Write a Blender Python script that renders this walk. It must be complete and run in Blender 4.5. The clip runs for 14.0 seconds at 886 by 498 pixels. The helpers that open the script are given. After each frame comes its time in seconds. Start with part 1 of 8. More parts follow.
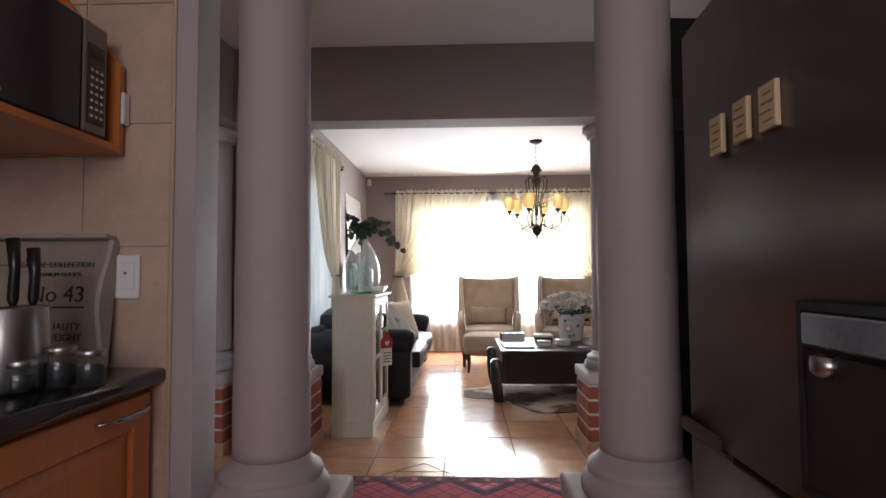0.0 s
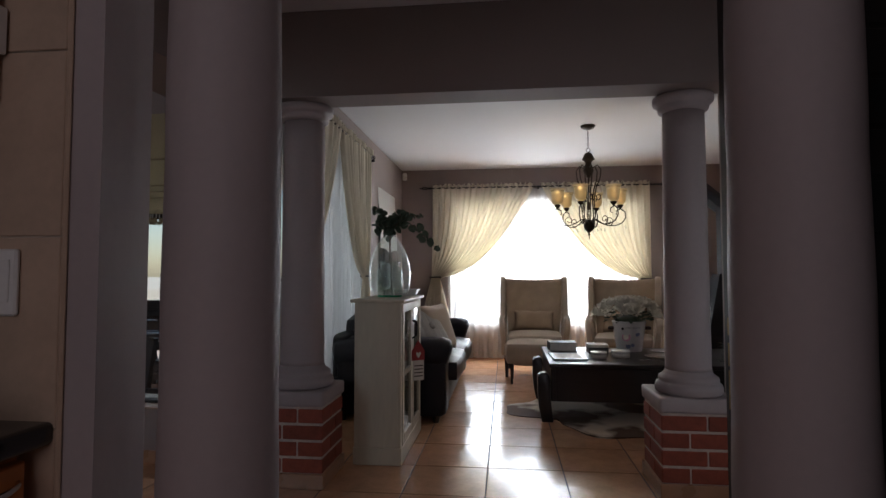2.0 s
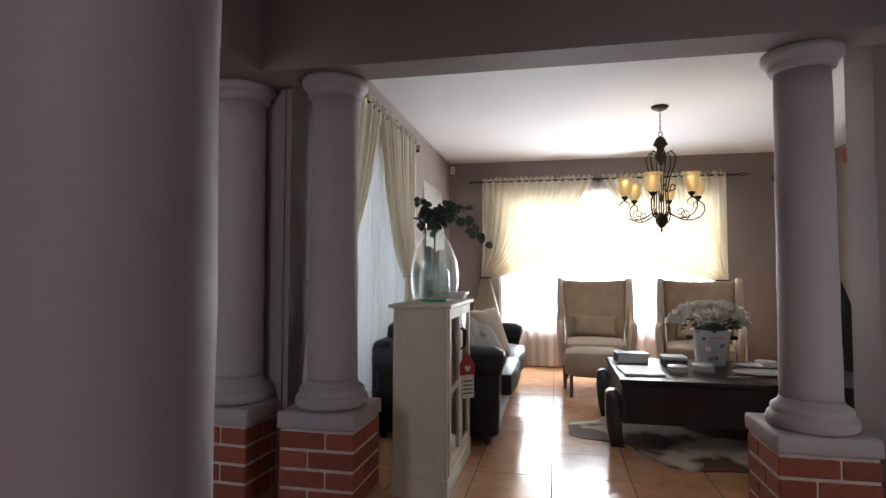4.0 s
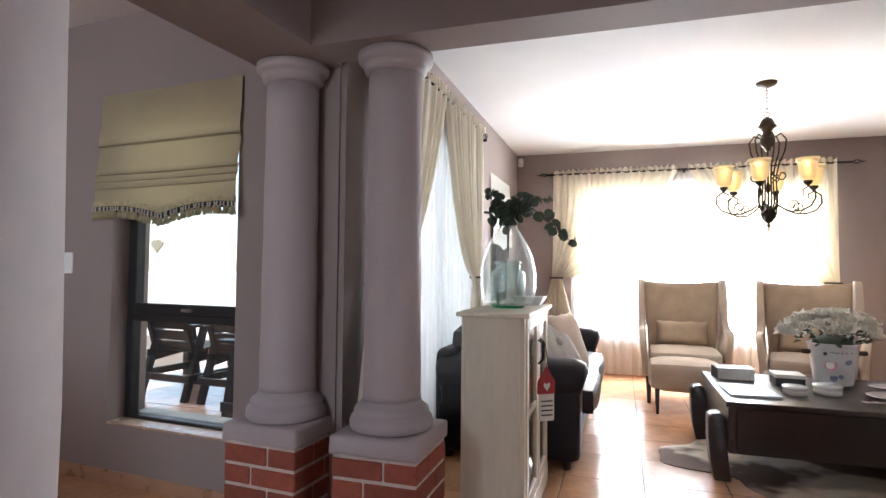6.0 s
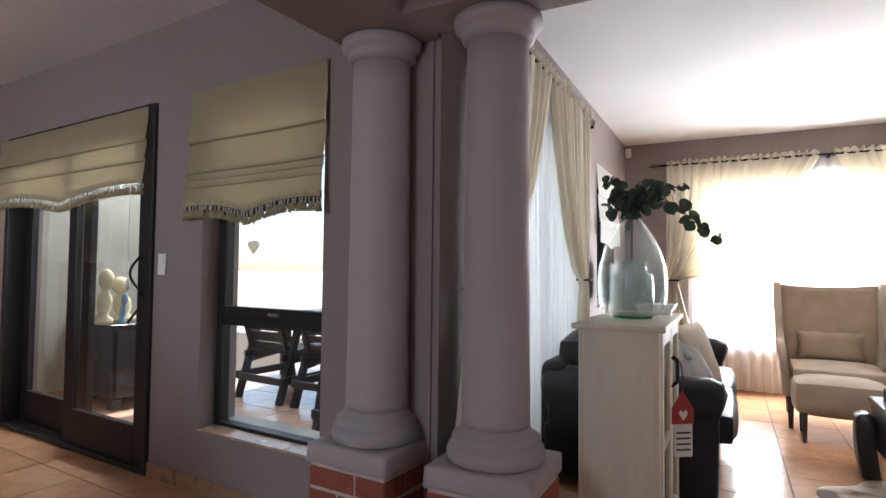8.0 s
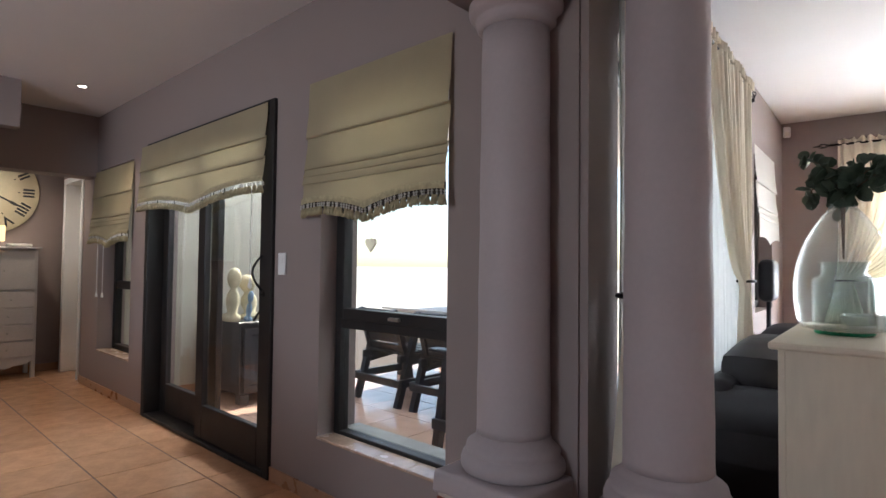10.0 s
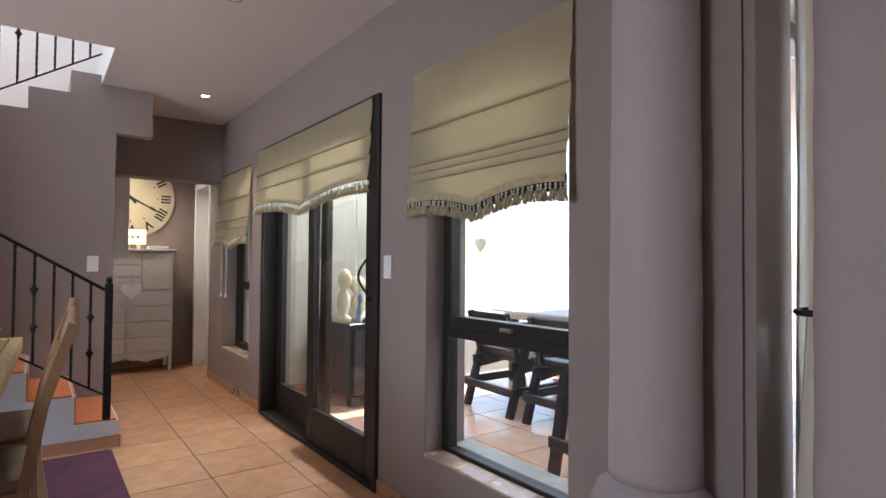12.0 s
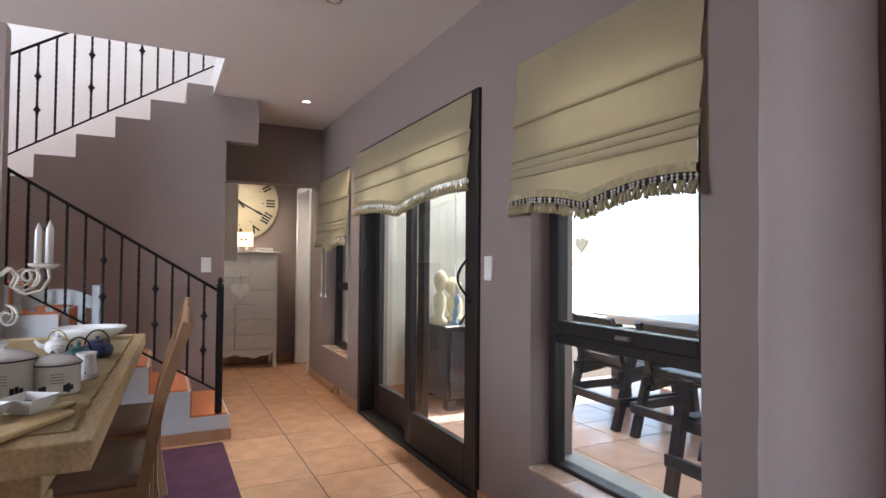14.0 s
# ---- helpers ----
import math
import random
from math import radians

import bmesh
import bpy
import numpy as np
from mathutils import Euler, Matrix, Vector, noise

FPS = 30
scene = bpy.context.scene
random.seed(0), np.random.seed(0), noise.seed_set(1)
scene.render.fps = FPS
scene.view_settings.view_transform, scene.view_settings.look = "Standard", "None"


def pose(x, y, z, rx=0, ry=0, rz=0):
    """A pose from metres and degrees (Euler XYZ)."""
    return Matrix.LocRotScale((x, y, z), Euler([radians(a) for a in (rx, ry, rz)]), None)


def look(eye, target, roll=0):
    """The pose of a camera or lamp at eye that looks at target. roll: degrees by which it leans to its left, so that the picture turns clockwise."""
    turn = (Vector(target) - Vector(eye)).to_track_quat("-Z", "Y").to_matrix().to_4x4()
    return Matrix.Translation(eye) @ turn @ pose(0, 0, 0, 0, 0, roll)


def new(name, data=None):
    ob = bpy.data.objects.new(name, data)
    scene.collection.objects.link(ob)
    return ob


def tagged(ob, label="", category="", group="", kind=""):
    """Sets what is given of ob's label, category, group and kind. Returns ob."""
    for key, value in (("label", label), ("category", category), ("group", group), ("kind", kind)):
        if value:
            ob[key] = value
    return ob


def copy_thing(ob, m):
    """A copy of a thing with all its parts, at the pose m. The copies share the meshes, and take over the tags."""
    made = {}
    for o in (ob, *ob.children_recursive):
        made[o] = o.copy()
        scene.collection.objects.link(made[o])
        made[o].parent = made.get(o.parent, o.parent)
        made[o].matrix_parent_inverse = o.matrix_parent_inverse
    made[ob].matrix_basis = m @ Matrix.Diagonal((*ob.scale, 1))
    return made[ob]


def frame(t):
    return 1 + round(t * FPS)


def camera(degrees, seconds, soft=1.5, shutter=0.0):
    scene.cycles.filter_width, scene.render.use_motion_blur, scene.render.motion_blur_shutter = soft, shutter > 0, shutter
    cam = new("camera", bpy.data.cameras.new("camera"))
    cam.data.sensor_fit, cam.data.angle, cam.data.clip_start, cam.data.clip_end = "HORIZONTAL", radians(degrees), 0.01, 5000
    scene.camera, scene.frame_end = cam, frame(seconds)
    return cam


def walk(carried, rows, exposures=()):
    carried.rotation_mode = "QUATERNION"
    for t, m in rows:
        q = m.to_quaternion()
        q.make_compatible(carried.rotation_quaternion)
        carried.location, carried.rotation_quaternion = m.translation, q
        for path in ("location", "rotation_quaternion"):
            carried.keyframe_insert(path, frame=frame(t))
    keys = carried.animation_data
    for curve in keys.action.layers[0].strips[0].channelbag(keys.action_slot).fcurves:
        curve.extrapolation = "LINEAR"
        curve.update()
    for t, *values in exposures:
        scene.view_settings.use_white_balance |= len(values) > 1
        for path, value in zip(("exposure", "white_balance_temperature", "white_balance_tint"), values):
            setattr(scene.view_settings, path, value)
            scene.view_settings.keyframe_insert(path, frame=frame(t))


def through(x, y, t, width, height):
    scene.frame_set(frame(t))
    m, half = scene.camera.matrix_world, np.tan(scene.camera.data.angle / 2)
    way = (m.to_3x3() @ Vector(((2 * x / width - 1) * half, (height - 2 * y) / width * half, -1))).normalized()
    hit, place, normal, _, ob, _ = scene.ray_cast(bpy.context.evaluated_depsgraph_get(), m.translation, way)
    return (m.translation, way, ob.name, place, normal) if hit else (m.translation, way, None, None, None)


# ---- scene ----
cam = camera(77.2, 14.0)
PATH = [
    (0, (0.084, 0.123, 1.099), (-0.132, 2.109, 1.193), -0.3),
    (0.5, (0.060, 0.281, 1.102), (-0.191, 2.264, 1.196), -0.25),
    (1, (0.048, 0.415, 1.105), (-0.230, 2.392, 1.199), -0.2),
    (1.5, (0.042, 0.550, 1.109), (-0.274, 2.522, 1.203), -0.1),
    (2, (0.030, 0.678, 1.111), (-0.332, 2.642, 1.204), -0.05),
    (2.5, (0.001, 0.811, 1.111), (-0.405, 2.767, 1.205), 0.0),
    (3, (-0.030, 0.939, 1.110), (-0.475, 2.887, 1.205), 0.0),
    (5.5, (-0.196, 1.441, 1.136), (-0.883, 3.318, 1.220), 0.45),
    (6, (-0.251, 1.524, 1.142), (-0.994, 3.380, 1.223), 0.5),
    (6.5, (-0.302, 1.603, 1.145), (-1.106, 3.432, 1.224), 0.55),
    (7, (-0.352, 1.684, 1.147), (-1.218, 3.484, 1.227), 0.55),
    (7.5, (-0.402, 1.759, 1.149), (-1.354, 3.517, 1.228), 0.6),
    (8, (-0.450, 1.825, 1.151), (-1.487, 3.533, 1.230), 0.6),
    (10.5, (-0.784, 2.085, 1.179), (-2.206, 3.490, 1.233), 0.6),
    (11, (-0.838, 2.139, 1.188), (-2.328, 3.472, 1.237), 0.55),
    (11.5, (-0.881, 2.178, 1.193), (-2.440, 3.431, 1.242), 0.5),
    (12, (-0.919, 2.201, 1.197), (-2.533, 3.381, 1.246), 0.5),
    (12.5, (-0.956, 2.211, 1.198), (-2.628, 3.307, 1.248), 0.5),
    (13, (-0.988, 2.215, 1.199), (-2.705, 3.239, 1.249), 0.5),
    (13.5, (-1.022, 2.217, 1.198), (-2.778, 3.173, 1.248), 0.5),
    (14, (-1.056, 2.220, 1.195), (-2.839, 3.125, 1.246), 0.5),
]
EXPOSURES = [
    (0, 1.12), (0.5, 0.45), (1.0, -0.12), (1.5, -0.42), (2.0, -0.42), (3.0, -0.05), (3.6, 0.3),
    (5.3, 1.40), (6.5, 1.58), (7.5, 1.35), (8.0, 1.2), (10.5, 1.3), (11.5, 1.65), (12.0, 1.75), (13.0, 1.94), (14.0, 1.86),
]
walk(cam, [(t, look(eye, target, roll)) for t, eye, target, roll in PATH], EXPOSURES)

# ---- world, sun, lamps ----
SUN_ELEV, SUN_AZ = 62, -6  # degrees; azimuth from +y towards +x
world = bpy.data.worlds.new("sky")
scene.world = world
world.use_nodes = True
wn = world.node_tree.nodes
sky = wn.new("ShaderNodeTexSky")
sky.sky_type = "NISHITA"
sky.sun_disc = False
sky.sun_elevation = radians(SUN_ELEV)
sky.sun_rotation = radians(SUN_AZ)
wn["Background"].inputs["Strength"].default_value = 0.15
world.node_tree.links.new(sky.outputs[0], wn["Background"].inputs["Color"])
sun = new("sun", bpy.data.lights.new("sun", "SUN"))
sun.data.energy, sun.data.angle, sun.data.color = 5.0, radians(0.5), (1.0, 0.95, 0.88)
_d = Vector((math.sin(radians(SUN_AZ)) * math.cos(radians(SUN_ELEV)), math.cos(radians(SUN_AZ)) * math.cos(radians(SUN_ELEV)), math.sin(radians(SUN_ELEV))))
sun.matrix_world = look(_d * 20, (0, 0, 0))

W0 = Matrix.Identity(4)                  # the hall stands square to the world
LIV = pose(-1.59, 3.36, 0, 0, 0, 4)      # living room and kitchen stand 4 degrees off


def area(name, m, sx, sy, watts, color=(1, 1, 1)):
    ob = new(name, bpy.data.lights.new(name, "AREA"))
    ob.data.shape, ob.data.size, ob.data.size_y = "RECTANGLE", sx, sy
    ob.data.energy, ob.data.color = watts, color
    ob.matrix_world = m
    return ob


def facing(M, eye, target):
    return look(M @ Vector(eye), M @ Vector(target))


area("daylight_far_window", facing(LIV, (1.96, 5.0, 1.35), (1.96, 0, 1.2)), 2.4, 1.6, 290, (0.82, 0.88, 1.0))
area("daylight_side_window", facing(LIV, (-0.35, 1.65, 1.3), (3, 1.65, 1.2)), 2.0, 1.6, 20, (0.82, 0.88, 1.0))
area("daylight_stairwell", look((-6.0, 0.8, 4.9), (-5.6, 1.2, 0)), 2.0, 2.5, 24, (0.84, 0.88, 1.0))
# unseen fill added to brighten the kitchen; its back wall has no window
area("kitchen_fill", facing(LIV, (1.2, -5.0, 1.7), (1.3, 0, 1.4)), 1.6, 1.0, 10.5, (1.0, 0.92, 1.0))
area("daylight_dining_window", look((-2.6, -1.35, 1.6), (-6.2, 0.7, 0.3)), 2.0, 1.2, 46, (0.74, 0.84, 1.0))
area("daylight_front_door", facing(LIV, (2.80, -0.62, 1.05), (1.2, 0.55, 1.1)), 0.7, 1.7, 4, (0.90, 0.92, 1.0))
area("daylight_patio_door", look((-4.3, 4.85, 2.55), (-4.2, 2.4, 0)), 3.0, 0.4, 55, (0.78, 0.87, 1.0))


# ---- materials ----
def node_mat(name):
    m = bpy.data.materials.new(name)
    m.use_nodes = True
    nt = m.node_tree
    return m, nt, nt.nodes["Principled BSDF"]


def mat(name, color, rough=0.6, metal=0.0, vary=0.12, scale=6.0, fine=90.0, bump=0.15, depth=0.002, stretch=(1, 1, 1), coat=0.0, per_object=0.0, **extra):
    """A surface with stains at one scale and grain at another."""
    m, nt, b = node_mat(name)
    n, l = nt.nodes, nt.links
    tc = n.new("ShaderNodeTexCoord")
    mp = n.new("ShaderNodeMapping")
    mp.inputs["Scale"].default_value = stretch
    l.new(tc.outputs["Object"], mp.inputs["Vector"])
    big = n.new("ShaderNodeTexNoise")
    big.inputs["Scale"].default_value, big.inputs["Detail"].default_value = scale, 5
    small = n.new("ShaderNodeTexNoise")
    small.inputs["Scale"].default_value, small.inputs["Detail"].default_value = fine, 3
    for t in (big, small):
        l.new(mp.outputs[0], t.inputs["Vector"])
    add = n.new("ShaderNodeMath")
    add.operation = "MULTIPLY_ADD"
    add.inputs[1].default_value = 0.45
    l.new(small.outputs["Fac"], add.inputs[0])
    l.new(big.outputs["Fac"], add.inputs[2])
    ramp = n.new("ShaderNodeMapRange")
    ramp.inputs["From Min"].default_value, ramp.inputs["From Max"].default_value = 0.45, 1.0
    ramp.inputs["To Min"].default_value, ramp.inputs["To Max"].default_value = 1 - vary, 1 + vary
    l.new(add.outputs[0], ramp.inputs["Value"])
    last = ramp.outputs[0]
    if per_object:
        oi = n.new("ShaderNodeObjectInfo")
        r2 = n.new("ShaderNodeMapRange")
        r2.inputs["To Min"].default_value, r2.inputs["To Max"].default_value = 1 - per_object, 1 + per_object
        l.new(oi.outputs["Random"], r2.inputs["Value"])
        mu = n.new("ShaderNodeMath")
        mu.operation = "MULTIPLY"
        l.new(last, mu.inputs[0])
        l.new(r2.outputs[0], mu.inputs[1])
        last = mu.outputs[0]
    vm = n.new("ShaderNodeVectorMath")
    vm.operation = "SCALE"
    vm.inputs[0].default_value = color
    l.new(last, vm.inputs["Scale"])
    l.new(vm.outputs[0], b.inputs["Base Color"])
    rr = n.new("ShaderNodeMapRange")
    rr.inputs["To Min"].default_value, rr.inputs["To Max"].default_value = max(0.02, rough - 0.12), min(1, rough + 0.12)
    l.new(big.outputs["Fac"], rr.inputs["Value"])
    l.new(rr.outputs[0], b.inputs["Roughness"])
    b.inputs["Metallic"].default_value = metal
    b.inputs["Coat Weight"].default_value = coat
    if bump:
        bp = n.new("ShaderNodeBump")
        bp.inputs["Strength"].default_value, bp.inputs["Distance"].default_value = bump, depth
        l.new(add.outputs[0], bp.inputs["Height"])
        l.new(bp.outputs[0], b.inputs["Normal"])
    for k, v in extra.items():
        b.inputs[k.replace("_", " ")].default_value = v
    return m


def cloth_through(name, color, through_color, amount, weave=700.0, **kw):
    """Cloth that lets part of the light through."""
    m = mat(name, color, rough=0.95, **kw)
    nt = m.node_tree
    n, l = nt.nodes, nt.links
    tr = n.new("ShaderNodeBsdfTranslucent")
    tr.inputs["Color"].default_value = (*through_color, 1)
    mix = n.new("ShaderNodeMixShader")
    mix.inputs[0].default_value = amount
    l.new(n["Principled BSDF"].outputs[0], mix.inputs[1])
    l.new(tr.outputs[0], mix.inputs[2])
    l.new(mix.outputs[0], n["Material Output"].inputs["Surface"])
    return m


def sheer_mat(name, color, see, through=0.7):
    m = cloth_through(name, color, color, through, vary=0.05)
    nt = m.node_tree
    n, l = nt.nodes, nt.links
    old = n["Material Output"].inputs["Surface"].links[0].from_socket
    tp = n.new("ShaderNodeBsdfTransparent")
    mix = n.new("ShaderNodeMixShader")
    mix.inputs[0].default_value = see
    l.new(old, mix.inputs[1])
    l.new(tp.outputs[0], mix.inputs[2])
    l.new(mix.outputs[0], n["Material Output"].inputs["Surface"])
    return m


def glass_mat(name, color=(1, 1, 1), rough=0.0, ior=1.45):
    m, nt, b = node_mat(name)
    b.inputs["Base Color"].default_value = (*color, 1)
    b.inputs["Roughness"].default_value, b.inputs["IOR"].default_value = rough, ior
    b.inputs["Transmission Weight"].default_value = 1
    return m


def thin_glass_mat(name, tint, haze=0.12, bubbles=True):
    """Blown glass seen through a thin wall: tinted, glossy, slightly cloudy with small bubbles."""
    m, nt, b = node_mat(name)
    n, l = nt.nodes, nt.links
    tp = n.new("ShaderNodeBsdfTransparent")
    tp.inputs["Color"].default_value = (*tint, 1)
    tr = n.new("ShaderNodeBsdfTranslucent")
    tr.inputs["Color"].default_value = (0.80, 0.90, 0.88, 1)
    gl = n.new("ShaderNodeBsdfGlossy")
    gl.inputs["Roughness"].default_value = 0.06
    tc = n.new("ShaderNodeTexCoord")
    vo = n.new("ShaderNodeTexVoronoi")
    vo.inputs["Scale"].default_value = 90
    no = n.new("ShaderNodeTexNoise")
    no.inputs["Scale"].default_value = 14
    l.new(tc.outputs["Object"], vo.inputs["Vector"])
    l.new(tc.outputs["Object"], no.inputs["Vector"])
    bp = n.new("ShaderNodeBump")
    bp.inputs["Strength"].default_value, bp.inputs["Distance"].default_value = 0.5, 0.003
    l.new(vo.outputs["Distance"], bp.inputs["Height"])
    if bubbles:
        l.new(bp.outputs[0], gl.inputs["Normal"])
    hz = n.new("ShaderNodeMath")
    hz.operation = "MULTIPLY"
    hz.inputs[1].default_value = haze * 2
    l.new(no.outputs["Fac"], hz.inputs[0])
    m1 = n.new("ShaderNodeMixShader")
    l.new(hz.outputs[0], m1.inputs[0])
    l.new(tp.outputs[0], m1.inputs[1])
    l.new(tr.outputs[0], m1.inputs[2])
    lw = n.new("ShaderNodeLayerWeight")
    lw.inputs["Blend"].default_value = 0.5
    pw = n.new("ShaderNodeMath")
    pw.operation = "POWER"
    pw.inputs[1].default_value = 3.0
    l.new(lw.outputs["Facing"], pw.inputs[0])
    fr = n.new("ShaderNodeMath")
    fr.operation = "MULTIPLY_ADD"
    fr.inputs[1].default_value, fr.inputs[2].default_value = 0.7, 0.05
    l.new(pw.outputs[0], fr.inputs[0])
    m2 = n.new("ShaderNodeMixShader")
    l.new(fr.outputs[0], m2.inputs[0])
    l.new(m1.outputs[0], m2.inputs[1])
    l.new(gl.outputs[0], m2.inputs[2])
    l.new(m2.outputs[0], n["Material Output"].inputs["Surface"])
    return m


def pane_mat(name):
    """Thin window glass: clear, with a reflection that grows towards grazing."""
    m, nt, b = node_mat(name)
    n, l = nt.nodes, nt.links
    lw = n.new("ShaderNodeLayerWeight")
    lw.inputs["Blend"].default_value = 0.5
    pw = n.new("ShaderNodeMath")
    pw.operation = "POWER"
    pw.inputs[1].default_value = 4.0
    l.new(lw.outputs["Facing"], pw.inputs[0])
    fr = n.new("ShaderNodeMath")
    fr.operation = "MULTIPLY_ADD"
    fr.inputs[1].default_value, fr.inputs[2].default_value = 0.6, 0.035
    l.new(pw.outputs[0], fr.inputs[0])
    tp = n.new("ShaderNodeBsdfTransparent")
    tp.inputs["Color"].default_value = (0.93, 0.95, 0.94, 1)
    gl = n.new("ShaderNodeBsdfGlossy")
    gl.inputs["Roughness"].default_value = 0.01
    mix = n.new("ShaderNodeMixShader")
    l.new(fr.outputs[0], mix.inputs[0])
    l.new(tp.outputs[0], mix.inputs[1])
    l.new(gl.outputs[0], mix.inputs[2])
    l.new(mix.outputs[0], n["Material Output"].inputs["Surface"])
    return m


def glow_mat(name, color, strength):
    m, nt, b = node_mat(name)
    b.inputs["Base Color"].default_value = (*color, 1)
    b.inputs["Emission Color"].default_value = (*color, 1)
    b.inputs["Emission Strength"].default_value = strength
    return m


M_WALL = mat("taupe_wall_paint", (0.281, 0.223, 0.208), 0.75, vary=0.05, scale=1.6, fine=160, bump=0.25, depth=0.0015)
M_COLUMN = mat("column_paint", (0.425, 0.365, 0.362), 0.65, vary=0.06, scale=2.5, fine=60, bump=0.25, depth=0.002)
M_CEIL = mat("ceiling_paint", (0.72, 0.70, 0.70), 0.85, vary=0.03, scale=1.2, fine=120, bump=0.1)
M_WHITE = mat("white_paint", (0.78, 0.77, 0.75), 0.5, vary=0.05, scale=3, bump=0.1)
M_TILE = mat("terracotta_ceramic_tile", (0.58, 0.31, 0.170), 0.20, vary=0.16, scale=9, fine=45, bump=0.35, depth=0.0012, per_object=0.07, coat=0.25)
M_GROUT = mat("dark_grout", (0.10, 0.075, 0.06), 0.9, vary=0.2, scale=20)
M_BRICK = mat("red_face_brick", (0.30, 0.075, 0.045), 0.8, vary=0.3, scale=18, fine=120, bump=0.6, depth=0.003, per_object=0.18)
M_MORTAR = mat("pale_mortar", (0.58, 0.49, 0.43), 0.95, vary=0.2, scale=25, bump=0.6, depth=0.004)
M_BLACKWOOD = mat("near_black_stained_wood", (0.016, 0.012, 0.011), 0.35, vary=0.3, scale=4, stretch=(1, 1, 6), bump=0.2, coat=0.2)
M_FRAME = mat("dark_brown_window_wood", (0.010, 0.007, 0.006), 0.6, vary=0.3, scale=6, bump=0.2, coat=0.05)
M_PANE = pane_mat("window_glass")
M_GLASS = thin_glass_mat("clear_glass", (0.93, 0.96, 0.95), 0.04, False)
M_SHEER = sheer_mat("white_sheer", (0.9, 0.88, 0.83), 0.35)
# denser, greyer copy of the sheer, standing for dimmer daylight at the side window
M_SHEER_DIM = sheer_mat("dimmed_white_sheer", (0.72, 0.73, 0.72), 0.04, 0.22)
M_DRAPE = cloth_through("cream_drape", (0.78, 0.71, 0.58), (0.64, 0.56, 0.40), 0.16, vary=0.06, scale=5, fine=400, bump=0.2)
M_BLIND = cloth_through("khaki_linen_blind", (0.37, 0.31, 0.20), (0.66, 0.52, 0.27), 0.17, vary=0.08, scale=4, fine=350, bump=0.25)
M_TASSEL = mat("khaki_tassel", (0.42, 0.35, 0.21), 0.9, vary=0.3, scale=40)
M_TREAD = mat("terracotta_tread", (0.55, 0.18, 0.07), 0.4, vary=0.15, scale=8, bump=0.2)
M_STRING = mat("pale_blue_grey_stringer_paint", (0.55, 0.56, 0.59), 0.6, vary=0.08, scale=4)
M_IRON = mat("black_wrought_iron", (0.012, 0.011, 0.012), 0.45, metal=0.6, vary=0.2, scale=30, bump=0.3)
M_KTILE = mat("beige_wall_tile", (0.54, 0.40, 0.30), 0.35, vary=0.13, scale=10, fine=60, bump=0.15, per_object=0.05)
M_KGROUT = mat("pale_grout", (0.62, 0.55, 0.47), 0.9, vary=0.1)
M_KWOOD = mat("orange_stained_wood", (0.52, 0.17, 0.04), 0.35, vary=0.22, scale=5, fine=60, stretch=(1, 1, 0.15), bump=0.15, coat=0.3)
M_GRANITE = mat("black_granite", (0.012, 0.012, 0.013), 0.12, vary=0.5, scale=120, fine=400, bump=0)
M_FRIDGE = mat("dark_grey_brushed_steel", (0.125, 0.098, 0.092), 0.30, metal=0.75, vary=0.1, scale=3, fine=200, stretch=(1, 1, 0.1), bump=0.05)
M_SILL = mat("glazed_sill_tile", (0.50, 0.36, 0.27), 0.25, vary=0.15, scale=14, bump=0.2)
M_LEDGE = mat("weathered_grey_plaster", (0.34, 0.34, 0.33), 0.85, vary=0.25, scale=12, fine=90, bump=0.5, depth=0.003)
M_BRUSHED = mat("brushed_steel", (0.42, 0.41, 0.40), 0.3, metal=1.0, vary=0.1, scale=4, fine=300, stretch=(1, 1, 0.05), bump=0.05)
M_PLASTER_OUT = mat("cream_outdoor_plaster", (0.44, 0.41, 0.34), 0.9, vary=0.1, scale=4, bump=0.5, depth=0.004)


# ---- mesh helpers ----
def box(bm, x0, x1, y0, y1, z0, z1, bevel=0.0, seg=1):
    new_v = bmesh.ops.create_cube(bm, size=1, matrix=Matrix.Translation(((x0 + x1) / 2, (y0 + y1) / 2, (z0 + z1) / 2)) @ Matrix.Diagonal((abs(x1 - x0), abs(y1 - y0), abs(z1 - z0), 1)))["verts"]
    if bevel:
        edges = {e for v in new_v for e in v.link_edges}
        bmesh.ops.bevel(bm, geom=list(edges), offset=bevel, segments=seg, affect="EDGES", profile=0.5)
    return bm


def boxbm(*a, **k):
    return box(bmesh.new(), *a, **k)


def lathe(bm, profile, seg=32, m=W0, close=True):
    """profile: (radius, height) from bottom to top, turned round z."""
    rings = []
    for r, z in profile:
        rings.append([bm.verts.new(m @ Vector((r * math.cos(i * math.tau / seg), r * math.sin(i * math.tau / seg), z))) for i in range(seg)])
    for a, b in zip(rings, rings[1:]):
        for i in range(seg):
            bm.faces.new((a[i], a[(i + 1) % seg], b[(i + 1) % seg], b[i]))
    if close:
        if profile[0][0] > 1e-4:
            bm.faces.new(rings[0][::-1])
        if profile[-1][0] > 1e-4:
            bm.faces.new(rings[-1])
    return bm


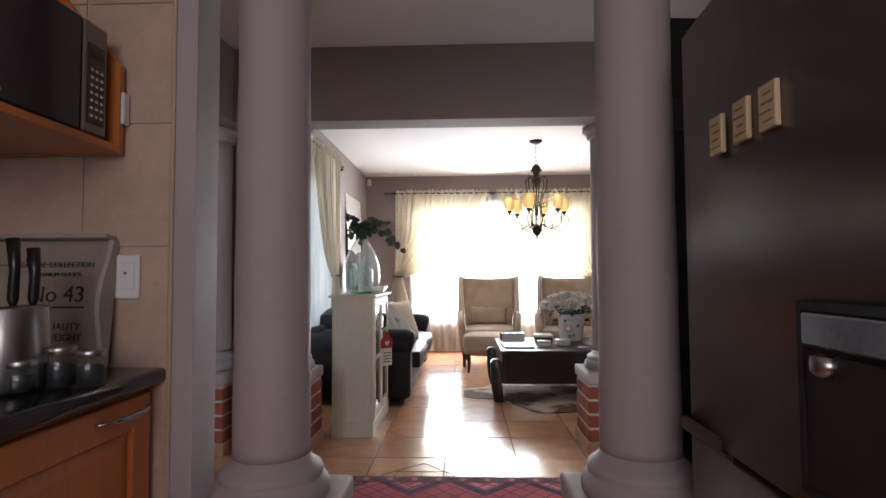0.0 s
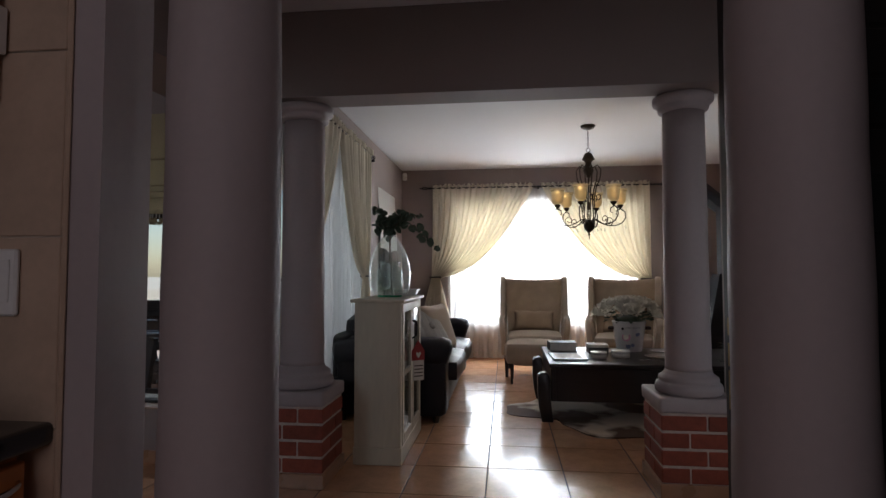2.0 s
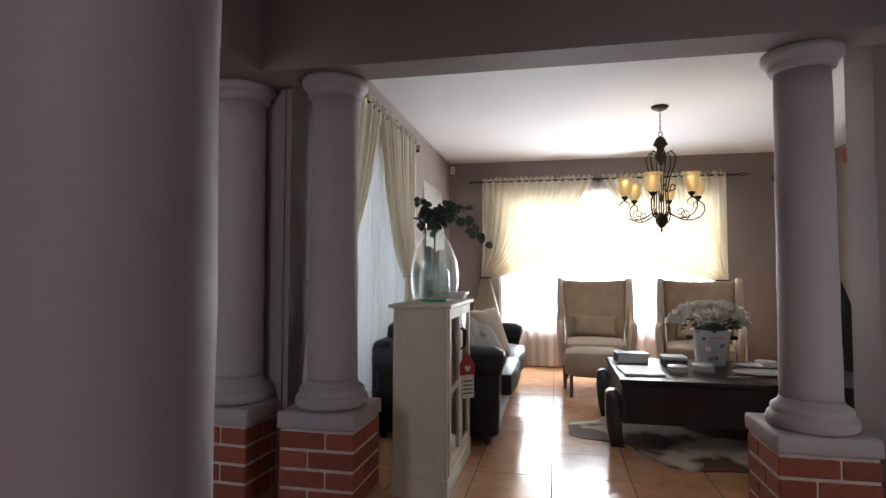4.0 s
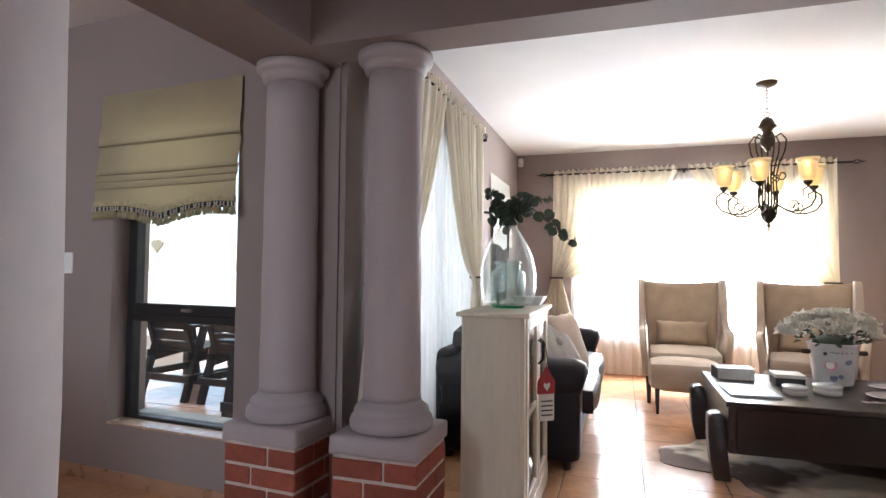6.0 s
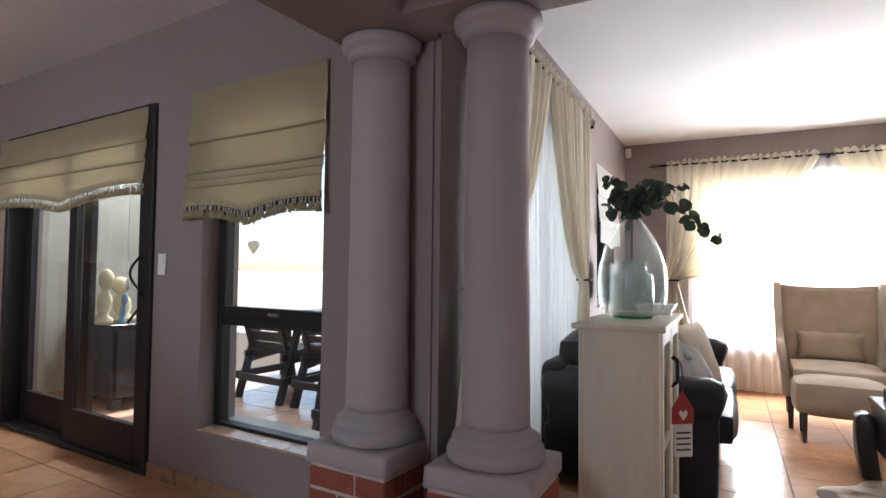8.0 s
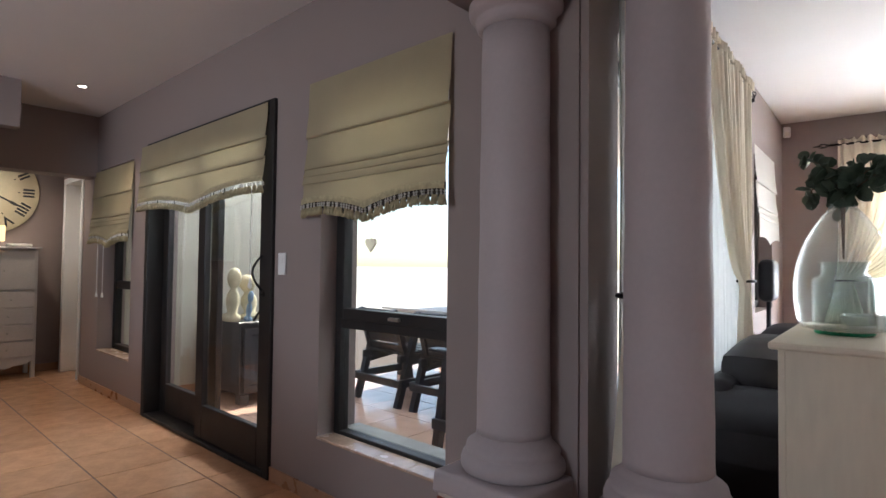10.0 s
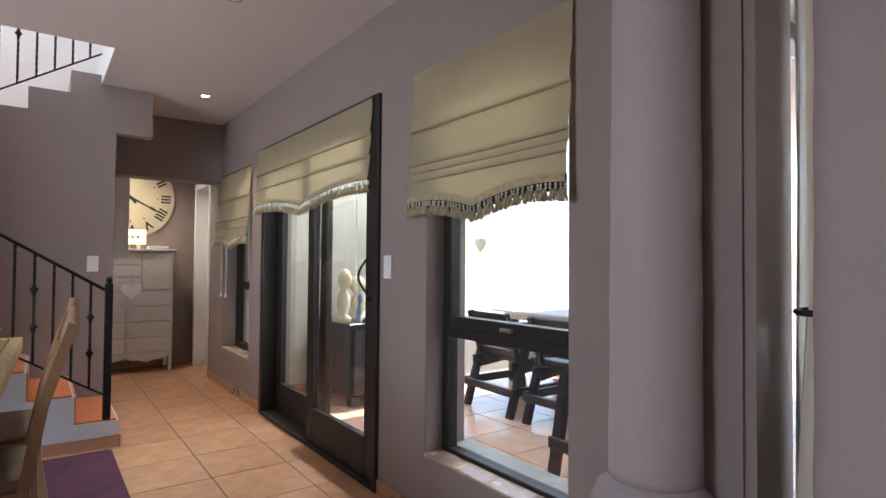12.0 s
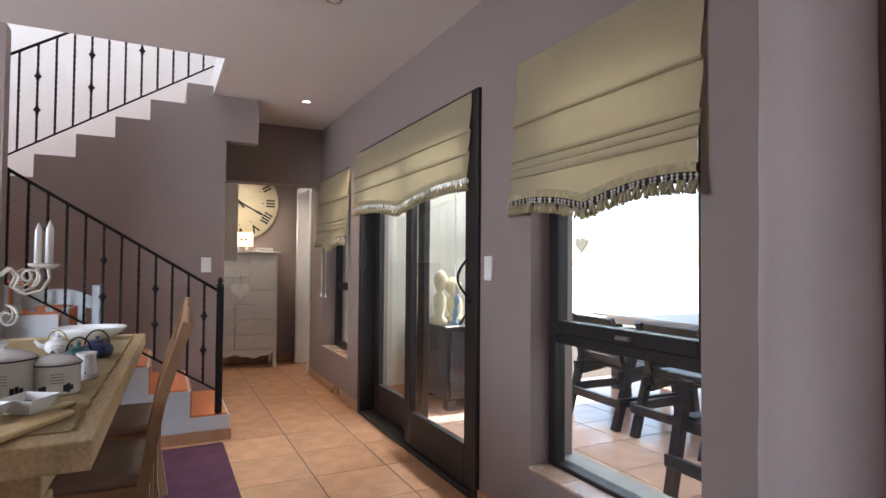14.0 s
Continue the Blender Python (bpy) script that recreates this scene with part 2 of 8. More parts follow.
def tube(bm, pts, r, seg=8, cap=True):
    """A round bar along points; r may be a list."""
    pts = [Vector(p) for p in pts]
    rs = r if isinstance(r, (list, tuple)) else [r] * len(pts)
    rings, up = [], None
    for i, p in enumerate(pts):
        d = (pts[min(i + 1, len(pts) - 1)] - pts[max(i - 1, 0)]).normalized()
        if up is None:
            up = d.orthogonal().normalized()
        up = (up - d * up.dot(d)).normalized()
        side = d.cross(up)
        rings.append([bm.verts.new(p + (up * math.cos(k * math.tau / seg) + side * math.sin(k * math.tau / seg)) * rs[i]) for k in range(seg)])
    for a, b in zip(rings, rings[1:]):
        for k in range(seg):
            bm.faces.new((a[k], a[(k + 1) % seg], b[(k + 1) % seg], b[k]))
    if cap:
        bm.faces.new(rings[0][::-1])
        bm.faces.new(rings[-1])
    return bm


def prism(bm, poly, a0, a1, axis="x"):
    """A flat outline pushed along an axis. poly: (y, z) for x, (x, z) for y, (x, y) for z."""
    def at(p, a):
        return {"x": (a, p[0], p[1]), "y": (p[0], a, p[1]), "z": (p[0], p[1], a)}[axis]
    lo = [bm.verts.new(at(p, a0)) for p in poly]
    hi = [bm.verts.new(at(p, a1)) for p in poly]
    n = len(poly)
    bm.faces.new(lo[::-1])
    bm.faces.new(hi)
    for i in range(n):
        bm.faces.new((lo[i], lo[(i + 1) % n], hi[(i + 1) % n], hi[i]))
    return bm


def sheet(bm, fn, nu, nv, thick=0.0):
    """A surface from fn(s, t), s and t in 0..1, given thickness along y of the local frame."""
    g = [[bm.verts.new(fn(i / nu, j / nv)) for j in range(nv + 1)] for i in range(nu + 1)]
    for i in range(nu):
        for j in range(nv):
            bm.faces.new((g[i][j], g[i + 1][j], g[i + 1][j + 1], g[i][j + 1]))
    return bm


def blob(bm, c, r, squash=(1, 1, 1), seg=12, rings=8, power=1.0):
    """A soft cushion-like body: a superellipsoid."""
    def sp(v):
        return math.copysign(abs(v) ** power, v)
    vs = []
    for i in range(rings + 1):
        a = -math.pi / 2 + math.pi * i / rings
        vs.append([bm.verts.new((c[0] + r * squash[0] * sp(math.cos(a)) * sp(math.cos(b)), c[1] + r * squash[1] * sp(math.cos(a)) * sp(math.sin(b)), c[2] + r * squash[2] * sp(math.sin(a)))) for b in [k * math.tau / seg for k in range(seg)]])
    for a, b in zip(vs, vs[1:]):
        for k in range(seg):
            bm.faces.new((a[k], a[(k + 1) % seg], b[(k + 1) % seg], b[k]))
    bmesh.ops.remove_doubles(bm, verts=bm.verts, dist=1e-5)
    return bm


def mesh_of(name, bm, material, smooth=None):
    if smooth is not None:
        for f in bm.faces:
            f.smooth = True
        for e in bm.edges:
            if len(e.link_faces) == 2 and e.calc_face_angle(0) > radians(smooth):
                e.smooth = False
    bmesh.ops.recalc_face_normals(bm, faces=bm.faces)
    me = bpy.data.meshes.new(name)
    bm.to_mesh(me)
    bm.free()
    me.materials.append(material)
    return me


def struct(name, bm, material, M=W0, smooth=None):
    ob = new(name, mesh_of(name, bm, material, smooth))
    ob.matrix_world = M
    return tagged(ob, kind="structure")


def thing(name, label, category, M=W0, group=""):
    return tagged_at(new(name), M, label, category, group)


def tagged_at(ob, M, label, category, group):
    ob.matrix_world = M
    return tagged(ob, label=label, category=category, group=group)


def part(name, bm, material, parent, label="", smooth=None, at=W0, kind=""):
    ob = new(name, mesh_of(name, bm, material, smooth))
    ob.parent = parent
    ob.matrix_basis = at
    return tagged(ob, label=label, kind=kind)


def wall_boxes(bm, a0, a1, c0, c1, holes, z1=2.53, axis="x"):
    """A wall along an axis with rectangular holes (a_from, a_to, z_from, z_to)."""
    def put(p, q, z, w):
        if q - p > 1e-4 and w - z > 1e-4:
            box(bm, *((p, q, c0, c1) if axis == "x" else (c0, c1, p, q)), z, w)
    pos = a0
    for h0, h1, hz0, hz1 in sorted(holes):
        put(pos, h0, 0, z1)
        put(h0, h1, 0, hz0)
        put(h0, h1, hz1, z1)
        pos = h1
    put(pos, a1, 0, z1)
    return bm


# ---- structure ----
CEIL = 2.53
# hall wall with its openings (x from, x to, z from, z to)
WIN1, SLIDE, WIN3 = (-3.03, -2.18, 0.315, 2.02), (-5.32, -3.455, 0.0, 2.09), (-6.50, -5.66, 0.36, 2.02)
struct("wall_hall", wall_boxes(bmesh.new(), -7.0, -1.61, 3.65, 3.88, [WIN1, SLIDE, WIN3]), M_WALL)
struct("wall_passage_side", wall_boxes(bmesh.new(), -8.15, -7.002, 3.70, 3.88, [(-7.78, -7.1, 0, 2.03)]), M_WALL)
struct("wall_passage_end", boxbm(-8.15, -7.95, 1.6, 3.698, 0, CEIL), M_WALL)
struct("wall_passage_header", boxbm(-6.82, -6.6, 2.66, 3.648, 1.96, CEIL), M_WALL)
struct("wall_passage_inner", boxbm(-7.948, -5.96, 1.5, 1.6, 0, 1.80), M_WALL)
# living room
struct("wall_living_side", wall_boxes(bmesh.new(), 0.30, 4.62, -0.19, 0.03, [(0.55, 2.52, 0.30, 2.02), (3.2, 4.0, 0.85, 2.02)], axis="y"), M_WALL, LIV)
struct("wall_living_far", wall_boxes(bmesh.new(), -0.19, 4.62, 4.622, 4.85, [(0.72, 3.20, 0.47, 2.08)]), M_WALL, LIV)
struct("wall_living_right", boxbm(4.40, 4.6, 0.5, 4.62, 0, CEIL), M_WALL, LIV)
struct("wall_living_nib", boxbm(2.64, 4.6, 0.27, 0.498, 0, 2.058), M_WALL, LIV)
struct("beam_living", boxbm(0.0, 4.6, 0.035, 0.232, 2.06, CEIL - 0.002), M_WALL, LIV)
struct("beam_living_back", boxbm(2.64, 4.6, 0.234, 0.498, 2.06, CEIL - 0.002), M_WALL, LIV)
struct("beam_dining", boxbm(-1.96, -1.592, -0.4, 3.648, 2.062, CEIL - 0.002), M_WALL)
# kitchen
struct("wall_kitchen_left", boxbm(-0.12, 0.048, -5.2, -1.725, 0, CEIL), M_WALL, LIV)
struct("wall_kitchen_return", boxbm(0.05, 0.728, -1.90, -1.766, 0, CEIL), M_COLUMN, LIV)
struct("wall_kitchen_back", boxbm(-0.12, 3.2, -5.4, -5.202, 0, CEIL), M_WALL, LIV)
struct("wall_kitchen_right", boxbm(2.62, 2.82, -5.2, -1.98, 0, CEIL), M_WALL, LIV)
struct("wall_entrance_right", boxbm(2.84, 3.04, -1.978, 0.033, 0, CEIL), M_WALL, LIV)
struct("beam_kitchen", boxbm(0.730, 2.83, -1.97, -1.62, 2.06, CEIL - 0.002), M_WALL, LIV)
# dining
struct("wall_dining_south", wall_boxes(bmesh.new(), -8.0, -1.0, -1.7, -1.5, [(-3.8, -1.4, 0.9, 2.1)]), M_WALL)
struct("wall_stair_screen", boxbm(-5.06, -4.94, -1.498, 1.415, 0, CEIL), M_WALL)
# ceiling with the stairwell left open
bm = bmesh.new()
box(bm, -4.94, 3.6, -6, 9.2, CEIL, 2.76)
box(bm, -8.2, -4.9402, 2.585, 3.9, CEIL, 2.76)
struct("ceiling", bm, M_CEIL)
bm = bmesh.new()
box(bm, -5.952, -5.83, 2.622, 2.92, 2.17, CEIL - 0.002)
struct("bulkhead", bm, M_WALL)

# floors: a grout bed with tiles on it
struct("floor", boxbm(-9, 4.2, -6.2, 8.6, -0.15, -0.004), M_GROUT)
# ground colour kept pale to stand for the washed-out brightness outdoors
struct("ground", boxbm(-300, 300, -300, 300, -0.4, -0.16), mat("pale_washout_ground", (0.52, 0.50, 0.46), 0.95, vary=0.3, scale=3))


def column(M, r, z0, z1, name, label):
    """A plain round column: double ring base, shaft, ringed cap."""
    t = thing(name, label, "column", M, "plaster columns")
    base = [(r + 0.046, z0), (r + 0.052, z0 + 0.010), (r + 0.053, z0 + 0.030), (r + 0.047, z0 + 0.048), (r + 0.036, z0 + 0.056), (r + 0.033, z0 + 0.060), (r + 0.036, z0 + 0.068), (r + 0.033, z0 + 0.082), (r + 0.017, z0 + 0.093), (r + 0.006, z0 + 0.102), (r + 0.001, z0 + 0.118)]
    part("base", lathe(bmesh.new(), base, 48), M_COLUMN, t, smooth=50)
    sh = [(r + 0.001, z0 + 0.118)] + [(r * (1 - 0.065 * k / 12) + 0.0012 * math.sin(k * 1.9), z0 + 0.14 + (z1 - 0.085 - z0 - 0.14) * k / 12) for k in range(13)]
    part("shaft", lathe(bmesh.new(), sh, 48), M_COLUMN, t, smooth=50)
    q = r * 0.935
    cap = [(q, z1 - 0.088), (q + 0.008, z1 - 0.083), (q + 0.019, z1 - 0.077), (q + 0.022, z1 - 0.068), (q + 0.021, z1 - 0.052), (q + 0.026, z1 - 0.047), (q + 0.038, z1 - 0.041), (q + 0.046, z1 - 0.033), (q + 0.048, z1 - 0.022), (q + 0.047, z1 - 0.002)]
    part("cap", lathe(bmesh.new(), cap, 48), M_COLUMN, t, smooth=32)
    return t


column(LIV @ pose(0.295, 0.235, 0), 0.120, 0.50, 2.058, "column", "grey-painted plaster column beside the living room corner")
column(pose(-1.815, 3.585, 0), 0.123, 0.50, 2.060, "column", "grey-painted plaster column standing against the hall wall")
column(LIV @ pose(2.375, 0.27, 0), 0.113, 0.50, 2.058, "column", "grey-painted plaster column at the living room opening")
column(LIV @ pose(0.915, -1.825, 0), 0.103, 0.50, 2.058, "column", "grey-painted plaster column at the kitchen opening beside the tiled wall")
column(LIV @ pose(1.923, -1.78, 0), 0.108, 0.50, 2.058, "column", "grey-painted plaster column at the kitchen opening beside the fridge")


# ---- large things ----
def plinth(M, w, name="brick_plinth"):
    """A square brick pier with a bevelled stone cap, 0.5 m high."""
    t = thing(name, "square red face brick plinth with a grey painted cap", "plinth", M, "brick plinths")
    h = w / 2
    part("core", boxbm(-h + 0.006, h - 0.006, -h + 0.006, h - 0.006, 0, 0.42), M_MORTAR, t)
    cap = boxbm(-h - 0.009, h + 0.009, -h - 0.009, h + 0.009, 0.422, 0.497, 0.013, 2)
    bmesh.ops.subdivide_edges(cap, edges=[e for e in cap.edges if e.calc_length() > 0.2], cuts=7, use_grid_fill=True)
    for v in cap.verts:  # laid by hand, so no edge is quite straight
        v.co += Vector((noise.noise(v.co * 9 + Vector((w, 3, 0))), noise.noise(v.co * 9 + Vector((0, 7, w))), 0.6 * noise.noise(v.co * 8) if v.co.z > 0.46 else 1.3 * noise.noise(v.co * 14))) * 0.006
    part("cap", cap, M_COLUMN, t, "grey-painted plaster cap", smooth=50)
    part("skirting", boxbm(-h - 0.01, h + 0.01, -h - 0.01, h + 0.01, 0, 0.075, 0.004), M_TILE_PLAIN, t, "terracotta tile skirting")
    rows, rh = 4, 0.0858
    full = w - 0.004
    a, b = full * 0.606, full * 0.37
    meshes = {}
    for r in range(rows):
        z = 0.078 + r * rh
        for side in range(4):
            first = (r + side) % 2
            lens = (a, b) if first else (b, a)
            x = -full / 2
            for ln in lens:
                key = round(ln, 3)
                if key not in meshes:
                    meshes[key] = mesh_of("brick", boxbm(-ln / 2, ln / 2, 0, 0.02, 0, rh - 0.014, 0.004), M_BRICK)
                ob = new("brick", meshes[key])
                ob.parent = t
                ob.matrix_basis = pose(0, 0, 0, 0, 0, 90 * side) @ pose(x + ln / 2, -h + random.uniform(-0.0008, 0.0008), z, 0, 0, random.uniform(-0.3, 0.3))
                x += ln + full * 0.024
    return t


M_TILE_PLAIN = mat("terracotta_skirting_tile", (0.40, 0.215, 0.125), 0.3, vary=0.14, scale=9, bump=0.2)
plinth(LIV @ pose(0.295, 0.235, 0), 0.36)
plinth(pose(-1.815, 3.58, 0), 0.36)
plinth(LIV @ pose(2.375, 0.30, 0), 0.36)
plinth(LIV @ pose(0.915, -1.825, 0), 0.36)
plinth(LIV @ pose(1.923, -1.78, 0), 0.36)


def tiled_floor(name, M, x0, x1, y0, y1, gx, gy, size=0.425, material=None):
    """Ceramic tiles with a rounded edge on a grout bed; the grid runs through (gx, gy)."""
    base = struct(name, boxbm(x0, x1, y0, y1, -0.0038, -0.0028), M_GROUT, M)
    me = mesh_of("tile", boxbm(-size / 2 + 0.003, size / 2 - 0.003, -size / 2 + 0.003, size / 2 - 0.003, -0.0028, 0.0, 0.0012), material or M_TILE)
    i0, i1 = math.floor((x0 - gx) / size), math.ceil((x1 - gx) / size)
    j0, j1 = math.floor((y0 - gy) / size), math.ceil((y1 - gy) / size)
    for i in range(i0, i1):
        for j in range(j0, j1):
            cx, cy = gx + (i + 0.5) * size, gy + (j + 0.5) * size
            if cx < x0 or cx > x1 or cy < y0 or cy > y1:
                continue
            ob = new("tile", me)
            ob.parent = base
            ob.matrix_basis = pose(cx, cy, 0, random.uniform(-0.05, 0.05), random.uniform(-0.05, 0.05), 90 * random.randrange(4))
    return base


def skirting(name, M, pts):
    """A low tile skirting along a line of wall foot points."""
    bm = bmesh.new()
    for (xa, ya), (xb, yb), (nx, ny) in pts:
        t = 0.009
        box(bm, min(xa, xb, xa + nx * t, xb + nx * t), max(xa, xb, xa + nx * t, xb + nx * t), min(ya, yb, ya + ny * t, yb + ny * t), max(ya, yb, ya + ny * t, yb + ny * t), 0.0005, 0.075, 0.002)
    return struct(name, bm, M_TILE_PLAIN, M)


skirting("skirting_hall", W0, [((-7.0, 3.649), (-5.34, 3.649), (0, -1)), ((-3.52, 3.649), (-2.01, 3.649), (0, -1))])
skirting("skirting_living", LIV, [((0.031, 0.31), (0.031, 4.62), (1, 0)), ((0.05, 4.621), (4.38, 4.621), (0, -1)), ((4.399, 0.5), (4.399, 4.6), (-1, 0))])
skirting("skirting_passage", W0, [((-7.949, 1.61), (-7.949, 3.69), (1, 0))])


def framed_glass(name, M, x0, x1, y, z0, z1, bars, label, wf=0.06, depth=0.06):
    """A wooden window: outer frame, rails from bars [(x0, x1, z0, z1)], and the panes between."""
    t = thing(name, label, "window", M)
    tagged(t, kind="structure")
    bm = bmesh.new()
    box(bm, x0, x0 + wf, y, y + depth, z0, z1, 0.004)
    box(bm, x1 - wf, x1, y, y + depth, z0, z1, 0.004)
    box(bm, x0 + wf, x1 - wf, y, y + depth, z0, z0 + wf, 0.004)
    box(bm, x0 + wf, x1 - wf, y, y + depth, z1 - wf, z1, 0.004)
    part("window_frame", bm, M_FRAME, t)
    for b in bars:
        part("rail", boxbm(b[0], b[1], y + 0.006, y + depth - 0.006, b[2], b[3], 0.003), M_FRAME, t)
    return t


def pane(t, x0, x1, y, z0, z1):
    ob = part("pane", boxbm(x0, x1, y, y + 0.005, z0, z1), M_PANE, t)
    ob.visible_shadow = False
    return ob


# hall window, one sash above the other
w = thing("window_hall", "dark wooden window with two glass panes above a tiled sill in the hall", "window")
tagged(w, kind="structure")
wx0, wx1, wz0, wz1 = WIN1
bm = bmesh.new()
box(bm, wx0 + 0.001, wx0 + 0.045, 3.745, 3.805, wz0, wz1, 0.004)
box(bm, wx1 - 0.045, wx1 - 0.001, 3.745, 3.805, wz0, wz1, 0.004)
box(bm, wx0 + 0.045, wx1 - 0.045, 3.745, 3.805, wz0, wz0 + 0.03, 0.004)
box(bm, wx0 + 0.045, wx1 - 0.045, 3.745, 3.805, wz1 - 0.06, wz1, 0.004)
part("window_frame", bm, M_FRAME, w)
bm = bmesh.new()
box(bm, wx0 + 0.046, wx0 + 0.078, 3.735, 3.79, 0.90, wz1 - 0.061, 0.003)
box(bm, wx1 - 0.078, wx1 - 0.046, 3.735, 3.79, 0.90, wz1 - 0.061, 0.003)
box(bm, wx0 + 0.0785, wx1 - 0.0785, 3.735, 3.79, 0.90, 0.955, 0.003)
part("sash", bm, M_FRAME, w)
part("rail", boxbm(wx0 + 0.046, wx1 - 0.046, 3.75, 3.80, 0.855, 0.899, 0.003), M_FRAME, w)
pane(w, wx0 + 0.046, wx1 - 0.046, 3.772, wz0 + 0.03, 0.855)
pane(w, wx0 + 0.078, wx1 - 0.078, 3.765, 0.955, wz1 - 0.06)
for k in range(4):
    xa = wx0 + 0.002 + (wx1 - wx0 - 0.004) * k / 4
    part("sill_tile", boxbm(xa + 0.001, xa + (wx1 - wx0 - 0.004) / 4 - 0.001, 3.640, 3.7445, wz0 + 0.001, wz0 + 0.014, 0.003), M_SILL, w, "glazed pale terracotta sill tile")
part("outer_ledge", boxbm(wx0 + 0.002, wx1 - 0.002, 3.8055, 3.91, wz0 + 0.001, wz0 + 0.03, 0.004), M_LEDGE, w, "weathered grey outer ledge")
part("latch", boxbm(-2.60, -2.53, 3.712, 3.734, 0.918, 0.934, 0.004), M_BRUSHED, w, "steel window latch")
w = framed_glass("window_far_hall", W0, WIN3[0], WIN3[1], 3.78, WIN3[2], WIN3[3], [(WIN3[0] + 0.06, WIN3[1] - 0.06, 0.93, 1.0)], "narrow dark wooden window in the hall")
pane(w, WIN3[0] + 0.06, WIN3[1] - 0.06, 3.808, 0.42, 0.93)
pane(w, WIN3[0] + 0.06, WIN3[1] - 0.06, 3.808, 1.0, 1.96)
part("window_sill", boxbm(WIN3[0] + 0.002, WIN3[1] - 0.002, 3.648, 3.779, 0.361, 0.376, 0.004), M_SILL, w, "terracotta tiled sill")

# sliding patio door: outer frame, two leaves
sd = thing("door_patio", "dark brown wooden sliding patio door with two tall glass leaves", "door")
tagged(sd, kind="structure")
for x in (-5.318, -3.515):
    part("jamb", boxbm(x, x + 0.058, 3.63, 3.80, 0.002, 2.088, 0.004), M_FRAME, sd)
part("door_head", boxbm(-5.26, -3.515, 3.63, 3.80, 2.02, 2.088, 0.004), M_FRAME, sd)
part("threshold", boxbm(-5.26, -3.515, 3.63, 3.80, 0.002, 0.03, 0.004), M_FRAME, sd)


def leaf(x0, x1, y, ws):
    bm = bmesh.new()
    box(bm, x0, x0 + ws, y, y + 0.042, 0.034, 2.016, 0.004)
    box(bm, x1 - ws, x1, y, y + 0.042, 0.034, 2.016, 0.004)
    box(bm, x0 + ws, x1 - ws, y, y + 0.042, 0.034, 0.25, 0.004)
    box(bm, x0 + ws, x1 - ws, y, y + 0.042, 1.93, 2.016, 0.004)
    lf = part("leaf", bm, M_FRAME, sd)
    p = part("pane", boxbm(x0 + ws, x1 - ws, y + 0.018, y + 0.023, 0.25, 1.93), M_PANE, lf)
    p.visible_shadow = False
    return lf


leaf(-5.255, -4.33, 3.745, 0.10)
front_leaf = leaf(-4.42, -3.52, 3.652, 0.10)
part("lock", lathe(bmesh.new(), [(0.018, 0), (0.018, 0.006), (0.006, 0.008), (0.006, 0.02)], 16, pose(-3.57, 3.650, 1.0, 90)), M_IRON, front_leaf, "round black lock")
part("handle", tube(bmesh.new(), [(-3.58 - 0.045 * math.sin(k * math.pi / 12), 3.647 - 0.035 * math.sin(k * math.pi / 12), 1.02 + 0.20 * k / 12) for k in range(13)], 0.007, 8), M_IRON, front_leaf, "curved black pull handle", smooth=60)


# ---- curtains ----
def drape(name, M, x0, x1, y, z0, z1, folds, label, tie=None, side=1, depth=0.035):
    """A gathered curtain hung from x0..x1. tie: (x, z) where it is caught back; side says to which side the free edge sweeps."""
    t = thing(name, label, "curtain", M)
    rnd = random.Random(name + str(x0))
    ph = [rnd.uniform(0, 6.28) for _ in range(6)]

    def fn(s, q):
        z = z1 + (z0 - z1) * q
        x = x0 + (x1 - x0) * s
        wave = math.sin(s * folds * math.tau + ph[0]) + 0.4 * math.sin(s * folds * 2.3 * math.tau + ph[1] + q * 2)
        amp = depth * (0.55 + 0.45 * q)
        if tie:
            tx, tz = tie
            qt = (z1 - tz) / (z1 - z0)
            if q <= qt:
                k = (q / qt)
                free = (1 - s) if side < 0 else s
                # the free edge swings in like a hanging arc, the held edge goes straight down
                sweep = (1 - math.sqrt(max(0.0, 1 - k))) * free + k ** 3 * (1 - free)
                x = x * (1 - sweep) + (tx + (s - 0.5) * 0.11) * sweep
                amp *= 1 - 0.45 * sweep
            else:
                k = (q - qt) / (1 - qt)
                w = 0.11 + (0.26 * abs(x1 - x0) * min(1, k * 1.6))
                x = tx + (s - 0.5) * w
                amp *= 0.6 + 0.3 * k
        return (x, y + amp * wave, z)
    nu = int(folds * 10)
    part("cloth", sheet(bmesh.new(), fn, nu, 56), M_DRAPE, t, smooth=80)
    # gathered heading that stands up above the rod
    def head(s, q):
        return (x0 + (x1 - x0) * s + 0.008 * math.sin(s * folds * 7), y + depth * 0.8 * math.sin(s * folds * 1.7 * math.tau + ph[2]), z1 + 0.045 * q + 0.012 * q * math.sin(s * folds * 9 + ph[3]))
    part("heading", sheet(bmesh.new(), head, nu * 2, 3), M_DRAPE, t, smooth=80)
    if tie:
        tx, tz = tie
        ring = [(tx + 0.075 * math.cos(a), y + 0.05 * math.sin(a), tz) for a in [k * math.tau / 20 for k in range(21)]]
        part("tie_back", tube(bmesh.new(), ring, 0.009, 6, cap=False), M_IRON, t, "dark tie-back ring", smooth=60)
    return t


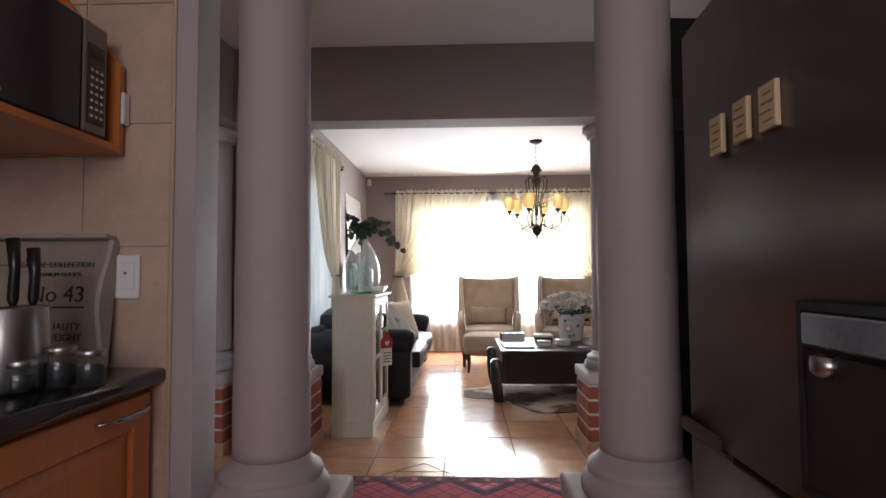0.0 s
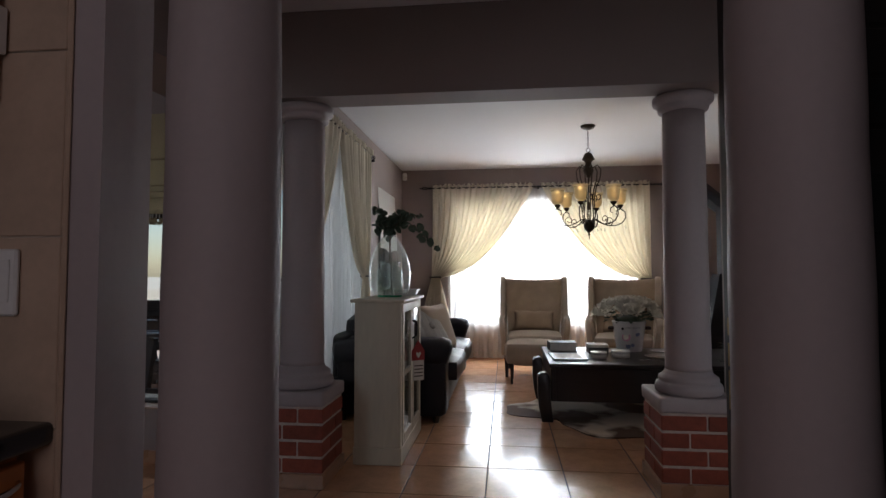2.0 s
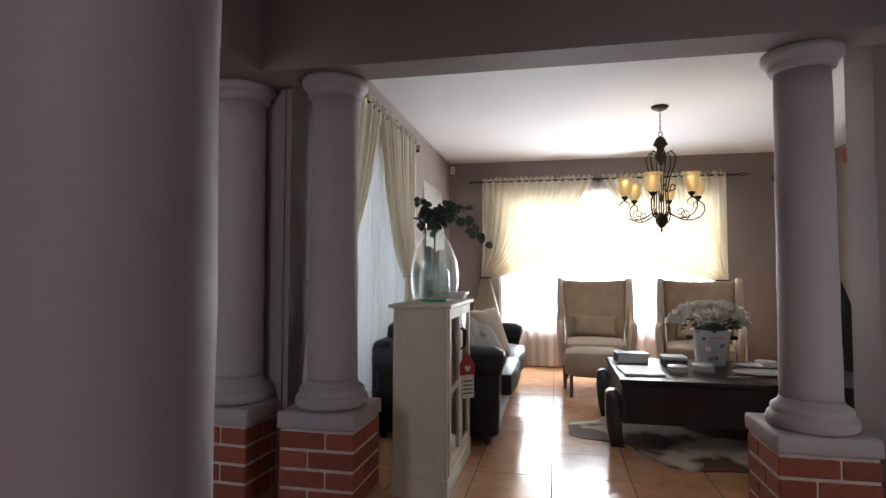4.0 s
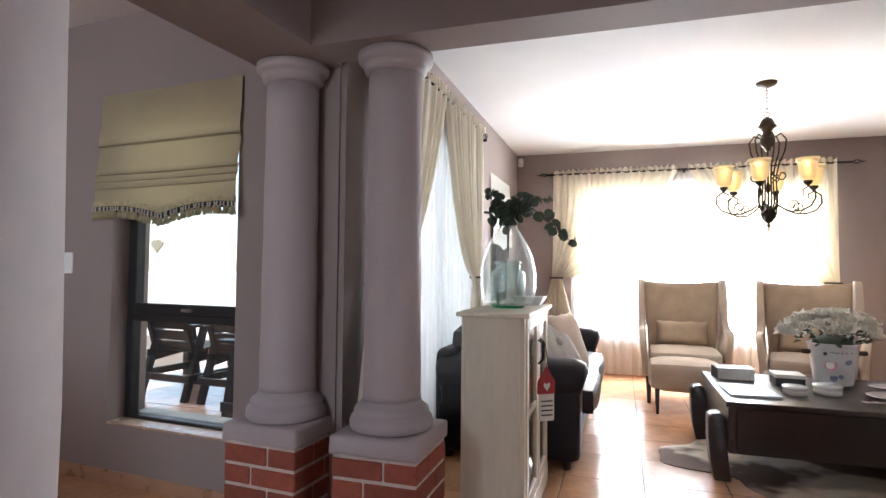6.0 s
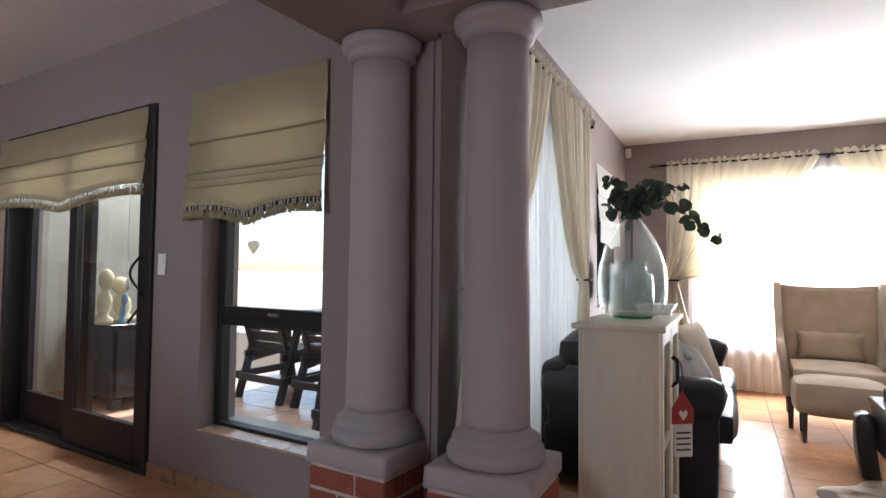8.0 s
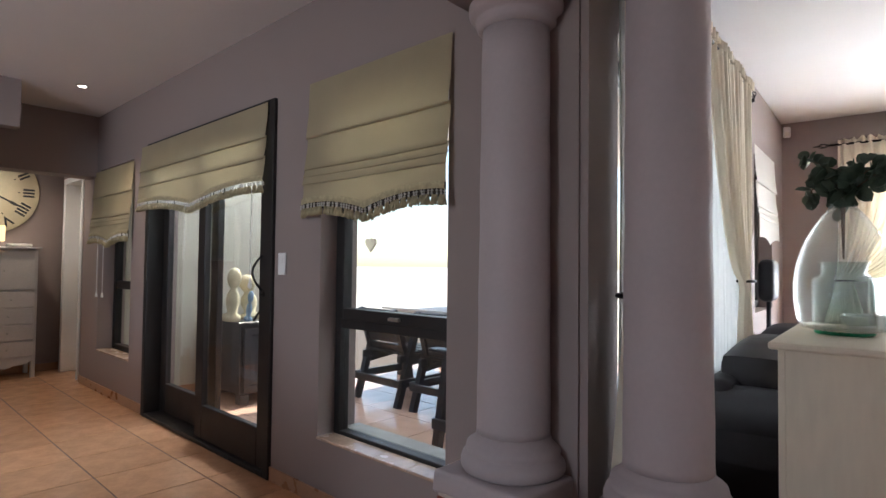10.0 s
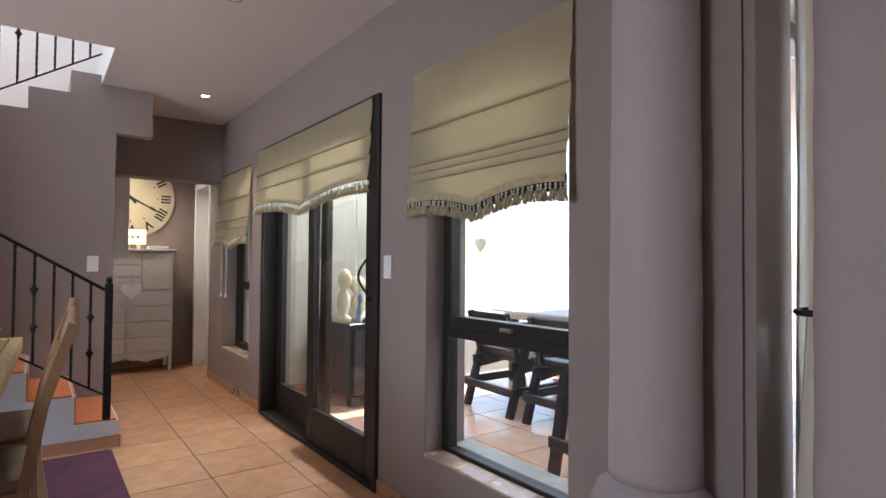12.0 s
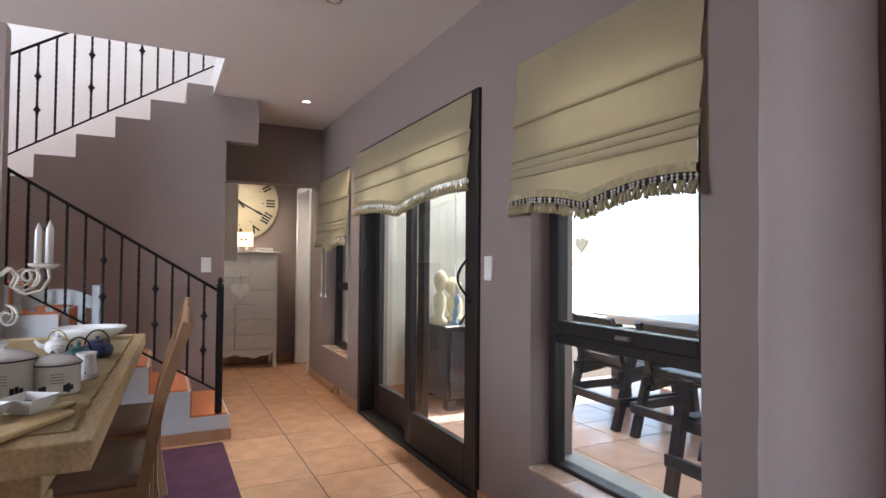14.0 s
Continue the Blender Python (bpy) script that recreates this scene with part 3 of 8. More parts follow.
def sheer(name, M, x0, x1, y, z0, z1, folds, label, material=None):
    t = thing(name, label, "sheer curtain", M)
    def fn(s, q):
        return (x0 + (x1 - x0) * s, y + 0.022 * math.sin(s * folds * math.tau) * (0.5 + 0.5 * q) + 0.008 * math.sin(s * folds * 2.7 * math.tau + 3 * q), z1 + (z0 - z1) * q)
    part("cloth", sheet(bmesh.new(), fn, int(folds * 9), 10), material or M_SHEER, t, smooth=80)
    return t


def rod(name, M, a, b, z, y, label, hooks=()):
    """A wrought iron curtain rod with open cage ends."""
    t = thing(name, label, "curtain rod", M)
    part("bar", tube(bmesh.new(), [(a, y, z), (b, y, z)], 0.010, 10), M_IRON, t, smooth=60)
    for e, s in ((a, -1), (b, 1)):
        bm = bmesh.new()
        for k in range(4):
            ph = k * math.tau / 4
            tube(bm, [(e + s * 0.09 * q, y + 0.022 * math.sin(math.pi * q) * math.cos(ph + 2 * q), z + 0.022 * math.sin(math.pi * q) * math.sin(ph + 2 * q)) for q in [i / 10 for i in range(11)]], 0.003, 5)
        tube(bm, [(e + s * 0.09, y, z), (e + s * 0.125, y, z)], [0.007, 0.002], 6)
        part("finial", bm, M_IRON, t, "open twisted iron finial", smooth=60)
    for h in hooks:
        part("bracket", boxbm(h - 0.01, h + 0.01, y - 0.005, y + 0.09, z - 0.03, z - 0.008, 0.002), M_IRON, t)
    return t


# side wall of the living room: x runs along the wall towards the far end
SIDE = LIV @ pose(0.03, 0, 0, 0, 0, 90)   # local x = along v, local y = -u
rod("curtain_rod", SIDE, 0.36, 2.50, 2.27, -0.10, "black wrought iron curtain rod over the side window", (0.5, 2.6))
drape("curtain", SIDE, 0.40, 1.50, -0.10, 0.02, 2.27, 10, "cream gathered curtain swept towards the opening and tied back", tie=(0.44, 1.08), side=1)
drape("curtain", SIDE, 1.48, 2.46, -0.10, 0.02, 2.27, 11, "cream gathered curtain tied back beside the sofa", tie=(2.30, 1.10), side=-1)
sheer("sheer_curtain", SIDE, 0.46, 2.46, -0.05, 0.02, 2.25, 24, "white sheer curtain over the side window", M_SHEER_DIM)
# far wall
rod("curtain_rod", LIV, 0.40, 3.40, 2.27, 4.545, "black wrought iron curtain rod across the far window", (1.86,))
drape("curtain", LIV, 0.46, 1.80, 4.545, 0.02, 2.27, 15, "cream gathered curtain crossing the window and tied back to the wall", tie=(0.50, 1.08), side=1)
drape("curtain", LIV, 1.90, 3.27, 4.545, 0.02, 2.27, 14, "cream gathered curtain tied back beside the wingback chair", tie=(3.22, 1.06), side=-1)
sheer("sheer_curtain", LIV, 0.66, 3.2, 4.585, 0.02, 2.25, 24, "white sheer curtain across the whole far window")
w = framed_glass("window_living_far", LIV, 0.722, 3.198, 4.70, 0.472, 2.078, [(1.48, 1.52, 0.53, 2.02), (2.26, 2.30, 0.53, 2.02)], "wide dark-framed window behind sheer curtains")
pane(w, 0.782, 3.138, 4.728, 0.532, 2.018)
w = framed_glass("window_living_side", SIDE, 0.552, 2.518, 0.10, 0.302, 2.018, [(1.53, 1.57, 0.36, 1.96)], "dark-framed window behind the side curtains")
pane(w, 1.412, 2.688, 0.128, 0.362, 1.958)
w = framed_glass("window_living_corner", SIDE, 3.202, 3.998, 0.10, 0.852, 2.018, [], "small window behind a white blind")
pane(w, 3.262, 3.938, 0.128, 0.912, 1.958)


# ---- roman blinds ----
def roman_blind(M, x0, x1, y, z_top, seams, z_ends, label, dip=0.05, material=None, tassels=True, band=True):
    """A roman blind part drawn up: cloth panels that lap over one another at the seams, a bowed hem with a beaded tassel fringe.

    seams: heights of the laps from the top; z_ends: height of the hem's corners."""
    t = thing("roman_blind", label, "blind", M, "roman blinds")
    mt = material or M_BLIND
    w = x1 - x0
    rnd = random.Random(x0)
    ph = rnd.uniform(0, 6)
    levels = [z_top] + list(seams)
    for k in range(len(seams)):
        za, zb = levels[k], levels[k + 1]
        big = za - zb > 0.07
        base = 0.003 + 0.006 * k

        def panel(s, q, za=za, zb=zb, big=big, base=base, k=k):
            lip = (0.020 if big else 0.017)
            lap = 0.020 if k else 0.0
            if q < 0.8:
                out, z = lip * (q / 0.8) ** (2.2 if big else 0.8), za + lap + (zb - za - lap) * q / 0.8
            else:
                f = (q - 0.8) / 0.2
                out, z = lip * (1 - f), zb + 0.010 * math.sin(f * math.pi / 2)
            sagz = -0.005 * math.sin(s * math.pi) * min(1, q) * (1 if k else 0.6)
            return (x0 + w * s + 0.002 * math.sin(z * 40 + ph), y - base - out - 0.003 * math.sin(s * 8 + k + ph) * q, z + sagz)
        part("panel" if big else "fold", sheet(bmesh.new(), panel, 24, 12), mt, t, smooth=55)
    yh = y - 0.004 - 0.006 * len(seams)
    z_s = seams[-1]

    def hem_z(s):
        k = abs(s - 0.5) * 2
        arch = math.sin(math.pi * min(1.0, 0.12 + 0.88 * k)) ** 0.7 if k < 1 else 0.0
        return z_ends - dip * (1 - k) ** 2 * 1.0 + 0.016 * arch

    def hem(s, q):
        top = z_s + 0.022
        return (x0 + w * s, yh + 0.003 * math.sin(s * 11 + q * 3 + ph) - 0.006 * q, top + (hem_z(s) - top) * q)
    part("hem", sheet(bmesh.new(), hem, 48, 6), mt, t, smooth=80)
    if tassels:
        def braid(s, q):
            return (x0 + w * s, yh - 0.010 - 0.004 * math.sin(q * math.pi) - 0.0018 * math.sin(s * w * 420 + 9 * q), hem_z(s) - 0.030 * q + 0.002)
        part("braid", sheet(bmesh.new(), braid, int(w * 320), 4), M_TASSEL, t, "gathered khaki braid", smooth=80)
        n = max(8, int(w / 0.0215))
        # added strip; its dark colour stands for the dark gaps between beads
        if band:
            part("gap_band", sheet(bmesh.new(), lambda s, q: (x0 + w * s, yh - 0.002, hem_z(s) + 0.002 - 0.062 * q), 60, 1), M_BAND, t, "dark strip added for the gaps between the beads")
        tuft = bmesh.new()
        for i in range(9):
            a = i * 2.4
            tube(tuft, [(0.003 * math.cos(a), 0.003 * math.sin(a), -0.052), (0.0075 * math.cos(a), 0.006 * math.sin(a), -0.068), (0.0155 * math.cos(a), 0.010 * math.sin(a), -0.088 - 0.003 * (i % 3))], [0.0030, 0.0034, 0.0028], 4)
        tas = mesh_of("tassel", tuft, M_TASSEL, 60)
        bead = mesh_of("bead", lathe(bmesh.new(), [(0.001, -0.054), (0.005, -0.050), (0.0058, -0.046), (0.002, -0.042), (0.007, -0.036), (0.002, -0.031), (0.001, -0.028)], 8), M_BEAD, 60)
        for i in range(n + 1):
            s = i / n
            z = hem_z(min(1, s))
            for nm, me in (("tassel", tas), ("bead", bead)):
                ob = new(nm, me)
                ob.parent = t
                ob.matrix_basis = pose(x0 + w * s, yh - 0.010, z, random.uniform(-7, 7), random.uniform(-6, 6), random.uniform(0, 360))
    return t


M_BAND = mat("dark_fringe_gaps", (0.05, 0.038, 0.028), 0.9)
M_BEAD = mat("glass_bead", (0.55, 0.52, 0.45), 0.1, vary=0.2, bump=0, coat=1.0)
M_LINEN_W = cloth_through("white_linen_blind", (0.75, 0.74, 0.72), (0.85, 0.83, 0.80), 0.6, vary=0.04)
roman_blind(W0, -3.13, -2.155, 3.64, 2.09, (1.80, 1.64, 1.604, 1.566), 1.495, "khaki linen roman blind with beaded tassel fringe over a window", dip=0.052)
roman_blind(W0, -5.40, -3.51, 3.625, 2.07, (1.865, 1.748), 1.655, "wide khaki linen roman blind over the sliding patio door", dip=0.07, band=False)
roman_blind(W0, -6.63, -5.61, 3.64, 2.00, (1.75, 1.56, 1.525, 1.49), 1.43, "narrow khaki linen roman blind over a small hall window", dip=0.05)
roman_blind(SIDE, 3.14, 4.06, -0.012, 2.08, (1.80, 1.62, 1.58, 1.54), 1.40, "white linen roman blind with a scalloped hem in a corner", material=M_LINEN_W, tassels=False)


# ---- living room things ----
M_CREAM = mat("cream_painted_wood", (0.66, 0.60, 0.47), 0.5, vary=0.1, scale=5, fine=50, stretch=(1, 1, 0.2), bump=0.2, depth=0.001)
M_LEATHER = mat("black_leather", (0.011, 0.009, 0.012), 0.45, vary=0.3, scale=8, fine=160, bump=0.3, depth=0.001, Specular_IOR_Level=0.3)
M_BEIGE = mat("beige_linen", (0.52, 0.42, 0.325), 0.95, vary=0.12, scale=6, fine=500, bump=0.3, depth=0.0012)
M_BEIGE_DARK = mat("tan_burlap", (0.46, 0.345, 0.24), 0.95, vary=0.14, scale=8, fine=420, bump=0.4, depth=0.0015)
M_LEG = mat("dark_brown_leg_wood", (0.035, 0.018, 0.012), 0.4, vary=0.2)
M_RED = mat("red_painted_tag", (0.35, 0.03, 0.03), 0.6)
M_GREYCLOTH = mat("grey_striped_cushion_cloth", (0.42, 0.40, 0.37), 0.9, vary=0.25, scale=5, fine=60, stretch=(8, 1, 1), bump=0.4)
M_PAPER = mat("printed_paper", (0.70, 0.68, 0.62), 0.6, vary=0.08, scale=20)
M_CHINA = mat("white_china", (0.78, 0.77, 0.76), 0.18, vary=0.02, bump=0, coat=0.4)
M_LEAF = mat("grey_green_eucalyptus_leaf", (0.055, 0.085, 0.055), 0.6, vary=0.25, scale=30, bump=0.2, per_object=0.25)
M_STEM = mat("brown_stem", (0.09, 0.06, 0.035), 0.8)
M_CLEARJUG = thin_glass_mat("bubbled_clear_glass", (0.975, 0.99, 0.985), 0.02)
M_GREENGLASS = thin_glass_mat("pale_green_recycled_glass", (0.935, 0.985, 0.968), 0.012)
M_GREENDEEP = thin_glass_mat("deep_green_glass_foot", (0.08, 0.80, 0.50), 0.10, False)
M_BRONZE = mat("dark_bronze_iron", (0.045, 0.030, 0.020), 0.5, metal=0.7, vary=0.4, scale=40, bump=0.4)
M_STEELBLK = mat("matt_black_sheet_steel", (0.012, 0.013, 0.018), 0.55, metal=0.3, vary=0.2, scale=6)
M_PETAL = mat("white_petal", (0.80, 0.77, 0.68), 0.8, vary=0.12, scale=20)


def cowhide_mat():
    m = mat("cowhide_hair", (0.60, 0.55, 0.50), 0.85, vary=0.1, scale=12, fine=300, bump=0.5, depth=0.003)
    nt = m.node_tree
    n, l = nt.nodes, nt.links
    tc = n.new("ShaderNodeTexCoord")
    ns = n.new("ShaderNodeTexNoise")
    ns.inputs["Scale"].default_value, ns.inputs["Detail"].default_value = 1.7, 3
    cr = n.new("ShaderNodeValToRGB")
    cr.color_ramp.elements[0].position, cr.color_ramp.elements[0].color = 0.46, (0.115, 0.060, 0.036, 1)
    cr.color_ramp.elements[1].position, cr.color_ramp.elements[1].color = 0.53, (0.68, 0.59, 0.47, 1)
    l.new(tc.outputs["Object"], ns.inputs["Vector"])
    l.new(ns.outputs["Fac"], cr.inputs[0])
    l.new(cr.outputs[0], n["Principled BSDF"].inputs["Base Color"])
    return m


def shade_mat():
    m, nt, b = node_mat("amber_frosted_glass")
    b.inputs["Base Color"].default_value = (0.62, 0.49, 0.26, 1)
    b.inputs["Roughness"].default_value = 0.5
    b.inputs["Transmission Weight"].default_value = 0.3
    b.inputs["Emission Color"].default_value = (1.0, 0.76, 0.42, 1)
    b.inputs["Emission Strength"].default_value = 0.10
    return m


def cream_cabinet():
    t = thing("display_cabinet", "tall cream-painted cabinet with two glazed doors standing by the column", "cabinet", LIV)
    x0, x1, y0, y1 = 0.535, 0.815, 0.445, 1.20
    part("back_panel", boxbm(x0, x0 + 0.018, y0, y1, 0.101, 0.945, 0.002), M_CREAM, t)
    for y in (y0, y1 - 0.018):
        part("side_panel", boxbm(x0 + 0.018, x1 - 0.02, y, y + 0.018, 0.101, 0.945, 0.002), M_CREAM, t)
    for y in (y0, y1 - 0.035):
        part("front_post", boxbm(x1 - 0.02, x1, y, y + 0.035, 0.101, 0.945, 0.002), M_CREAM, t)
    part("plinth", boxbm(x0 - 0.004, x1 + 0.004, y0 - 0.004, y1 + 0.004, 0, 0.10, 0.003), M_CREAM, t)
    part("top", boxbm(x0 - 0.022, x1 + 0.024, y0 - 0.022, y1 + 0.02, 0.945, 0.966, 0.006, 2), M_CREAM, t)
    for z in (0.12, 0.40, 0.68):
        part("shelf", boxbm(x0 + 0.02, x1 - 0.024, y0 + 0.02, y1 - 0.02, z, z + 0.016), M_CREAM, t)
    for k, (a, b) in enumerate(((y0 + 0.038, (y0 + y1) / 2 - 0.002), ((y0 + y1) / 2 + 0.002, y1 - 0.038))):
        bm = bmesh.new()
        box(bm, x1 - 0.016, x1 + 0.006, a, a + 0.05, 0.105, 0.94, 0.003)
        box(bm, x1 - 0.016, x1 + 0.006, b - 0.05, b, 0.105, 0.94, 0.003)
        box(bm, x1 - 0.016, x1 + 0.006, a + 0.05, b - 0.05, 0.105, 0.165, 0.003)
        box(bm, x1 - 0.016, x1 + 0.006, a + 0.05, b - 0.05, 0.885, 0.94, 0.003)
        box(bm, x1 - 0.012, x1 + 0.003, a + 0.05, b - 0.05, 0.50, 0.53, 0.002)
        d = part("door", bm, M_CREAM, t)
        part("pane", boxbm(x1 - 0.006, x1 - 0.003, a + 0.05, b - 0.05, 0.165, 0.885), M_PANE, d)
        yh = b - 0.025 if k == 0 else a + 0.025
        part("handle", tube(bmesh.new(), [(x1 + 0.008, yh, 0.70), (x1 + 0.028, yh, 0.715), (x1 + 0.028, yh, 0.80), (x1 + 0.008, yh, 0.815)], 0.005, 8), M_IRON, d, "dark metal bow handle", smooth=60)
    return t


cream_cabinet()
# hanging tags on its handle
t = thing("hanging_tag", "cream card tag with red house hanging from a cabinet handle", "tag", LIV @ pose(0.856, 0.795, 0.0, 0, 0, -55))
part("string", tube(bmesh.new(), [(0, 0, 0.80), (0.004, 0.01, 0.72), (0.006, 0.0, 0.66)], 0.0022, 6), M_STEM, t, "twine loop")
part("card", boxbm(0.004, 0.008, -0.035, 0.045, 0.43, 0.60, 0.002), M_PAPER, t)
part("house", prism(bmesh.new(), [(-0.045, 0.56), (0.045, 0.56), (0.045, 0.62), (0.0, 0.69), (-0.045, 0.62)], 0.009, 0.016), M_RED, t, "red wooden house shape")
part("heart", prism(bmesh.new(), [(0.0, 0.575), (0.018, 0.60), (0.012, 0.615), (0.0, 0.605), (-0.012, 0.615), (-0.018, 0.60)], 0.0165, 0.019), M_PAPER, t, "pale heart")
for k in range(4):
    part("text_bar", boxbm(0.0085, 0.0092, -0.025, 0.035, 0.455 + 0.022 * k, 0.462 + 0.022 * k), M_LEG, t)


def glass_vase():
    t = thing("glass_demijohn", "large pale green glass demijohn standing on the cream cabinet", "vase", LIV @ pose(0.672, 0.80, 0.967))
    outer = [(0.085, 0.011), (0.115, 0.018), (0.129, 0.045), (0.137, 0.10), (0.138, 0.16), (0.130, 0.22), (0.112, 0.28), (0.088, 0.33), (0.060, 0.375), (0.036, 0.405), (0.024, 0.425), (0.022, 0.45), (0.030, 0.455), (0.030, 0.466), (0.022, 0.468)]
    inner = [(max(0.001, r - 0.004), z + (0.006 if k == 0 else 0)) for k, (r, z) in enumerate(outer)][::-1]
    bm = lathe(bmesh.new(), [(0.001, 0.011)] + outer + inner + [(0.001, 0.017)], 40, close=False)
    bmesh.ops.remove_doubles(bm, verts=bm.verts, dist=2e-4)
    part("bottle", bm, M_CLEARJUG, t, smooth=60)
    part("foot", lathe(bmesh.new(), [(0.001, 0.0), (0.078, 0.0), (0.082, 0.005), (0.078, 0.0105), (0.001, 0.0105)], 32), M_GREENDEEP, t, "deep green glass foot", smooth=50)
    jar = [(0.001, 0.020), (0.080, 0.020), (0.086, 0.03), (0.086, 0.165), (0.080, 0.178), (0.060, 0.19), (0.060, 0.215), (0.068, 0.222), (0.068, 0.230), (0.056, 0.230), (0.056, 0.19), (0.076, 0.172), (0.081, 0.16), (0.081, 0.034), (0.001, 0.028)]
    part("inner_jar", lathe(bmesh.new(), jar, 36, close=False), M_GREENGLASS, t, "square-shouldered glass jar inside", smooth=50)
    return t


glass_vase()


def leaf_mesh(w, l):
    bm = bmesh.new()
    pts = [(0, 0, 0), (w * 0.42, l * 0.22, 0.002), (w * 0.5, l * 0.5, 0.003), (w * 0.36, l * 0.8, 0.002), (0, l, -0.002), (-w * 0.36, l * 0.8, 0.002), (-w * 0.5, l * 0.5, 0.003), (-w * 0.42, l * 0.22, 0.002)]
    mid = [bm.verts.new((0, l * k, -0.003 * math.sin(math.pi * k))) for k in (0, 0.5, 1)]
    vs = [bm.verts.new(p) for p in pts]
    bm.faces.new((vs[0], vs[1], vs[2], mid[1]))
    bm.faces.new((mid[1], vs[2], vs[3], vs[4]))
    bm.faces.new((mid[1], vs[4], vs[5], vs[6]))
    bm.faces.new((vs[0], mid[1], vs[6], vs[7]))
    for v in (mid[0], mid[2]):
        bm.verts.remove(v)
    return bm


def eucalyptus():
    t = thing("eucalyptus_branch", "grey-green eucalyptus branches with round leaves standing in the glass demijohn", "plant", LIV @ pose(0.672, 0.80, 0.967))
    rnd = random.Random(4)
    stems = [
        [(0, 0, 0.24), (0.0, 0, 0.42), (-0.02, 0.01, 0.50), (-0.06, 0.0, 0.55), (-0.115, -0.01, 0.575)],
        [(0, 0, 0.24), (0.005, 0, 0.44), (0.06, 0.0, 0.515), (0.14, -0.01, 0.535), (0.21, -0.02, 0.52)],
        [(0, 0, 0.24), (0.005, 0.0, 0.44), (0.08, -0.02, 0.50), (0.17, -0.03, 0.46), (0.25, -0.04, 0.375), (0.33, -0.05, 0.30)],
        [(0, 0, 0.24), (-0.005, 0, 0.44), (-0.05, 0.02, 0.49), (-0.085, 0.03, 0.47), (-0.095, 0.04, 0.43)],
        [(0, 0, 0.24), (0, 0, 0.45), (0.02, 0.03, 0.52), (0.07, 0.05, 0.56)],
    ]
    meshes = [mesh_of("leaf", leaf_mesh(w, l), M_LEAF) for w, l in ((0.066, 0.060), (0.052, 0.050), (0.036, 0.036))]
    for st in stems:
        part("stem", tube(bmesh.new(), st, [0.003 - 0.0004 * min(i, 5) for i in range(len(st))], 6), M_STEM, t, smooth=60)
        pts = [Vector(p) for p in st]
        total = len(pts) - 1
        n = 40 if len(st) > 5 else 26
        for k in range(n):
            f = 0.9 + (total - 0.9) * (k + 0.5) / n
            i = min(int(f), total - 1)
            p = pts[i].lerp(pts[i + 1], f - i)
            size = 2 if f > total - 0.8 else (1 if f > total - 1.8 else 0)
            ob = new("leaf", meshes[min(2, size if rnd.random() > 0.2 else size + 1)])
            ob.parent = t
            ob.matrix_basis = Matrix.Translation(p) @ pose(0, 0, 0, rnd.uniform(-80, 80), rnd.uniform(-60, 60), rnd.uniform(0, 360))
    return t


eucalyptus()
t = thing("dish", "white porcelain square dish on the cream cabinet behind the demijohn", "dish", LIV @ pose(0.735, 1.08, 0.967))
bm = bmesh.new()
for a, b, z0, z1 in ((0.06, 0.085, 0.0, 0.045),):
    lo = [bm.verts.new((x * a, y * a, z0)) for x, y in ((-1, -1), (1, -1), (1, 1), (-1, 1))]
    hi = [bm.verts.new((x * b, y * b, z1)) for x, y in ((-1, -1), (1, -1), (1, 1), (-1, 1))]
    hi2 = [bm.verts.new((x * (b - 0.006), y * (b - 0.006), z1)) for x, y in ((-1, -1), (1, -1), (1, 1), (-1, 1))]
    lo2 = [bm.verts.new((x * (a - 0.006), y * (a - 0.006), z0 + 0.005)) for x, y in ((-1, -1), (1, -1), (1, 1), (-1, 1))]
    bm.faces.new(lo[::-1])
    bm.faces.new(lo2)
    for p, q in ((lo, hi), (hi, hi2), (hi2, lo2)):
        for i in range(4):
            bm.faces.new((p[i], p[(i + 1) % 4], q[(i + 1) % 4], q[i]))
part("bowl", bm, M_CHINA, t)


def soft_box(bm, x0, x1, y0, y1, z0, z1, r, puff=0.0, seg=3):
    """A padded block: rounded edges and a slight crown."""
    vs0 = set(bm.verts)
    bmesh.ops.create_cube(bm, size=1, matrix=Matrix.Translation(((x0 + x1) / 2, (y0 + y1) / 2, (z0 + z1) / 2)) @ Matrix.Diagonal((x1 - x0, y1 - y0, z1 - z0, 1)))
    nv = [v for v in bm.verts if v not in vs0]
    es = list({e for v in nv for e in v.link_edges})
    if puff:
        bmesh.ops.subdivide_edges(bm, edges=es, cuts=5, use_grid_fill=True)
        nv = [v for v in bm.verts if v not in vs0]
        c = Vector(((x0 + x1) / 2, (y0 + y1) / 2, (z0 + z1) / 2))
        h = Vector(((x1 - x0) / 2, (y1 - y0) / 2, (z1 - z0) / 2))
        for v in nv:
            q = Vector(((v.co.x - c.x) / h.x, (v.co.y - c.y) / h.y, (v.co.z - c.z) / h.z))
            k = [(1 - q[j] ** 4) for j in range(3)]
            v.co.z += puff * q.z * k[0] * k[1]
            v.co.x += puff * 0.6 * q.x * k[1] * k[2] 
            v.co.y += puff * 0.6 * q.y * k[0] * k[2]
            # round the corners
            m = sum(abs(q[j]) ** 6 for j in range(3))
            if m > 1:
                f = m ** (-1 / 6)
                for j in range(3):
                    v.co[j] = c[j] + (v.co[j] - c[j]) * (1 - (1 - f) * min(1.0, r / h[j]) * 1.0)
    else:
        bmesh.ops.bevel(bm, geom=es, offset=r, segments=seg, affect="EDGES", profile=0.5)
    return bm


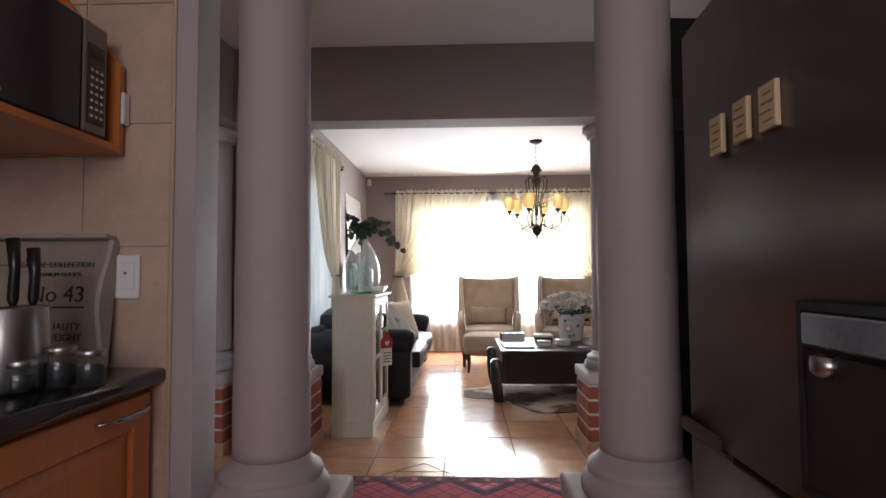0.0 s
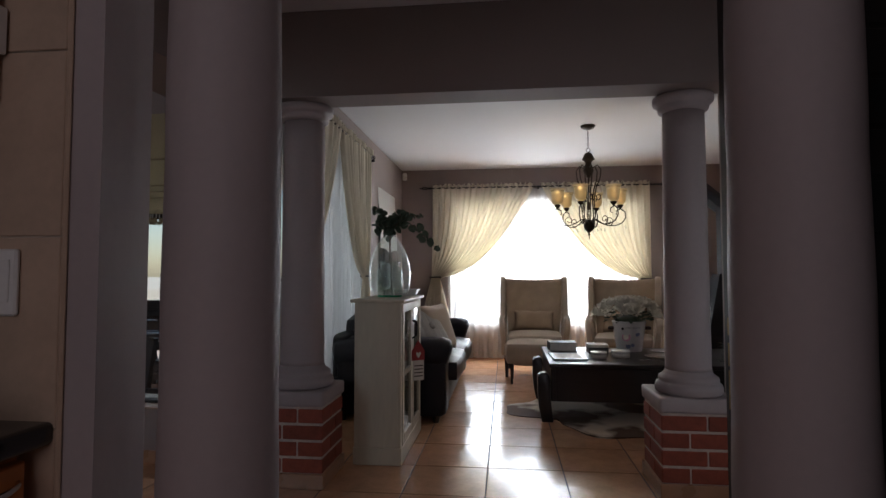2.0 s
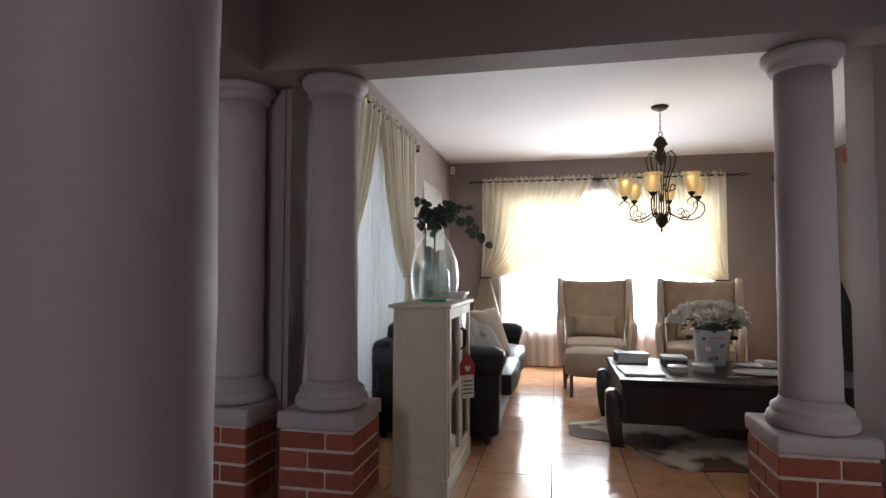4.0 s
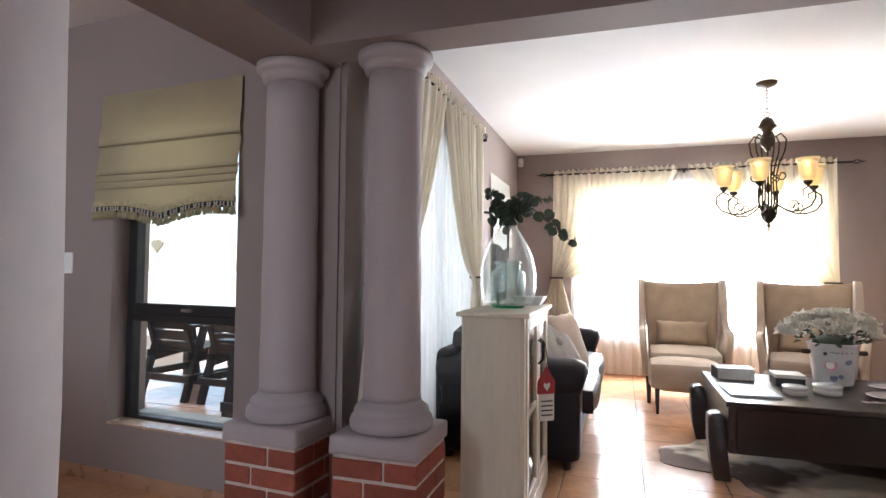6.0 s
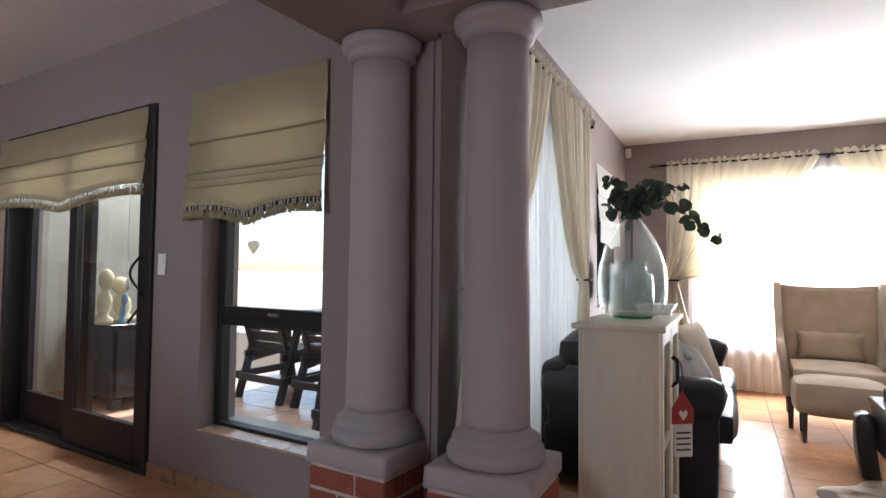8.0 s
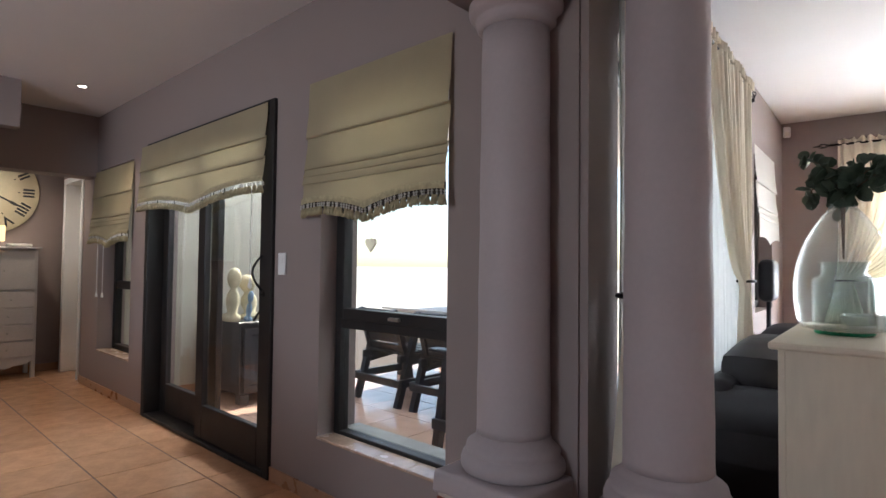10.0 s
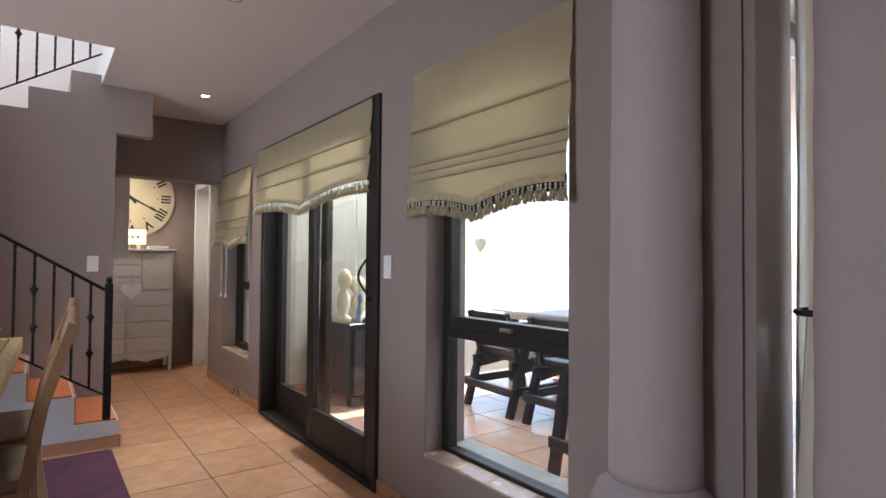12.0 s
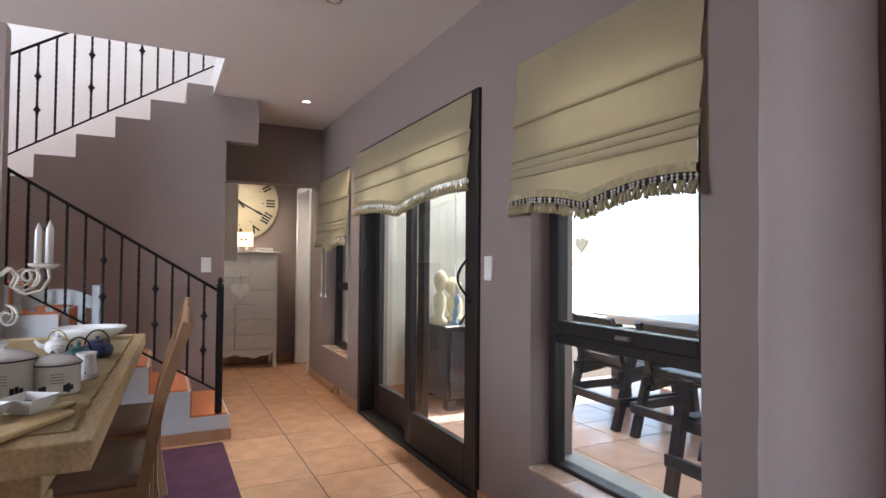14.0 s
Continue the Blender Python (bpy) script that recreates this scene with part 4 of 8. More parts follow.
def sofa():
    t = thing("leather_sofa", "two-seat black leather sofa with rolled arms against the side wall", "sofa", LIV)
    part("base", soft_box(bmesh.new(), 0.12, 0.96, 1.36, 3.56, 0.05, 0.34, 0.03), M_LEATHER, t, smooth=60)
    for y in (1.36, 3.30):
        bm = soft_box(bmesh.new(), 0.14, 0.98, y, y + 0.24, 0.06, 0.52, 0.03)
        part("arm", bm, M_LEATHER, t, smooth=60)
        bm = tube(bmesh.new(), [(0.10, y + 0.12, 0.50), (0.13, y + 0.12, 0.505), (0.94, y + 0.12, 0.50), (0.985, y + 0.12, 0.495), (1.0, y + 0.12, 0.49)], [0.08, 0.132, 0.132, 0.118, 0.07], 24)
        part("arm_roll", bm, M_LEATHER, t, smooth=60)
    for k in range(2):
        y0 = 1.60 + 0.85 * k
        part("seat_cushion", soft_box(bmesh.new(), 0.34, 1.05, y0 + 0.005, y0 + 0.845, 0.27, 0.43, 0.07, 0.035), M_LEATHER, t, smooth=80)
        part("back_cushion", soft_box(bmesh.new(), 0.13, 0.42, y0 + 0.005, y0 + 0.845, 0.40, 0.76, 0.1, 0.05), M_LEATHER, t, smooth=80)
    part("back", soft_box(bmesh.new(), 0.08, 0.24, 1.40, 3.52, 0.10, 0.66, 0.06), M_LEATHER, t, smooth=60)
    for x, y in ((0.90, 1.42), (0.90, 3.48), (0.18, 1.42), (0.18, 3.48)):
        part("foot", lathe(bmesh.new(), [(0.022, 0), (0.03, 0.05), (0.034, 0.06)], 12, pose(x, y, 0)), M_LEG, t)
    return t


sofa()


def pillow(name, label, m, w, h, d, material, group=""):
    t = thing(name, label, "cushion", m, group)
    bm = bmesh.new()
    n = 14
    for sgn in (1, -1):
        g = {}
        for i in range(n + 1):
            for j in range(n + 1):
                a, b = i / n * 2 - 1, j / n * 2 - 1
                k = max(0, (1 - a ** 4) * (1 - b ** 4)) ** 0.5
                pin = 1 - 0.07 * (1 - abs(a)) * abs(b) - 0.0
                pin2 = 1 - 0.07 * (1 - abs(b)) * abs(a)
                g[i, j] = bm.verts.new((a * w / 2 * pin2, sgn * d / 2 * k, h / 2 + b * h / 2 * pin + 0.004 * math.sin(9 * a + 5 * b)))
        for i in range(n):
            for j in range(n):
                f = (g[i, j], g[i + 1, j], g[i + 1, j + 1], g[i, j + 1])
                bm.faces.new(f if sgn < 0 else f[::-1])
    bmesh.ops.remove_doubles(bm, verts=bm.verts, dist=1e-4)
    part("cover", bm, material, t, smooth=80)
    return t


pillow("throw_pillow", "plain beige linen cushion leaning on the leather sofa", LIV @ pose(0.90, 2.02, 0.455, 0, 0, 0) @ pose(0, 0, 0, -20, 0, 68) , 0.44, 0.42, 0.14, M_BEIGE)
pl = pillow("throw_pillow", "grey gathered cushion with a knotted middle on the leather sofa", LIV @ pose(0.86, 1.80, 0.47) @ pose(0, 0, 0, -34, 0, 60), 0.44, 0.42, 0.15, M_GREYCLOTH)
part("knot", blob(bmesh.new(), (0, -0.082, 0.21), 0.03, (1, 0.6, 1)), M_GREYCLOTH, pl, "knotted cloth button", smooth=80)


def wing_chair(m, label):
    t = thing("wingback_armchair", label, "armchair", m, "wingback armchairs")
    w = 0.34
    part("seat_frame", soft_box(bmesh.new(), -w, w, -0.34, 0.30, 0.24, 0.37, 0.03), M_BEIGE, t, smooth=60)
    part("seat_cushion", soft_box(bmesh.new(), -w + 0.055, w - 0.055, -0.37, 0.22, 0.36, 0.46, 0.05, 0.02), M_BEIGE, t, smooth=80)
    def back(s, q, off=0.0):
        x = (s - 0.5) * 2
        ww = 0.295 + 0.052 * q
        return Vector((x * ww, 0.22 + 0.10 * q + 0.02 * (1 - x * x) + off, 0.40 + 0.67 * q - 0.02 * (1 - x * x) * q))
    bm = bmesh.new()
    fr = {}
    n, mm = 12, 14
    for lay, off in ((0, 0.0), (1, 0.085)):
        for i in range(n + 1):
            for j in range(mm + 1):
                fr[lay, i, j] = bm.verts.new(back(i / n, j / mm, off))
    for lay in (0, 1):
        for i in range(n):
            for j in range(mm):
                f = (fr[lay, i, j], fr[lay, i + 1, j], fr[lay, i + 1, j + 1], fr[lay, i, j + 1])
                bm.faces.new(f if lay == 0 else f[::-1])
    for i in range(n):
        bm.faces.new((fr[0, i, mm], fr[0, i + 1, mm], fr[1, i + 1, mm], fr[1, i, mm]))
        bm.faces.new((fr[1, i, 0], fr[1, i + 1, 0], fr[0, i + 1, 0], fr[0, i, 0]))
    for j in range(mm):
        bm.faces.new((fr[0, 0, j], fr[0, 0, j + 1], fr[1, 0, j + 1], fr[1, 0, j]))
        bm.faces.new((fr[1, n, j], fr[1, n, j + 1], fr[0, n, j + 1], fr[0, n, j]))
    part("backrest", bm, M_BEIGE_DARK, t, smooth=50)
    for s in (-1, 1):
        # wing: tall at the back, curving down into the arm
        prof = [(0.33, 0.24), (0.36, 1.05), (0.33, 1.09), (0.25, 1.085), (0.20, 1.03), (0.165, 0.90), (0.135, 0.76), (0.08, 0.66), (-0.02, 0.635), (-0.16, 0.645), (-0.27, 0.63), (-0.33, 0.58), (-0.345, 0.50), (-0.33, 0.38), (-0.33, 0.24)]
        bm = bmesh.new()
        def flare(y, z):
            return 0.03 + 0.075 * max(0, min(1, (z - 0.42) / 0.3)) * (1.0 if y < 0.05 else 0.75)
        ins, outs = [], []
        for y, z in prof:
            f = flare(y, z)
            ins.append(bm.verts.new((s * (w - 0.055 + f * 0.55), y, z)))
            outs.append(bm.verts.new((s * (w - 0.0 + f * 0.6), y, z)))
        bm.faces.new(ins)
        bm.faces.new(outs[::-1])
        for i in range(len(prof)):
            k = (i + 1) % len(prof)
            bm.faces.new((ins[i], ins[k], outs[k], outs[i]))
        es = [e for e in bm.edges if (e.verts[0] in ins) == (e.verts[1] in ins)]
        bmesh.ops.bevel(bm, geom=es, offset=0.014, segments=3, affect="EDGES", profile=0.5)
        part("wing", bm, M_BEIGE, t, smooth=60)
    for x, y in ((-0.30, -0.30), (0.30, -0.30), (-0.29, 0.28), (0.29, 0.28)):
        bm = bmesh.new()
        lo = [bm.verts.new((x + a * 0.014, y + b * 0.014, 0)) for a, b in ((-1, -1), (1, -1), (1, 1), (-1, 1))]
        hi = [bm.verts.new((x + a * 0.024, y + b * 0.024, 0.245)) for a, b in ((-1, -1), (1, -1), (1, 1), (-1, 1))]
        bm.faces.new(lo[::-1])
        bm.faces.new(hi)
        for i in range(4):
            bm.faces.new((lo[i], lo[(i + 1) % 4], hi[(i + 1) % 4], hi[i]))
        part("leg", bm, M_LEG, t)
    return t


CH1 = LIV @ pose(1.745, 3.63, 0, 0, 0, -2)
CH2 = LIV @ pose(2.70, 3.45, 0, 0, 0, -13)
wing_chair(CH1, "beige linen wingback armchair with dark legs behind the ottoman")
wing_chair(CH2, "beige linen wingback armchair turned slightly beside the coffee table")
pillow("lumbar_cushion", "tan burlap lumbar cushion on the wingback armchair", CH1 @ pose(0, 0.165, 0.465, -10, 0, 0), 0.46, 0.23, 0.13, M_BEIGE_DARK, "lumbar cushions")
pillow("lumbar_cushion", "tan burlap lumbar cushion on the wingback armchair", CH2 @ pose(0, 0.165, 0.465, -10, 0, 0), 0.46, 0.23, 0.13, M_BEIGE_DARK, "lumbar cushions")

t = thing("ottoman", "beige linen ottoman with dark tapered legs before the armchair", "ottoman", LIV @ pose(1.70, 3.11, 0, 0, 0, -2))
part("cushion", soft_box(bmesh.new(), -0.265, 0.265, -0.20, 0.20, 0.20, 0.415, 0.07, 0.025), M_BEIGE, t, smooth=80)
for x, y in ((-0.21, -0.16), (0.21, -0.16), (-0.21, 0.16), (0.21, 0.16)):
    part("leg", lathe(bmesh.new(), [(0.015, 0), (0.024, 0.215)], 4, pose(x, y, 0, 0, 0, 45)), M_LEG, t)


def coffee_table():
    t = thing("coffee_table", "low near-black wooden coffee table with thick bowed legs on a cowhide", "table", LIV)
    x0, x1, y0, y1 = 1.75, 3.36, 1.46, 2.46
    part("tabletop", boxbm(x0, x1, y0, y1, 0.415, 0.447, 0.006, 2), M_BLACKWOOD, t)
    for y in (y0 + 0.012, y1 - 0.05):
        part("apron", boxbm(x0 + 0.05, x1 - 0.05, y, y + 0.038, 0.165, 0.414, 0.004), M_BLACKWOOD, t)
    for x in (x0 + 0.012, x1 - 0.05):
        part("end_apron", boxbm(x, x + 0.038, y0 + 0.012, y1 - 0.012, 0.165, 0.414, 0.004), M_BLACKWOOD, t)
    part("bottom_board", boxbm(x0 + 0.051, x1 - 0.051, y0 + 0.051, y1 - 0.051, 0.17, 0.20), M_BLACKWOOD, t)
    for x, s in ((x0, -1), (x1, 1)):
        for y, q in ((y0 + 0.10, -1), (y1 - 0.10, 1)):
            prof = [(0.0, 0.0), (0.085, 0.0), (0.070, 0.12), (0.060, 0.22), (0.062, 0.32), (0.055, 0.355), (0.03, 0.37), (-0.01, 0.365), (-0.03, 0.34), (-0.03, 0.22), (-0.02, 0.10)]
            bm = prism(bmesh.new(), [(x + s * (0.055 - px), pz) for px, pz in prof], y - 0.055, y + 0.055, "y")
            bmesh.ops.bevel(bm, geom=list(bm.edges), offset=0.008, segments=2, affect="EDGES", profile=0.5)
            part("leg", bm, M_BLACKWOOD, t, smooth=40)
    return t


coffee_table()
TOP = 0.4475


def book(M, w, d, h, cover, label, name="book"):
    t = thing(name, label, "book", M)
    bm = bmesh.new()
    box(bm, 0, w, 0, d, 0, 0.003, 0.001)
    box(bm, 0, w, 0, d, h - 0.003, h, 0.001)
    box(bm, -0.004, 0.0, 0, d, 0, h, 0.001)
    part("cover", bm, cover, t)
    part("pages", boxbm(0.0005, w - 0.006, 0.005, d - 0.005, 0.0032, h - 0.0032), M_PAPER, t, "cream paper edges")
    return t


M_BOOKDARK = mat("dark_book_cloth", (0.04, 0.035, 0.04), 0.5)
M_BLUEBOOK = mat("pale_blue_print", (0.30, 0.42, 0.50), 0.35, vary=0.4, scale=25)
book(LIV @ pose(1.81, 2.14, TOP, 0, 0, 4), 0.23, 0.17, 0.075, M_BOOKDARK, "thick dark-covered book on the coffee table")
t = book(LIV @ pose(1.80, 1.60, TOP, 0, 0, 3), 0.26, 0.36, 0.014, M_BLUEBOOK, "thin glossy magazine lying on the coffee table", "magazine")
part("page", boxbm(0.03, 0.23, 0.04, 0.32, 0.0142, 0.0148), M_PAPER, t, "pale printed panel")
for x, y, w, h, sh in ((2.20, 2.10, 0.16, 0.075, 0), (2.165, 1.80, 0.13, 0.05, 1), (2.35, 1.87, 0.15, 0.055, 1)):
    t = thing("trinket_box", "round white keepsake box with a lid on the coffee table" if sh else "square grey-white keepsake box on the coffee table", "box", LIV @ pose(x, y, TOP))
    if sh:
        part("box", lathe(bmesh.new(), [(w / 2 * 0.95, 0), (w / 2 * 0.95, h * 0.6)], 28), M_PAPER, t, smooth=40)
        part("lid", lathe(bmesh.new(), [(w / 2, h * 0.6), (w / 2, h - 0.003), (w / 2 - 0.003, h)], 28), M_CHINA, t, smooth=40)
    else:
        part("box", boxbm(-w / 2, w / 2, -w / 2, w / 2, 0, h * 0.7, 0.003), M_BOOKDARK, t)
        part("lid", boxbm(-w / 2 - 0.004, w / 2 + 0.004, -w / 2 - 0.004, w / 2 + 0.004, h * 0.7, h, 0.003), M_PAPER, t)


def text(parent, body, size, m, material, name="lettering", extrude=0.0008):
    cu = bpy.data.curves.new(name, "FONT")
    cu.body, cu.size, cu.extrude = body, size, extrude
    cu.align_x = "CENTER"
    ob = new(name, cu)
    ob.parent = parent
    ob.matrix_basis = m
    cu.materials.append(material)
    return ob


M_INK = mat("dark_ink", (0.03, 0.03, 0.035), 0.7, bump=0)
M_PINK = mat("pink_print", (0.62, 0.30, 0.42), 0.5, vary=0.3, scale=30)
M_BLUEINK = mat("blue_print", (0.20, 0.24, 0.36), 0.5, vary=0.3, scale=30)


def flower_bucket():
    t = thing("flower_bucket", "white printed bucket with wooden handles on the coffee table", "bucket", LIV @ pose(2.50, 2.26, TOP))
    part("bucket", lathe(bmesh.new(), [(0.105, 0), (0.108, 0.004), (0.142, 0.25), (0.148, 0.256), (0.142, 0.262), (0.136, 0.256), (0.10, 0.01)], 40), M_CHINA, t, smooth=50)
    for s in (-1, 1):
        part("handle", lathe(bmesh.new(), [(0.008, -0.028), (0.015, -0.02), (0.016, 0.02), (0.008, 0.028)], 12, pose(s * 0.155, -0.02, 0.20, 0, 90)), M_LEG, t, "turned wooden handle", smooth=50)
    # printed rose, butterflies and lettering on the front
    def on(ax, z):
        r = 0.1085 + 0.134 * z + 0.0015
        a = math.radians(ax)
        return Matrix.Translation((r * math.sin(a), -r * math.cos(a), z)) @ pose(0, 0, 0, 0, 0, ax) @ pose(0, 0, 0, 82, 0, 0)
    for (ax, z, r, mt, nm) in ((-22, 0.13, 0.038, M_PINK, "rose_print"), (-24, 0.13, 0.024, M_PETAL, "rose_print"), (18, 0.15, 0.016, M_BLUEINK, "butterfly_print"), (24, 0.155, 0.014, M_BLUEINK, "butterfly_print"), (2, 0.06, 0.016, M_BLUEINK, "butterfly_print"), (-16, 0.05, 0.022, M_BLUEINK, "butterfly_print"), (-34, 0.20, 0.012, M_INK, "butterfly_print")):
        part(nm, lathe(bmesh.new(), [(r, 0), (r * 0.98, 0.001 if mt is not M_PETAL else 0.0018)], 9), mt, t, at=on(ax, z))
    for k, ch in enumerate("ROSES"):
        text(t, ch, 0.036, on(-20 + 11.5 * k, 0.205), M_INK, "lettering")
    return t


flower_bucket()


def bouquet():
    t = thing("bouquet", "dense bunch of white artificial flowers with small leaves in the bucket", "flowers", LIV @ pose(2.50, 2.26, TOP))
    rnd = random.Random(7)
    petal = bmesh.new()
    bmesh.ops.create_grid(petal, x_segments=3, y_segments=3, size=0.5)
    for v in petal.verts:
        x, y = v.co.x, v.co.y
        k = 1 - 0.5 * (abs(y)) 
        v.co = Vector((x * 0.032 * (0.6 + 0.6 * (y + 0.5)), (y + 0.5) * 0.034, 0.016 * (y + 0.5) ** 2 + 0.008 * x * x * 4))
    pm = mesh_of("petal", petal, M_PETAL, 80)
    small = bmesh.new()
    for _ in range(26):
        c = Vector((rnd.gauss(0, 1), rnd.gauss(0, 1), rnd.gauss(0, 1))).normalized() * 0.028
        bmesh.ops.create_icosphere(small, subdivisions=1, radius=rnd.uniform(0.004, 0.008), matrix=Matrix.Translation(c))
    sm = mesh_of("blossom_cluster", small, M_PETAL, 80)
    for k in range(84):
        a, e = rnd.uniform(0, math.tau), rnd.uniform(0.0, 1.35)
        r = 0.185 * (0.75 + 0.3 * rnd.random())
        c = Vector((r * 1.38 * math.cos(e) * math.cos(a), r * 1.05 * math.cos(e) * math.sin(a), 0.30 + 0.12 * math.sin(e)))
        n = Vector((c.x, c.y, (c.z - 0.24) * 1.6)).normalized().to_track_quat("Z", "Y").to_matrix().to_4x4()
        if k % 3:
            fl = new("rose")
            fl.parent = t
            fl.matrix_basis = Matrix.Translation(c) @ n
            tagged(fl, label="white open rose")
            for q in range(9):
                ob = new("petal", pm)
                ob.parent = fl
                ring = q // 5
                ob.matrix_basis = pose(0, 0, 0.006 * ring, 0, 0, q * 72 + ring * 36) @ pose(0, 0, 0, 20 + 35 * ring, 0, 0) @ Matrix.Scale(rnd.uniform(1.35, 2.0) * (1 - 0.25 * ring), 4)
        else:
            ob = new("filler_flower", sm)
            ob.parent = t
            ob.matrix_basis = Matrix.Translation(c * 1.08) @ n
    lm = mesh_of("leaf", leaf_mesh(0.03, 0.055), M_LEAF)
    for k in range(60):
        a, e = rnd.uniform(0, math.tau), rnd.uniform(-0.2, 0.9)
        c = Vector((0.17 * math.cos(e) * math.cos(a), 0.15 * math.cos(e) * math.sin(a), 0.27 + 0.08 * math.sin(e)))
        ob = new("leaf", lm)
        ob.parent = t
        ob.matrix_basis = Matrix.Translation(c) @ pose(0, 0, 0, rnd.uniform(-30, 60), rnd.uniform(-40, 40), math.degrees(a) - 90)
    part("foam", blob(bmesh.new(), (0, 0, 0.25), 0.12, (1, 1, 0.5)), M_LEAF, t, "dark green filling", smooth=80)
    return t


bouquet()


def plate(M, rx, ry, label, name="plate"):
    t = thing(name, label, "plate", M @ Matrix.Diagonal((rx, ry, 1, 1)))
    part("dish", lathe(bmesh.new(), [(0.5, 0), (0.55, 0.002), (0.95, 0.014), (1.0, 0.018), (0.97, 0.0195), (0.6, 0.008), (0.001, 0.007)], 40), M_CHINA, t, smooth=60)
    return t


plate(LIV @ pose(2.72, 1.84, TOP), 0.19, 0.13, "white oval china platter on the coffee table")
plate(LIV @ pose(2.85, 2.15, TOP), 0.20, 0.10, "long white china platter on the coffee table")
t = thing("bowl", "small white china bowl on a platter", "bowl", LIV @ pose(2.84, 2.15, TOP + 0.0075))
part("bowl", lathe(bmesh.new(), [(0.025, 0), (0.03, 0.005), (0.075, 0.04), (0.072, 0.042), (0.02, 0.008)], 28), M_CHINA, t, smooth=60)
M_CHROME = mat("polished_steel", (0.6, 0.6, 0.6), 0.12, metal=1.0, vary=0.05, bump=0)
for k in range(2):
    t = thing("spoon", "polished steel serving spoon lying on the coffee table", "spoon", LIV @ pose(2.47 + 0.05 * k, 1.67 + 0.02 * k, TOP, 0, 0, -25 + 14 * k))
    part("bowl", blob(bmesh.new(), (0, 0, 0.005), 0.018, (1.3, 0.9, 0.28)), M_CHROME, t, smooth=80)
    part("stem", tube(bmesh.new(), [(0.02, 0, 0.006), (0.06, 0, 0.010), (0.13, 0, 0.004)], [0.003, 0.002, 0.004], 6), M_CHROME, t, smooth=60)
t = thing("candle_holder", "cut glass candlestick on the coffee table", "candlestick", LIV @ pose(3.08, 1.70, TOP))
part("stem", lathe(bmesh.new(), [(0.001, 0), (0.035, 0), (0.036, 0.008), (0.014, 0.02), (0.012, 0.03), (0.020, 0.045), (0.012, 0.06), (0.020, 0.078), (0.012, 0.095), (0.018, 0.11), (0.010, 0.125), (0.034, 0.135), (0.034, 0.145), (0.001, 0.145)], 10), M_GLASS, t, smooth=40)
copy_thing(t, LIV @ pose(3.17, 1.82, TOP))

# cowhide
M_HIDE = cowhide_mat()
t = thing("cowhide_rug", "brown and white cowhide rug under the coffee table", "rug", LIV @ pose(2.45, 1.85, 0.0))
bm = bmesh.new()
c0 = bm.verts.new((0, 0, 0.006))
n = 96
ring, ring2 = [], []
for k in range(n):
    a = k * math.tau / n
    r = 1 + 0.13 * math.cos(4 * a + 0.7) + 0.06 * math.cos(7 * a + 2) + 0.035 * math.cos(13 * a)
    ring.append(bm.verts.new((0.93 * r * math.cos(a), 0.66 * r * math.sin(a), 0.004 + 0.003 * (1 + math.sin(9 * a)))))
    ring2.append(bm.verts.new((0.93 * r * math.cos(a), 0.66 * r * math.sin(a), 0.0006)))
for k in range(n):
    bm.faces.new((c0, ring[k], ring[(k + 1) % n]))
    bm.faces.new((ring[k], ring2[k], ring2[(k + 1) % n], ring[(k + 1) % n]))
bm.faces.new(ring2[::-1])
part("hide", bm, M_HIDE, t)


